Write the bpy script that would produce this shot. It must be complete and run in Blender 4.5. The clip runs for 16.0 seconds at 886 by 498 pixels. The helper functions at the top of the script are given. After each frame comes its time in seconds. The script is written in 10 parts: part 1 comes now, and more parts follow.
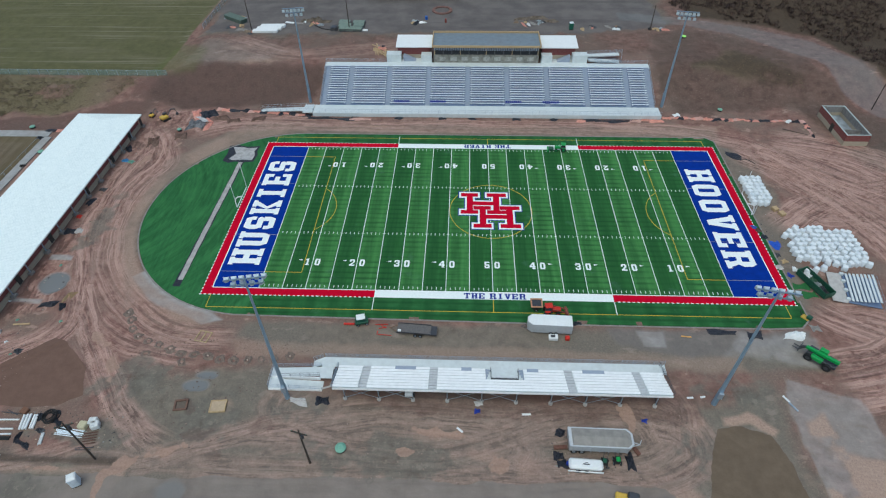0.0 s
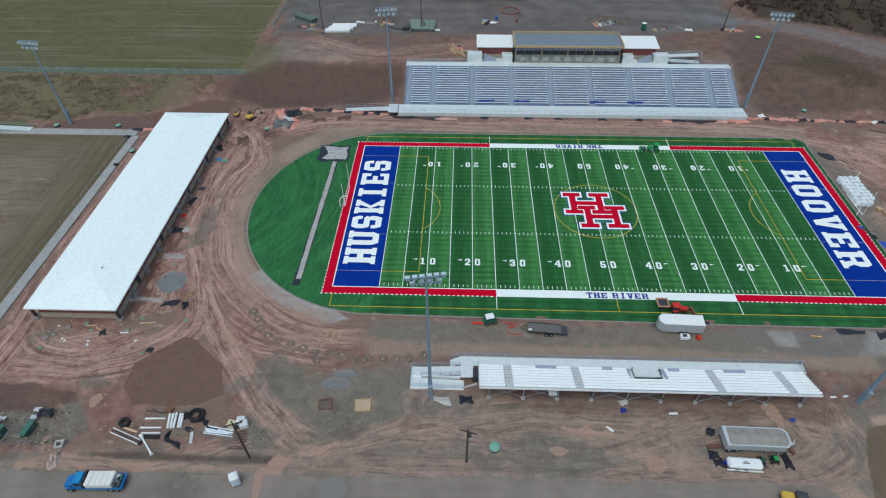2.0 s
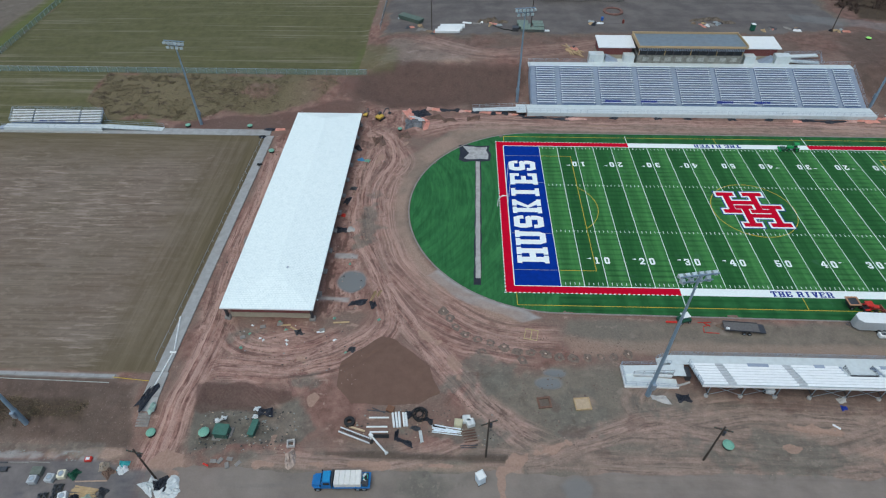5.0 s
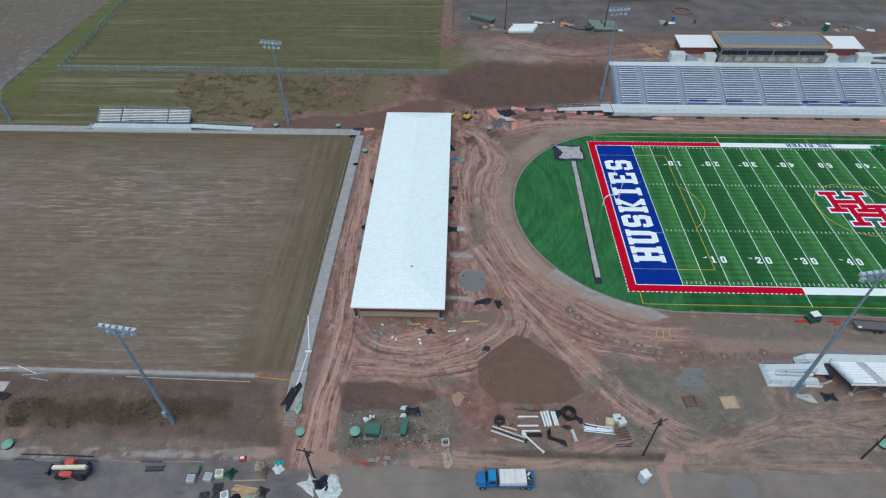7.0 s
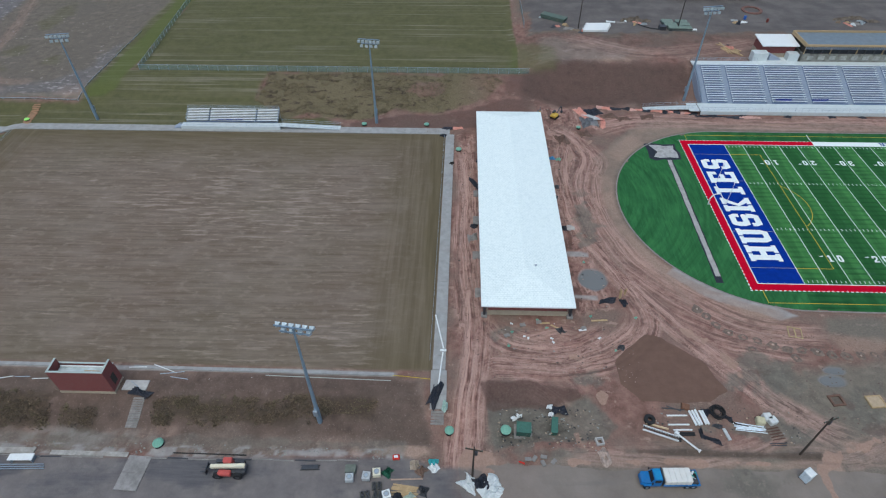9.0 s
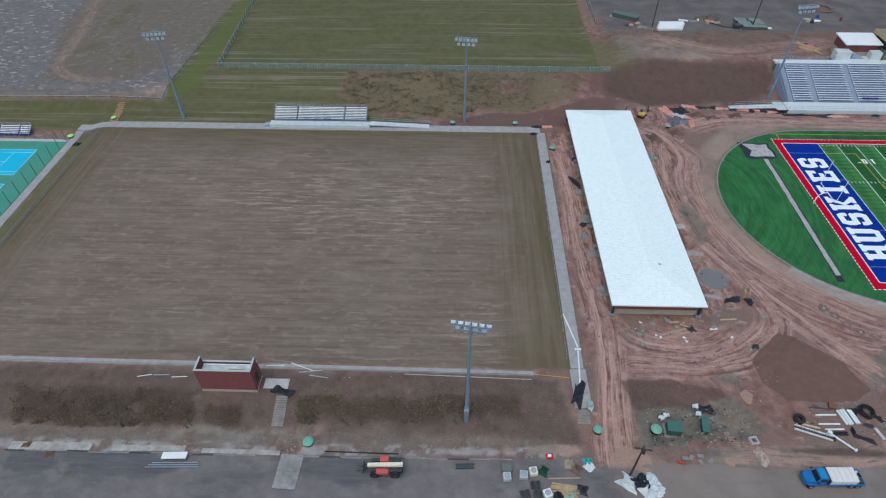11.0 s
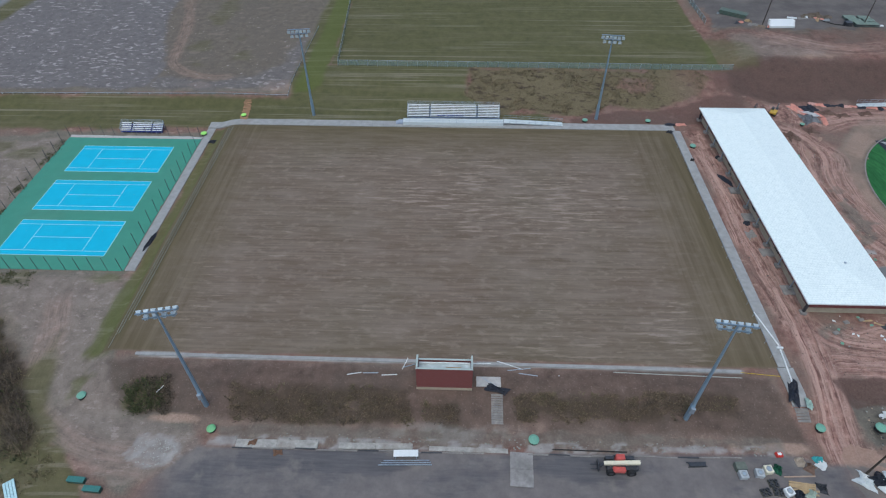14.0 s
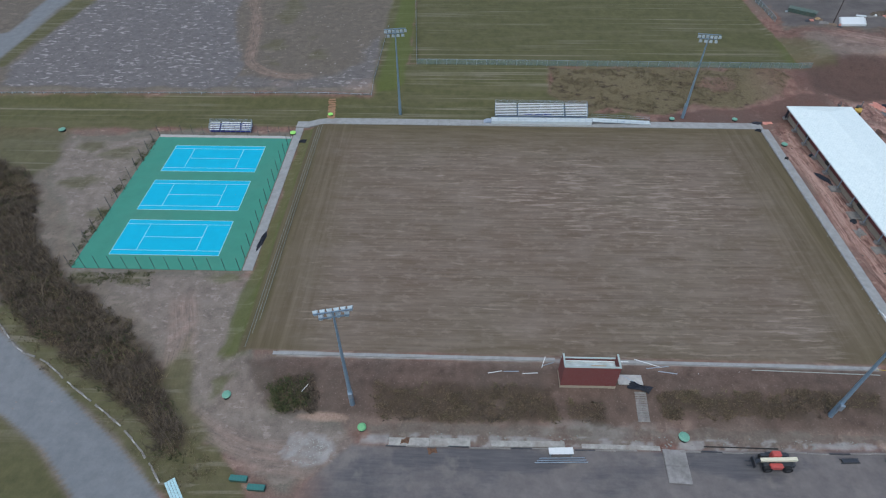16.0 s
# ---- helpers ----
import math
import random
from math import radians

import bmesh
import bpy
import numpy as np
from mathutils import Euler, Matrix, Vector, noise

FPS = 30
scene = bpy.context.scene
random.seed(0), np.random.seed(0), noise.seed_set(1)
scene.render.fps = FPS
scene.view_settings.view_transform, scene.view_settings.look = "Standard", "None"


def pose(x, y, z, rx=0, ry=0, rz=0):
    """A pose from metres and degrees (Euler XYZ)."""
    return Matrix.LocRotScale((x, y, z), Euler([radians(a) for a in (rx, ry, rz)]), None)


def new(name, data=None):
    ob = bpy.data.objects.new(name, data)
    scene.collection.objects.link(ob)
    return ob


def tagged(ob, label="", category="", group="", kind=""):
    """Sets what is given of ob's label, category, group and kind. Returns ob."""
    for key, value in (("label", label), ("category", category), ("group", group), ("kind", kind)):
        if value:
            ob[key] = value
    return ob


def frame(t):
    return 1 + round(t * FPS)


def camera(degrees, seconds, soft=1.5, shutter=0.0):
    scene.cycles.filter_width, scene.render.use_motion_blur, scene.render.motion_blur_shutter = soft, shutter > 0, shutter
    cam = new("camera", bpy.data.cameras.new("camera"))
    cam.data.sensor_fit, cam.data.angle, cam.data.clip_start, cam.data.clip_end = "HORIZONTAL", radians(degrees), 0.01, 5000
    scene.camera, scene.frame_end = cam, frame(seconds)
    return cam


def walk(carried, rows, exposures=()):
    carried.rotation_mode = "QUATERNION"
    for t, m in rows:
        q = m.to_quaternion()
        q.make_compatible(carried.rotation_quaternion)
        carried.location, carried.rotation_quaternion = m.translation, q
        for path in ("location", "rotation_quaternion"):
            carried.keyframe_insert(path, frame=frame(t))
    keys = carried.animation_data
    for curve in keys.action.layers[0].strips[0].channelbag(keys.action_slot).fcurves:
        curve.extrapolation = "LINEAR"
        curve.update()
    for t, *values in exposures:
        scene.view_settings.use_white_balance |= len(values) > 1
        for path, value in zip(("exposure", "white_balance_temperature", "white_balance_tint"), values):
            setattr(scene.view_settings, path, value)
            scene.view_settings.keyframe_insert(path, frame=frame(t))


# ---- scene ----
cam = camera(75.21, 16.0, soft=1.18)
# seconds, place in metres, pitch, heading and lean in degrees
PATH = [
    (0.0, -6.185, -98.706, 83.193, -43.951, 2.589, -0.826),
    (1.0, -18.170, -99.207, 83.251, -43.940, 2.395, -0.614),
    (2.0, -30.219, -99.730, 83.286, -43.905, 2.216, -0.466),
    (3.0, -42.292, -100.256, 83.296, -43.857, 2.061, -0.368),
    (4.0, -54.358, -100.767, 83.279, -43.803, 1.937, -0.310),
    (5.0, -66.393, -101.252, 83.235, -43.752, 1.847, -0.280),
    (6.0, -78.380, -101.702, 83.169, -43.711, 1.792, -0.269),
    (7.0, -90.311, -102.112, 83.087, -43.684, 1.770, -0.269),
    (8.0, -102.181, -102.482, 82.997, -43.675, 1.778, -0.274),
    (9.0, -113.998, -102.814, 82.912, -43.688, 1.811, -0.280),
    (10.0, -125.772, -103.117, 82.845, -43.725, 1.859, -0.282),
    (11.0, -137.524, -103.402, 82.813, -43.786, 1.911, -0.280),
    (12.0, -149.280, -103.682, 82.836, -43.870, 1.955, -0.272),
    (13.0, -161.075, -103.977, 82.937, -43.976, 1.975, -0.259),
    (14.0, -172.950, -104.311, 83.138, -44.101, 1.952, -0.245),
    (15.0, -184.954, -104.708, 83.469, -44.241, 1.867, -0.232),
    (16.0, -197.143, -105.202, 83.958, -44.389, 1.696, -0.226),
]
walk(cam, [(t, pose(x, y, z, 90 + pitch, 0, yaw) @ pose(0, 0, 0, 0, 0, lean)) for t, x, y, z, pitch, yaw, lean in PATH],
     [(0.0, 0.13, 6640, 5), (8.0, 0.13, 6540, 8), (16.0, 0.13, 6400, 10)])

# ---- world, sun, exposure ----
world = bpy.data.worlds.new("overcast_sky")
scene.world = world
world.use_nodes = True
wn = world.node_tree.nodes
sky = wn.new("ShaderNodeTexSky")
sky.sky_type = 'NISHITA'
sky.sun_disc = False
sky.sun_elevation = radians(68)
sky.sun_rotation = radians(200)
sky.air_density = 1.0
sky.dust_density = 2.6
sky.ozone_density = 1.2
wn["Background"].inputs["Strength"].default_value = 0.15
world.node_tree.links.new(sky.outputs[0], wn["Background"].inputs["Color"])
sun_data = bpy.data.lights.new("sun", 'SUN')
sun_data.energy = 1.1
sun_data.angle = radians(60)
sun_data.color = (0.84, 1.0, 0.945)
sun = new("sun", sun_data)
sun.rotation_euler = Euler((radians(22), 0, radians(-20)))


# ---- terrain ----
def smooth(a, b, v):
    v = np.clip((np.asarray(v, dtype=float) - a) / (b - a), 0, 1)
    return v * v * (3 - 2 * v)


def hash2(i, j, seed):
    n = (i.astype(np.int64) * 374761393 + j.astype(np.int64) * 668265263 + seed * 974634777) & 0x7fffffff
    n = ((n ^ (n >> 13)) * 1274126177) & 0x7fffffff
    return ((n ^ (n >> 16)) & 0xffff) / 65535.0


def vnoise(x, y, scale, seed=0):
    """Value noise, 0 to 1, with bumps about scale metres wide."""
    x, y = np.asarray(x, dtype=float) / scale, np.asarray(y, dtype=float) / scale
    i, j = np.floor(x), np.floor(y)
    u, v = x - i, y - j
    u, v = u * u * (3 - 2 * u), v * v * (3 - 2 * v)
    a, b = hash2(i, j, seed), hash2(i + 1, j, seed)
    c, d = hash2(i, j + 1, seed), hash2(i + 1, j + 1, seed)
    return (a * (1 - u) + b * u) * (1 - v) + (c * (1 - u) + d * u) * v


def fbm(x, y, scale, seed=0, octaves=4):
    total, amp, norm = 0, 1.0, 0.0
    for k in range(octaves):
        total = total + amp * vnoise(x, y, scale / 2 ** k, seed + k)
        norm += amp
        amp *= 0.5
    return total / norm


def terrain(x, y):
    """Height of the graded ground: the two playing fields at 0, the bank and plateau north of them, the lots south and west below."""
    x, y = np.asarray(x, dtype=float), np.asarray(y, dtype=float)
    east = smooth(-100, -84, x)
    west = smooth(-205, -240, x)
    bank_w = (3.2 - 1.0 * west) * smooth(33 + 2 * west, 53 - 10 * west, y)
    bank_e = 5.5 * smooth(46, 62, y)
    z = bank_w * (1 - east) + bank_e * east
    z = z + 7.0 * smooth(90, 135, y + 0.3 * (x - 60)) * smooth(60, 95, x)
    lot = smooth(-50, -58.5, y) * smooth(-98, -116, x)
    z = z - 1.8 * lot * (1 - smooth(-214, -236, x))
    low = smooth(-233, -237.5, x) * (1 - smooth(25, 40, y))
    z = z - (1.5 + 2.0 * smooth(-30, -62, y) * smooth(-228, -250, x)) * low
    z = z - 1.8 * smooth(-50, -58.5, y) * smooth(-214, -236, x) * (1 - low)
    return z


def gz(x, y):
    return float(terrain(x, y))


def poly_sdf(px, py, pts):
    """Distance to a polygon's edge, negative inside."""
    best = np.full(px.shape, 1e9)
    inside = np.zeros(px.shape, dtype=bool)
    for (ax, ay), (bx, by) in zip(pts, pts[1:] + pts[:1]):
        ex, ey = bx - ax, by - ay
        s = np.clip(((px - ax) * ex + (py - ay) * ey) / (ex * ex + ey * ey), 0, 1)
        best = np.minimum(best, np.hypot(px - ax - s * ex, py - ay - s * ey))
        if ay != by:
            inside ^= ((ay > py) != (by > py)) & (px < (bx - ax) * (py - ay) / (by - ay) + ax)
    return np.where(inside, -best, best)


def spline(pts, step=1.5):
    """A smooth line through the points given."""
    p = [Vector((a, b, 0)) for a, b in pts]
    p = [2 * p[0] - p[1]] + p + [2 * p[-1] - p[-2]]
    out = []
    for k in range(1, len(p) - 2):
        a, b, c, d = p[k - 1:k + 3]
        n = max(2, int((c - b).length / step))
        for i in range(n):
            t = i / n
            q = 0.5 * (2 * b + (c - a) * t + (2 * a - 5 * b + 4 * c - d) * t * t + (3 * b - a - 3 * c + d) * t ** 3)
            out.append((q.x, q.y))
    out.append((p[-2].x, p[-2].y))
    return out


def line_dist(px, py, pts):
    """Signed distance to the side of an open line, and how far along it."""
    best, along = np.full(px.shape, 1e9), np.zeros(px.shape)
    run = 0.0
    for (ax, ay), (bx, by) in zip(pts, pts[1:]):
        ex, ey = bx - ax, by - ay
        length = math.hypot(ex, ey)
        s = np.clip(((px - ax) * ex + (py - ay) * ey) / (length * length), 0, 1)
        dx, dy = px - ax - s * ex, py - ay - s * ey
        d = np.hypot(dx, dy) * np.where(ex * dy - ey * dx >= 0, 1, -1)
        hit = np.abs(d) < np.abs(best)
        best, along = np.where(hit, d, best), np.where(hit, run + s * length, along)
        run += length
    return best, along


def steps(*stops):
    """Grid lines from stop to stop: (start, spacing), ..., end."""
    out = []
    for (a, d), nxt in zip(stops[:-1], stops[1:]):
        b = nxt[0] if isinstance(nxt, tuple) else nxt
        n = max(1, round((b - a) / d))
        out += [a + (b - a) * i / n for i in range(n)]
    return np.array(out + [stops[-1]])


gx = steps((-2600, 300), (-800, 60), (-440, 8), (-360, 1.6), (-300, 0.8), (-242, 0.5), (-122, 0.3), (-40, 0.4), (60, 0.42), (108, 1.5), (150, 12), (300, 60), (800, 300), 2600)
gy = steps((-2600, 300), (-600, 60), (-180, 8), (-90, 1.0), (-73, 0.3), (-30, 0.38), (47, 0.6), (70, 1.1), (130, 5), (220, 40), (700, 300), 3000)
X, Y = np.meshgrid(gx, gy)
Z = terrain(X, Y)

wob = (fbm(X, Y, 6, 3, 4) - 0.5)
wob_fine = (fbm(X, Y, 1.6, 9, 3) - 0.5)


def region(pts, soft=0.6, ragged=2.0):
    """Where a patch of ground lies, 0 to 1, with a ragged edge."""
    d = poly_sdf(X, Y, pts)
    return 1 - smooth(-soft, soft, d + ragged * 2 * wob + 0.6 * ragged * wob_fine)


def blot(x, y, rx, ry, soft=0.25, ragged=0.5, turn=0.0):
    c, s = math.cos(radians(turn)), math.sin(radians(turn))
    u, v = ((X - x) * c + (Y - y) * s) / rx, (-(X - x) * s + (Y - y) * c) / ry
    return 1 - smooth(1 - soft, 1 + soft, np.hypot(u, v) + ragged * (wob + wob_fine))


rut = np.zeros_like(X)
churn = np.zeros_like(X)
lat, lon = X.copy(), Y.copy()
churn2, lat2, lon2 = np.zeros_like(X), X.copy(), Y.copy()


def tracks(pts, width, count, seed, depth=0.10, weight=1.0, wander=0.5):
    """Wheel ruts of many passes along a line."""
    global Z, rut, churn, lat, lon, churn2, lat2, lon2
    line = spline(pts)
    xs, ys = [p[0] for p in line], [p[1] for p in line]
    m = 3 + width
    i0, i1 = np.searchsorted(gy, [min(ys) - m, max(ys) + m])
    j0, j1 = np.searchsorted(gx, [min(xs) - m, max(xs) + m])
    s = np.s_[i0:i1, j0:j1]
    d, along = line_dist(X[s], Y[s], line)
    whole = along.max()
    ends = smooth(0.0, 6.0, along + 3 * wob[s]) * smooth(whole, whole - 6.0, along + 3 * wob[s])
    rng = random.Random(seed)
    total = np.zeros_like(d)
    for k in range(count):
        off = rng.uniform(-width, width)
        sway = (vnoise(along, np.full_like(along, 7.0 * k), 14, seed + k) - 0.5) * 2 * wander
        gone = ends * smooth(0.15, 0.45, vnoise(along, np.full_like(along, 3.0 * k), 18, seed + 50 + k))
        for side in (-0.95, 0.95):
            e = np.abs(d - off - side - sway)
            total = np.maximum(total, gone * np.exp(-(e / 0.26) ** 2) * rng.uniform(0.6, 1.0))
            Z[s] += gone * depth * (0.7 * np.exp(-((e - 0.55) / 0.2) ** 2) - np.exp(-(e / 0.25) ** 2)) * 0.6
    rut[s] = np.maximum(rut[s], weight * total)
    mine = weight * ends * (1 - smooth(width * 0.9, width + 2.0, np.abs(d) + 2.4 * wob[s]))
    new_lat = d + 1.0 * wob[s] + 31.0 * seed
    first = mine > churn[s]
    second = ~first & (mine > churn2[s])
    for top, under, value in ((lat, lat2, new_lat), (lon, lon2, along), (churn, churn2, mine)):
        under[s] = np.where(first, top[s], np.where(second, value, under[s]))
        top[s] = np.where(first, value, top[s])


tracks([(-113, -66), (-112, -58), (-111.5, -50), (-110.5, -44), (-110, -34), (-110.8, -15), (-111, 8), (-111.5, 24)], 1.4, 7, 1, 0.14)
tracks([(-111, -47), (-107, -45), (-97.4, -45.3), (-88, -43.9), (-82, -40), (-78.5, -35.5), (-79, -30), (-83.5, -19), (-87.5, -9), (-89, 3), (-88.5, 15), (-86, 27)], 1.2, 6, 2, 0.12)
tracks([(-88, 30), (-83, 24), (-80, 16), (-84, 8)], 2.0, 6, 12, 0.10, 0.8)
tracks([(-84, -20), (-79, -28), (-72, -38), (-65, -47), (-59.6, -52.9), (-50, -58)], 1.2, 5, 3)
tracks([(-77, -31), (-70, -36), (-62, -39.5), (-50, -41)], 1.6, 5, 4, 0.08, 0.7)
tracks([(-80, 20), (-83.5, 6), (-83, -6), (-79, -18), (-71, -28), (-60, -35.5), (-46, -37)], 2.2, 7, 5, 0.07, 0.65)
tracks([(-60, -53), (-68, -58.5), (-80, -61), (-100, -60.5)], 1.2, 5, 6, 0.05, 0.6)
tracks([(-80, 30), (-66, 35.5), (-40, 35.5), (0, 35), (40, 34), (62, 30), (72, 22)], 2.6, 8, 7, 0.05, 0.7)
tracks([(62, 26), (70, 18), (78, 6), (84, -6), (86, -20), (80, -32), (68, -40), (56, -43)], 5.5, 26, 8, 0.10, 1.0, 1.4)
tracks([(66, 24), (80, 12), (92, 2), (104, -4)], 5.0, 22, 9, 0.10, 1.0, 1.4)
tracks([(70, 28), (82, 22), (94, 10), (100, -8), (98, -24)], 3.0, 10, 29, 0.08, 0.9, 1.2)
tracks([(64, 6), (72, -2), (84, -2), (96, -10)], 3.0, 10, 30, 0.08, 0.9, 1.2)
tracks([(58, -26), (66, -32), (76, -36), (90, -38)], 3.0, 8, 10, 0.07, 0.9, 1.0)
tracks([(84, 0), (92, -14), (95, -30), (90, -46)], 4.5, 14, 11, 0.08, 0.9, 1.2)
tracks([(60, -30), (70, -30), (78, -36), (80, -46), (72, -54)], 3.5, 12, 31, 0.08, 0.9, 1.0)
tracks([(-30, -44), (-36, -50), (-30, -55), (-10, -57), (10, -51), (22, -47), (28, -50), (24, -57), (10, -60), (-20, -62), (-50, -62)], 1.8, 5, 13, 0.06, 0.55, 0.9)
tracks([(-40, -56), (-20, -51.5), (5, -52.5), (16, -50.5), (26, -50), (30, -55), (24, -61)], 3.0, 9, 32, 0.06, 0.55, 1.2)
tracks([(-2, -62), (4, -57), (1, -52), (-8, -50.5)], 2.0, 6, 33, 0.05, 0.5, 0.8)
tracks([(-58, -60.2), (-53.6, -60.2), (-47, -57.6), (-41.2, -55.4), (-34.7, -55.1), (-18, -56.5)], 1.0, 4, 34, 0.05, 0.6, 0.6)
tracks([(24, -60), (24, -54), (20, -49.5), (8, -50), (-4, -55)], 1.2, 4, 14, 0.06, 0.6)
tracks([(12, -62), (24, -60.5), (30, -57), (28, -52.5), (20, -51)], 1.4, 5, 50, 0.07, 0.7, 0.6)
tracks([(-8, -60.5), (4, -61), (16, -60.4), (26, -61.5)], 1.0, 4, 51, 0.06, 0.7, 0.6)
tracks([(28, -44), (30, -49), (29, -54), (31, -60)], 1.0, 4, 52, 0.07, 0.7, 0.5)
tracks([(-110, -42), (-104, -38.5), (-96, -40), (-91, -44)], 0.9, 3, 15, 0.07, 0.5)
tracks([(-66, -59.4), (-40, -60.2), (-10, -60.8), (20, -61.5)], 0.9, 4, 16, 0.04, 0.5, 0.5)
tracks([(-275, 120), (-271.5, 105), (-265.2, 84), (-261.7, 63), (-258.5, 55.7), (-250, 50.3), (-237.5, 49.5)], 0.8, 4, 17, 0.06, 0.42)
tracks([(-83, 78), (-60, 66), (-40, 68), (-20, 74)], 3.0, 6, 18, 0.05, 0.35)
tracks([(-251, -30), (-247, -42), (-245, -54), (-233, -63), (-215, -66)], 2.0, 4, 19, 0.05, 0.35)

tracks([(60, -6), (74, 4), (90, 10), (106, 12)], 3.5, 12, 35, 0.08, 0.95, 1.4)
tracks([(62, 28), (76, 14), (88, -4), (94, -26)], 4.0, 14, 36, 0.08, 0.95, 1.4)
tracks([(72, 30), (88, 26), (104, 14)], 4.0, 10, 37, 0.07, 0.9, 1.2)
tracks([(78, -14), (88, -22), (92, -36), (84, -50)], 3.5, 12, 38, 0.08, 0.9, 1.2)
tracks([(-104, -47.5), (-98, -51), (-92, -56), (-90, -60)], 0.8, 3, 39, 0.05, 0.5, 0.5)
tracks([(-92, 33), (-88, 22), (-88, 8), (-86, -8), (-80, -22)], 0.8, 3, 40, 0.07, 0.6, 0.6)
tracks([(-113, 20), (-112, 4), (-112.5, -18), (-111, -40)], 1.0, 5, 41, 0.06, 0.9, 0.5)

tracks([(-110, -34), (-106, -39.5), (-99, -41.4), (-91, -40.4), (-84, -36)], 1.4, 5, 42, 0.10, 0.95, 0.8)
tracks([(-109, -43.2), (-99, -43.8), (-90, -42.2), (-82.5, -37.4), (-79.4, -32)], 1.4, 6, 43, 0.12, 1.0, 0.5)
tracks([(-106, -35.6), (-101, -38.6), (-95, -37.2), (-90, -38.6)], 1.0, 3, 44, 0.08, 0.7, 0.8)
tracks([(-96, -44), (-93, -47), (-91, -51)], 1.2, 4, 45, 0.07, 0.7, 0.5)
tracks([(-76, -34), (-70, -41), (-64, -48.5), (-57, -55.5), (-52, -59.5)], 1.3, 5, 46, 0.09, 0.9, 0.5)
tracks([(-52, -58.6), (-44, -56.2), (-36, -53.4), (-28, -52.6)], 1.0, 4, 47, 0.06, 0.7, 0.5)
tracks([(-90, 33), (-85, 27), (-83, 18), (-86, 6), (-84, -8)], 1.6, 6, 48, 0.10, 0.95, 1.0)
tracks([(-84, 34), (-87, 24), (-84, 12)], 1.0, 4, 49, 0.08, 0.8, 0.8)
# trampled clay with no one way through it
for patch in ([(-92, -33), (-84, -31), (-86, -12), (-88, 8), (-87, 34), (-92, 38)], [(-113.6, -40), (-109.3, -40), (-109.3, 27), (-113.6, 27)], [(-92, 33), (-76, 31), (-74, 40), (-92, 42)]):
    worn = 0.75 * region(patch, 1.0, 1.6)
    more = worn > churn
    lat, lon = np.where(more, 0.42 * X, lat), np.where(more, 4.5 * Y, lon)
    churn = np.maximum(churn, worn)

# kinds of ground, each 0 to 1 over the sheet
SOCCER = [(-235.6, -45.6), (-117.6, -46.2), (-117.4, 28.2), (-235.6, 28.6)]
grass = region([(-212, 56.5), (-96, 56.5), (-97, 400), (-216, 400)], 0.5, 0.6)
grass = np.maximum(grass, region([(-420, 24), (-300, 26), (-232, 28.5), (-143.5, 29.7), (-151, 35), (-160.5, 35), (-171, 42.5), (-170, 55.2), (-100, 55.3), (-93, 57), (-212, 57), (-217, 400), (-221, 400), (-221.5, 40.5), (-420, 38)], 1.0, 1.2))
grass = np.maximum(grass, 0.8 * region([(-420, 40), (-302, 26), (-298, 12), (-303, -5), (-420, -30)], 1.5, 2))
grass = np.maximum(grass, region([(-236.5, 27), (-232.0, 27), (-232.4, -44), (-236.6, -44)], 0.5, 0.7))
grass = np.maximum(grass, 0.9 * region([(-236, -27), (-239.5, -36), (-238.5, -46), (-234.5, -46), (-233.5, -30)], 0.8, 1.2))
grass = np.maximum(grass, 0.95 * region([(-320, -44.4), (-300, -48.4), (-272.8, -58.2), (-263.2, -63.9), (-255.2, -70.9), (-238, -91), (-300, -140), (-420, -110), (-420, -38)], 0.5, 0.5))
grass = np.maximum(grass, 0.9 * region([(-286, -38.2), (-264, -52.9), (-251, -61.8), (-239.5, -71.2), (-224.5, -89.7), (-219, -86), (-228.5, -68.5), (-234, -63), (-243, -60), (-262, -48), (-284, -34)], 0.5, 0.8))
grass = np.maximum(grass, 0.8 * region([(-246, -40), (-241, -56), (-236, -62), (-233, -68), (-240, -68), (-249, -52)], 1, 1.5))
grass = np.maximum(grass, 0.9 * blot(-223.6, -54, 3.0, 2.2, 0.3, 0.8))
for gx0, gy0, r in ((-273, -28, 2.5), (-262, -27.5, 3), (-296, -6, 3), (-284, 15, 5), (-279, -8, 3), (-288, 3, 4), (-292, 18, 4), (-237, -51, 2.2), (-234, -33, 2.0)):
    grass = np.maximum(grass, 0.65 * blot(gx0, gy0, r, r * 0.6, 0.4, 1.0))
grass = np.maximum(grass, 0.35 * region([(60, 60), (72, 55), (84, 60), (74, 69)], 2, 3))
grass = np.maximum(grass, 0.95 * region([(-338, 50), (-334, 55), (-333, 74), (-330, 101), (-325, 200), (-338, 200), (-339.3, 99), (-339, 80), (-338.3, 62)], 0.5, 0.5))
grass = np.maximum(grass, 0.6 * region([(-102, 57), (-92, 57), (-88, 64), (-96, 72)], 1, 2))
field = region(SOCCER, 0.4, 0.3)
inset = np.minimum(np.minimum(X + 235.6, -117.5 - X), 28.4 - Y)
edge_grass = field * (0.9 * smooth(4.0, 1.0, inset + 3 * wob) * smooth(-46, 5, Y) + 0.7 * smooth(18, 4, inset + 6 * wob) + 0.25 * smooth(8, 0, Y + 46 + 4 * wob))
side = field * smooth(15, 8, np.minimum(X + 235.6, -117.5 - X) + 1.5 * wob)
straw = 0.10 + 0.75 * smooth(0.40, 0.66, fbm(X, Y, 26, 81, 3))
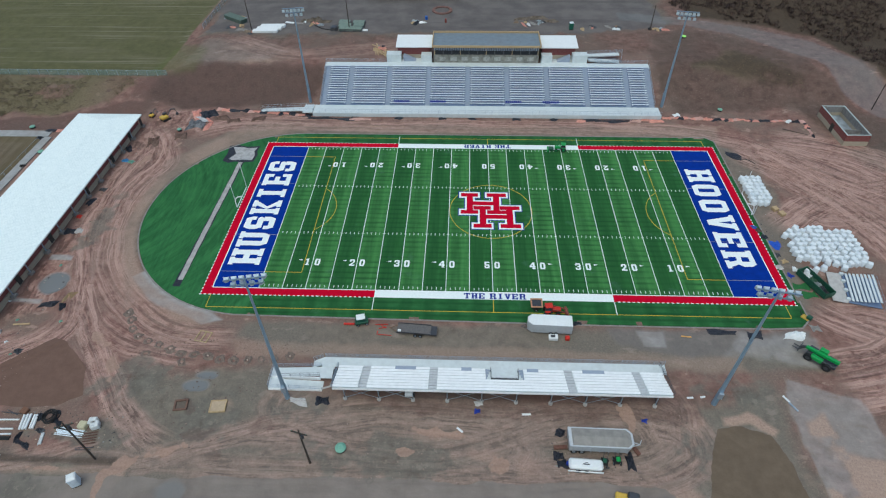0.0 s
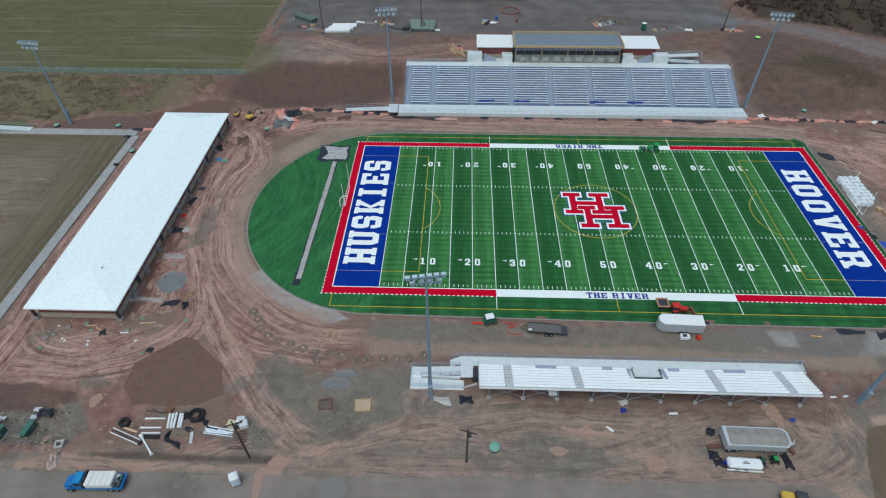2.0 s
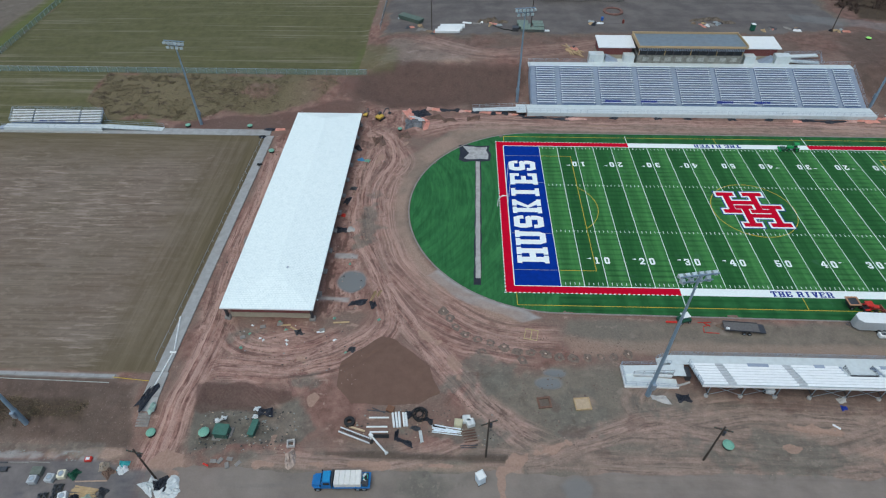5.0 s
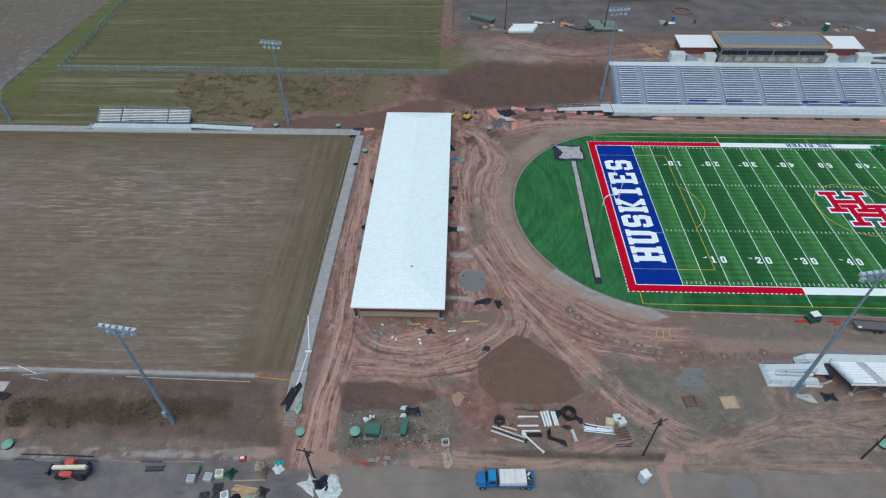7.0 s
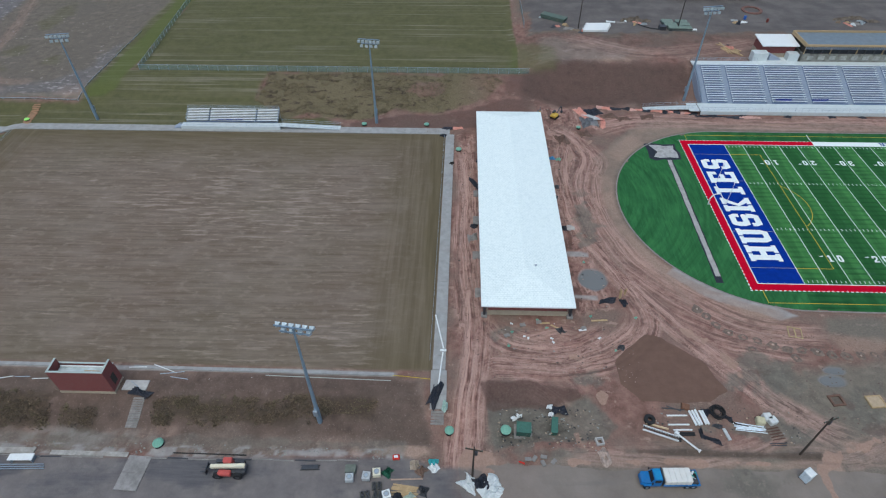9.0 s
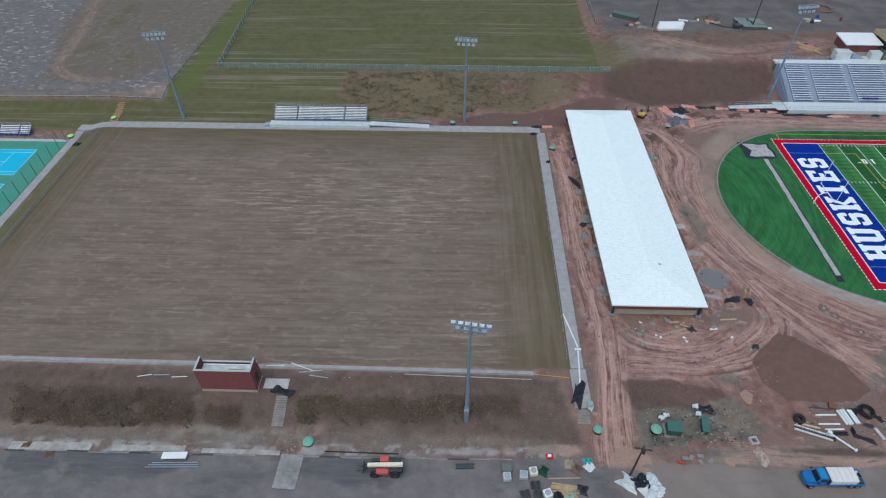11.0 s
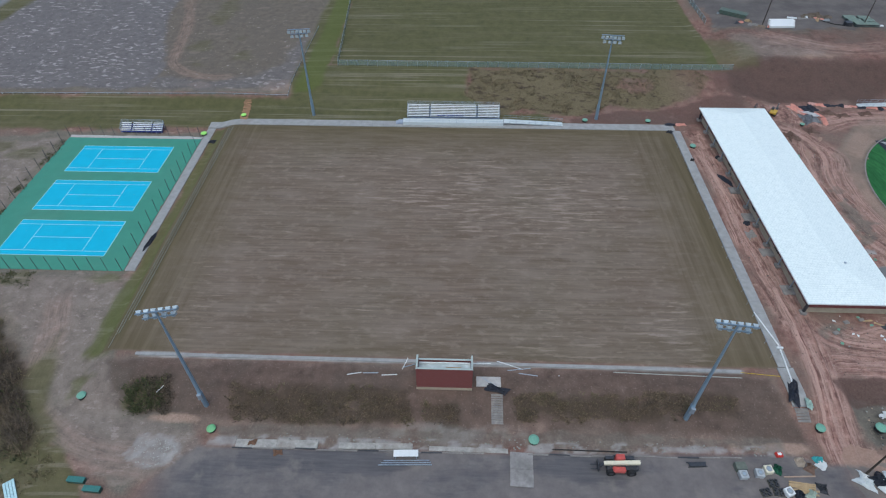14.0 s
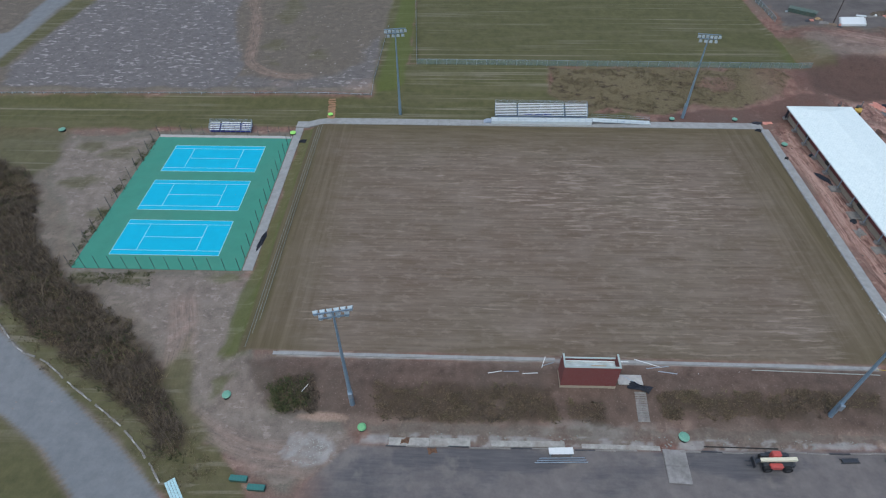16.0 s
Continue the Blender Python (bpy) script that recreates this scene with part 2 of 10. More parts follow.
for sx, sy, ra, rb, a in ((-168, -2.5, 34, 5.5, 0.55), (-190, 22, 32, 5, 0.4), (-195, -34, 9, 2, 0.5), (-211, -21.5, 9, 2.5, 0.5), (-160, -26, 10, 4, 0.4), (-142, -39, 16, 2.5, 0.12), (-150, 14, 18, 7, 0.25)):
    straw = straw + a * np.exp(-((X - sx) / ra) ** 2 - ((Y - sy) / rb) ** 2)
straw = straw * smooth(3, 14, inset)
NBANK = [(-170.5, 55.2), (-171.5, 42.6), (-160.6, 35.0), (-151, 36.6), (-140.7, 34.0), (-131, 38.6), (-120, 37.6), (-106, 43), (-101.6, 50.8), (-102, 55.2)]
weeds = region(NBANK, 0.8, 2.2)
weeds *= 1 - 0.75 * blot(-123.4, 47.6, 5.5, 3.2, 0.3, 0.8)
weeds *= 1 - 0.5 * smooth(-118, -104, X + 5 * wob)
THICKET = [(-316, 12), (-301, 5.6), (-294, -6), (-287, -17.5), (-275.5, -28.5), (-266.4, -33.8), (-258, -39.4), (-249, -49), (-241.5, -59.5), (-238.6, -65.6), (-242, -64.6), (-251, -57), (-266, -47.8), (-276.5, -41), (-289, -31), (-330, -16)]
brush = region(THICKET, 1.0, 2.5) * (0.55 + 0.45 * smooth(0.35, 0.55, fbm(X, Y, 4, 23)))
brush = np.maximum(brush, region([(68, 95), (89, 86), (101, 79), (108.5, 66), (114, 53), (140, 36), (400, 30), (400, 300), (50, 300)], 1, 1.5))
brush = np.maximum(brush, 0.7 * region([(61, 61), (74, 69), (85, 64), (92, 52), (84, 54), (70, 58)], 1.5, 2.5) * smooth(0.3, 0.5, fbm(X, Y, 4, 27)))
for bx0, bx1, by0, by1 in ((-227.5, -220, -56.4, -50.8), (-209.5, -180.5, -57.4, -52.0), (-178, -172.4, -57, -54.2), (-163, -139, -56.2, -52.4), (-139, -127, -54.6, -52)):
    brush = np.maximum(brush, 0.8 * region([(bx0, by0), (bx1, by0), (bx1, by1), (bx0, by1)], 0.8, 1.4) * smooth(0.22, 0.42, fbm(X, Y, 2.2, 25)))
grey = region([(-420, 39.2), (-220.8, 41.3), (-219.5, 106), (-219, 400), (-420, 400)], 0.6, 0.8)
grey = np.maximum(grey, region([(-92, 80), (-60, 77), (-30, 80), (20, 79), (60, 88), (64, 400), (-93, 400)], 2.5, 4))
grey = np.maximum(grey, region([(-300, 23), (-278, 26), (-240, 26), (-240.5, -26), (-252, -38), (-244, -60), (-222, -70), (-213, -60), (-232, -48), (-236, -30), (-276, -27), (-298, 5)], 1.0, 2.0))
grey = np.maximum(grey, 0.95 * region([(-62, -45), (-40, -42), (-30, -47), (30, -48), (45, -44), (47, -64), (20, -80), (-100, -80), (-100, -60), (-64, -58)], 2.0, 2.5))
grey = np.maximum(grey, 0.85 * smooth(-238, -244, X) * smooth(26, 20, Y))
grey = np.maximum(grey, 0.9 * region([(-46, -32.8), (56, -32.8), (57, -41), (-30, -41), (-46, -36)], 1.0, 1.0))
grey = np.maximum(grey, 0.7 * region([(-70, -29), (-80.5, -8), (-80, 18), (-70, 30), (-64, 35), (60, 35), (60, 29), (-60, 26), (-76, 6), (-73, -16)], 1.0, 1.5))
grey = np.maximum(grey, 0.8 * region([(-106, -50), (-92, -50), (-90, -58), (-108, -58.5)], 1.0, 2.0))
grey = np.maximum(grey, 0.8 * region([(58, 28), (66, 20), (64, -6), (58, -30), (57, -30), (57, 28)], 1.0, 2.0))
grey = np.maximum(grey, 0.7 * region([(88, 26), (108, 30), (112, 6), (98, 10)], 1.0, 3.0))
grey = np.maximum(grey, 0.45 * region([(-236, -46.8), (-118.5, -47.2), (-118.5, -60), (-236, -60.5)], 0.8, 1.5))
pave = region([(-420, -62), (-250, -100), (-213, -62.2), (-165, -62.0), (-122, -61.0), (-116, -62.5), (-60, -62.3), (46, -64), (60, -200), (-420, -200)], 0.5, 0.3)
pave *= smooth(-222, -214, X) * smooth(-108, -115, X + 3 * wob)
pave = np.maximum(pave, 0.55 * region([(20, -32.3), (57, -32.2), (50, -36), (34, -39), (22, -36)], 0.6, 1.2))
road = region([(-286, -38.5), (-264.3, -53.2), (-251.5, -62.1), (-240, -71.5), (-225, -90), (-237, -90), (-254.7, -70.5), (-262.8, -63.4), (-272.5, -57.7), (-300, -48), (-320, -44), (-320, -28)], 0.25, 0.15)
road = np.maximum(road, region([(-420, 14), (-341, 50), (-338.5, 62), (-339.3, 80), (-339.5, 100), (-338, 200), (-352, 200), (-348, 100), (-346, 78), (-420, 40)], 0.4, 0.3))
road = np.maximum(road, 0.35 * region([(44, 98), (68, 92.6), (88.4, 83.5), (100.3, 76), (107.5, 64), (113, 52), (138, 30), (128, 28), (105.5, 42), (100.6, 51), (95.8, 63.5), (85.2, 74), (77.8, 80.5), (64.8, 87.6), (44, 92)], 0.5, 0.8))
chalk = region([(-333, 56), (-328, 42.5), (-262, 42.5), (-261.5, 56), (-273, 84), (-277, 110), (-280, 200), (-326, 200), (-331, 101)], 0.8, 1.5)
chalk = np.maximum(chalk, 0.75 * region([(-264, 42), (-221.8, 42.5), (-221, 62), (-223, 78), (-227, 58), (-234, 50), (-250, 47.5), (-262, 50)], 1.5, 2.5))
lush = region([(-220.5, 41), (-212.5, 45), (-211.5, 58), (-212.2, 120), (-213, 400), (-218, 400), (-218.6, 85), (-219.6, 60)], 0.8, 1.2)
lush = np.maximum(lush, 0.8 * region([(-238.4, 27), (-234.6, 27), (-235.0, -20), (-234.6, -33), (-236, -45), (-239.5, -45.5), (-239.6, -34), (-238.4, -26)], 0.6, 1.2))
for mx, my, ra, rb in ((-226, -55.6, 2.2, 1.0), (-237.6, -52.4, 1.6, 2.6), (-243.5, -27.6, 3.0, 1.2)):
    lush = np.maximum(lush, 0.6 * blot(mx, my, ra, rb, 0.5, 1.6))
lush = np.maximum(lush, 0.5 * region([(-100, 56), (-86, 57), (-84, 68), (-96, 76)], 1.5, 2.0))
grass = np.maximum(grass, 0.5 * region([(-258, 58), (-240, 53), (-236, 60), (-247, 78), (-256, 108), (-266, 110), (-262, 80)], 2.0, 4.0) * smooth(0.42, 0.60, fbm(X, Y, 8, 91, 3)))
conc = np.zeros_like(X)
conc = np.maximum(conc, region([(-228, -45.9), (-124, -46.6), (-124, -47.5), (-228, -46.8)], 0.12, 0.12))
rubble = region([(-212, -60.2), (-165, -60.3), (-122, -59.7), (-122, -61.0), (-160, -61.8), (-212, -62.2)], 0.3, 0.7)
conc = np.maximum(conc, 0.75 * rubble * smooth(0.40, 0.50, fbm(X, Y, 1.6, 71)))
conc = np.maximum(conc, 0.25 * region([(-181, -57.0), (-160, -57.4), (-158, -60.4), (-184, -60.4)], 0.8, 1.8) * smooth(0.42, 0.52, fbm(X, Y, 2.2, 72)))
conc = np.maximum(conc, 0.75 * blot(-219.4, -63.4, 4.0, 2.5, 0.12, 0.8) * (0.55 + 0.45 * smooth(0.42, 0.52, fbm(X, Y, 1.0, 73))))
conc = np.maximum(conc, region([(-72, -22), (-68, -19), (-60, -26.5), (-50, -32.5), (-54, -33.4), (-66, -28)], 0.3, 0.5))
conc = np.maximum(conc, 0.8 * region([(-93, -28.2), (-87, -28.5), (-87, -29.3), (-93, -29)], 0.2, 0.4))
conc = np.maximum(conc, 0.9 * region([(-91.5, -16.2), (-86.8, -16.4), (-86.8, -17.6), (-91.5, -17.4)], 0.2, 0.4))
conc = np.maximum(conc, 0.5 * region([(44, -33), (57, -34), (56, -40), (40, -38)], 0.8, 1.5))
dust = 0.55 * region([(-90, 60), (-66, 60), (-60, 68), (-72, 75), (-88, 77)], 1.5, 2.5)
dust = np.maximum(dust, 0.75 * region([(-300, 20), (-279, 22), (-276.5, -26), (-250, -27), (-238, -27), (-236, -46), (-226, -58), (-212, -60), (-213, -66), (-228, -68), (-240, -56), (-251, -43), (-264, -31), (-284, -12), (-297, 8)], 1.0, 2.0))
conc = np.maximum(conc, 0.5 * region([(48.4, -42.3), (47, -49), (46.8, -55), (47.3, -62), (47, -90), (70, -90), (60, -53), (58.7, -46.3)], 0.3, 0.6))
conc = np.maximum(conc, 0.6 * region([(25.6, -33), (30.5, -33), (30, -36.4), (26.5, -36.2)], 0.3, 0.6))
sand = 0.9 * region([(35.5, -49.8), (40, -48.8), (43.8, -52.0), (42.8, -53.4), (39.5, -51.2), (35.4, -51.6)], 0.3, 0.8)
sand = np.maximum(sand, 0.9 * region([(30.4, -47.8), (32, -47.8), (32.4, -51.6), (31, -51.8)], 0.3, 0.8))
sand = np.maximum(sand, 0.9 * region([(48.5, -51), (52, -48.8), (53, -55), (60, -57), (62, -75), (48, -75), (47.5, -60)], 0.5, 1.0) * smooth(0.42, 0.50, fbm(X, Y, 5, 41)))
ring = np.hypot(X + 46.5, Y + 0.3)
ring = smooth(31.0, 32.0, ring) * smooth(38.5, 35.5, ring + 3 * wob) * smooth(-50, -56, X + 5 * wob)
ring = np.maximum(ring, region([(-60, 32), (60, 31.5), (62, 36.5), (-60, 37)], 0.8, 1.0))
sand = np.maximum(sand, 0.62 * ring * smooth(0.2, 0.55, fbm(X, Y, 9, 43)))
sand = np.maximum(sand, 0.4 * region([(-46, -37.2), (42, -38.2), (42, -40.9), (-46, -40.6)], 0.8, 1.2))
for sx, sy, ra, rb in ((-45, -50.2, 1.6, 1.2), (-2, -57.5, 3.0, 1.0), (4, -59, 1.6, 2.2), (-10, -54.5, 3.2, 0.8), (27, -63, 2.2, 1.6), (-90.5, -44.5, 1.8, 1.2), (-94, -57.5, 0.8, 2.4), (-97, -54, 2.2, 0.9), (-51.5, -58.5, 2.5, 1.2), (-110, -62, 3.0, 1.4), (-129, -60.3, 1.2, 0.9), (-122, -60, 3.5, 0.7), (-57, -61.8, 1.2, 2.0), (-68, 61, 6, 2.2), (-76, 70, 4, 1.5), (-225, 45, 6, 3), (-248, 45, 4, 1.6), (-218.5, -57.6, 3.5, 0.7)):
    sand = np.maximum(sand, 0.75 * blot(sx, sy, ra, rb, 0.4, 1.0))
# long strip south of the pipe yard, level and only coloured darker
dark_strip = region([(-88, -59.2), (-57, -59.5), (-57, -60.7), (-88, -60.5)], 0.3, 0.5)
churn, rut = churn * (1 - dark_strip), rut * (1 - dark_strip)
sand = np.maximum(sand, 0.5 * region([(-90, -60.9), (-56, -61.0), (-56, -62.4), (-90, -62.2)], 0.4, 0.8))
conc *= 1 - 0.9 * np.clip(sand, 0, 1)
pad = region([(-86.4, -43.6), (-84, -41), (-79.8, -37.4), (-77.4, -37.8), (-70.8, -43.6), (-68.8, -49.0), (-72.1, -51.2), (-83.2, -51.3), (-86, -48)], 0.3, 0.5)
pad = np.maximum(pad, region([(34.4, -52), (38, -51.3), (42.4, -52.8), (43.8, -57), (44.4, -64), (46, -80), (26, -80), (30, -63), (31.8, -57.5)], 0.3, 0.6))
damp = 1.1 * region([(-207, -62.2), (-179, -62.0), (-179, -64.4), (-186, -65.6), (-206, -65.2)], 0.5, 1.2) + region([(-160, -61.9), (-144, -61.5), (-141, -64), (-148, -67), (-160, -66.5)], 0.8, 1.6)
wet = blot(-86.8, -24.0, 2.9, 2.9, 0.08, 0.15)
wet = np.maximum(wet, blot(-50.7, -46.5, 2.3, 1.2, 0.2, 0.5))
wet = np.maximum(wet, blot(-49.5, -44.4, 1.8, 0.7, 0.3, 0.6))
wet = np.maximum(wet, 0.55 * blot(-48.2, -64.6, 2.0, 2.2, 0.3, 0.8))
dark = region([(-95, 44), (-60, 44), (-48, 50), (-46, 60), (-70, 60), (-84, 62), (-94, 55)], 1.5, 3)
dark = np.maximum(dark, 0.9 * region([(48, 50), (62, 48), (84, 46), (80, 60), (64, 72), (48, 70)], 2, 3))
dark = np.maximum(dark, 0.8 * region([(-236, -48), (-120, -48), (-118, -58.2), (-238, -57)], 1.0, 1.5))
dark = np.maximum(dark, 0.85 * region([(-110, -48.2), (-101, -48.4), (-93.4, -49.2), (-92.6, -51.2), (-98, -52.6), (-107.5, -52.8)], 0.7, 1.2))
dark = np.maximum(dark, 0.9 * region([(-86, -59.4), (-58, -59.6), (-58, -60.8), (-86, -60.6)], 0.4, 0.6))
# north-east hill and bank: dark brown ground, deepened further to imitate lens vignetting
dark = np.maximum(dark, 0.95 * region([(68, 95), (89, 86), (101, 79), (108.5, 66), (114, 53), (140, 36), (400, 30), (400, 300), (50, 300)], 2, 2))
dark = np.maximum(dark, 0.85 * region([(52, 42), (84, 45), (96, 24), (130, 16), (128, 27), (105, 41), (95, 63), (78, 79), (62, 86), (52, 80)], 2, 2.5))
dark = np.maximum(dark, 0.45 * region([(-92, 66), (60, 66), (90, 60), (110, 40), (110, 400), (-92, 400)], 3, 3))
dark = np.maximum(dark, 0.35 * region([(-420, 41), (-221, 42), (-220, 400), (-420, 400)], 1, 2))
# grey-green mire, dark red mud, pale wet sand and the worn hardstanding to the south
mire = 0.9 * region([(-107.5, -52.4), (-98, -52.0), (-92.5, -50.6), (-88.6, -56), (-90.2, -58.8), (-107, -59.2)], 0.8, 1.8)
for mx, my, ra, rb in ((-61, -45.7, 6.5, 3.0), (-47.5, -52.6, 5.5, 3.6), (-15, -57.8, 11.5, 2.9), (-97.5, -60.4, 7, 1.2), (-70, -64.2, 4.5, 2.0), (-92, -47, 3, 1.6), (-30, -50.2, 5, 1.6), (33.5, -56, 4, 3), (38, -46, 5, 2.4), (-86, -7, 2.4, 8), (-104, -38, 4, 2), (-66, -56, 8, 1.6)):
    mire = np.maximum(mire, 0.75 * blot(mx, my, ra, rb, 0.6, 2.0))
mire = np.maximum(mire, 0.6 * region([(-211, -58.4), (-165, -57.8), (-122, -58.4), (-122, -60.8), (-165, -61.8), (-211, -61.8)], 0.6, 1.2))
mud = np.zeros_like(X)
for mx, my, ra, rb in ((-45.2, -58.6, 3.4, 1.0), (-47.4, -55.2, 2.2, 1.0), (-51.4, -50.4, 1.7, 1.2), (-38.5, -53.6, 2.4, 1.0), (-34, -43.6, 2.6, 0.9), (18, -55.4, 2.2, 1.6), (36, -46.4, 1.8, 1.0), (-88, 31, 4, 3), (-104, 41, 5, 2), (-81, -30, 2, 1.5), (30, -49, 2.5, 1.2)):
    mud = np.maximum(mud, 0.5 * blot(mx, my, ra, rb, 0.6, 2.2))
# band under and behind the visitors' bleacher: damp mud plus painted-in shade
mud = np.maximum(mud, 0.55 * region([(-22, -45.5), (33, -46), (33, -50.5), (8, -51.5), (-22, -50.6)], 1.2, 1.8))
mud = np.maximum(mud, 0.85 * region([(-110, -48.0), (-101, -48.2), (-93.2, -49.0), (-92.4, -50.8), (-98, -52.4), (-108, -52.6)], 0.6, 1.0))
mud = np.maximum(mud, 0.6 * region([(-101, 45), (-92, 43), (-52, 44), (-47, 52), (-47, 61), (-70, 62), (-90, 60), (-100, 55)], 1.5, 2.0))
mud = np.maximum(mud, 0.7 * region([(-143, 29.8), (-98, 31), (-92, 44), (-100, 44), (-120, 36.5), (-131, 37), (-143, 33)], 1.0, 1.5))
lot = region([(-113, -62.6), (-78, -62.5), (-55, -62.3), (-23, -61.8), (24, -61.4), (27, -66), (24, -90), (-113, -90)], 0.5, 1.0)
slate = 0.85 * region([(-92, 82), (-60, 79), (-30, 81), (20, 80), (58, 86), (62, 400), (-93, 400)], 1.5, 3.0)
smear = np.zeros_like(X)
for mx, my, ra, rb, turn in ((-9.5, -53.9, 3.6, 0.75, -8), (0.2, -58.4, 1.3, 2.3, 12), (-14.4, -57.2, 1.0, 0.45, 0), (-89.3, -50.4, 1.0, 0.7, 30), (-94.5, -58.1, 0.5, 1.5, 0), (-52.1, -58.6, 3.0, 0.9, 20), (-56.4, -60.4, 2.2, 1.0, 40), (-59.1, -65.0, 0.45, 2.4, 5), (-110.3, -61.6, 2.0, 1.5, 0), (-95, -61.8, 2.4, 0.7, 0), (-72, -37, 2.2, 0.9, -30), (-66.2, -43.6, 0.8, 1.9, 25), (-88, -61.7, 2.2, 0.5, 0), (-80, -61.6, 3.0, 0.5, 0), (-68, -61.4, 2.5, 0.4, 0), (-99, -41.6, 1.2, 0.5, 0), (-93, -42.4, 1.0, 0.6, 0), (-36, -44.6, 1.6, 0.4, 0), (20.5, -50.2, 1.0, 1.8, 20), (-80.5, 24, 3.0, 0.6, 50), (-86, 18, 2.0, 0.5, 70), (-30, 34.4, 6, 0.35, 0), (8, 34.8, 8, 0.3, 0), (36, 33.4, 5, 0.4, 0)):
    smear = np.maximum(smear, blot(mx, my, ra, rb, 0.6, 2.2, turn))
for w in (mire, mud, lot, smear, lush, slate, chalk, dust, damp, straw, side, edge_grass, grass, field, weeds, brush, grey, pave, road, conc, sand, pad, wet, dark):
    np.clip(w, 0, 1, out=w)

# relief: clods, scrapes and heaps where the earth is bare
bare = (1 - grass) * (1 - field) * (1 - pave) * (1 - road) * (1 - conc) * (1 - wet) * (1 - pad)
fine_area = smooth(-300, -290, X) * smooth(112, 106, X) * smooth(125, 115, Y)
Z += bare * fine_area * (0.22 * (fbm(X, Y, 2.4, 31, 3) - 0.5) + 0.25 * churn * (fbm(X, Y, 0.9, 35, 2) - 0.5))
Z -= 0.9 * region([(-107.5, -50), (-94.5, -50.6), (-91, -57.6), (-106, -58.2)], 1.6, 0.8)
Z -= 0.18 * wet
Z += 0.25 * brush * fbm(X, Y, 1.5, 61, 2)
# the ground lies under the paved and built surfaces
for ax, bx, ay, by in ((-241.4, -114.6, 27.6, 30.9), (-240.9, -238.4, -25.6, 29), (-117.6, -114.6, -46.4, 28), (-118.2, -114.9, -53.6, -46), (-230, -123, -47.6, -45.8), (-207.4, -179.1, -62.3, -60.8), (-164.3, -160.6, -67.4, -61.6)):
    sunk = smooth(0.0, 0.25, np.minimum(np.minimum(X - ax, bx - X), np.minimum(Y - ay, by - Y)))
    Z = Z * (1 - sunk) + (terrain(X, Y) - 0.14) * sunk
Z -= 0.12 * (poly_sdf(X, Y, [(-50, 30.6), (57.3, 30.2), (57.3, -31.3), (-46, -30.9)]) < -0.3)
Z -= 0.12 * ((np.hypot(X + 46.5, Y + 0.35) < 30.0) & (X < -44))
Z -= 0.12 * (poly_sdf(X, Y, [(-276.2, 23.6), (-241, 23.6), (-241, -25.2), (-276.2, -25.2)]) < 0.0)


def sheet(name, X, Y, Z, layers, material):
    ny, nx = X.shape
    co = np.stack([X, Y, Z], -1).reshape(-1, 3).astype(np.float32)
    k = np.arange(ny * nx).reshape(ny, nx)
    quads = np.stack([k[:-1, :-1], k[:-1, 1:], k[1:, 1:], k[1:, :-1]], -1).reshape(-1, 4)
    me = bpy.data.meshes.new(name)
    me.vertices.add(len(co))
    me.vertices.foreach_set("co", co.ravel())
    me.loops.add(quads.size)
    me.loops.foreach_set("vertex_index", quads.ravel().astype(np.int32))
    me.polygons.add(len(quads))
    me.polygons.foreach_set("loop_start", np.arange(0, quads.size, 4, dtype=np.int32))
    me.update(calc_edges=True)
    for key, values in layers.items():
        a = me.attributes.new(key, 'FLOAT', 'POINT')
        a.data.foreach_set("value", values.ravel().astype(np.float32))
    me.polygons.foreach_set("use_smooth", np.ones(len(quads), dtype=bool))
    me.materials.append(material)
    return new(name, me)


# ---- materials ----
def tree(name):
    m = bpy.data.materials.new(name)
    m.use_nodes = True
    return m, m.node_tree, m.node_tree.nodes["Principled BSDF"]


def noise_node(t, scale, detail=4.0, rough=0.6, vec=None):
    n = t.nodes.new("ShaderNodeTexNoise")
    n.inputs["Scale"].default_value = scale
    n.inputs["Detail"].default_value = detail
    n.inputs["Roughness"].default_value = rough
    if vec is not None:
        t.links.new(vec, n.inputs["Vector"])
    return n.outputs["Fac"]


def ramp(t, fac, lo, hi, a=0.0, b=1.0):
    n = t.nodes.new("ShaderNodeMapRange")
    n.inputs[1].default_value, n.inputs[2].default_value, n.inputs[3].default_value, n.inputs[4].default_value = lo, hi, a, b
    t.links.new(fac, n.inputs[0])
    return n.outputs[0]


def mix(t, fac, a, b):
    n = t.nodes.new("ShaderNodeMix")
    n.data_type = 'RGBA'
    for socket, v in ((n.inputs[0], fac), (n.inputs[6], a), (n.inputs[7], b)):
        if isinstance(v, (int, float)):
            socket.default_value = v
        elif isinstance(v, tuple):
            socket.default_value = (*v, 1)
        else:
            t.links.new(v, socket)
    return n.outputs[2]


def calc(t, op, a, b=0.0):
    n = t.nodes.new("ShaderNodeMath")
    n.operation = op
    for socket, v in ((n.inputs[0], a), (n.inputs[1], b)):
        if isinstance(v, (int, float)):
            socket.default_value = v
        else:
            t.links.new(v, socket)
    return n.outputs[0]


def place(t, scale=(1, 1, 1), kind="Object"):
    c = t.nodes.new("ShaderNodeTexCoord")
    n = t.nodes.new("ShaderNodeMapping")
    n.inputs["Scale"].default_value = scale
    t.links.new(c.outputs[kind], n.inputs["Vector"])
    return n.outputs["Vector"]


def bump(t, bsdf, height, strength=0.3, distance=0.05):
    n = t.nodes.new("ShaderNodeBump")
    n.inputs["Strength"].default_value = strength
    n.inputs["Distance"].default_value = distance
    t.links.new(height, n.inputs["Height"])
    t.links.new(n.outputs["Normal"], bsdf.inputs["Normal"])


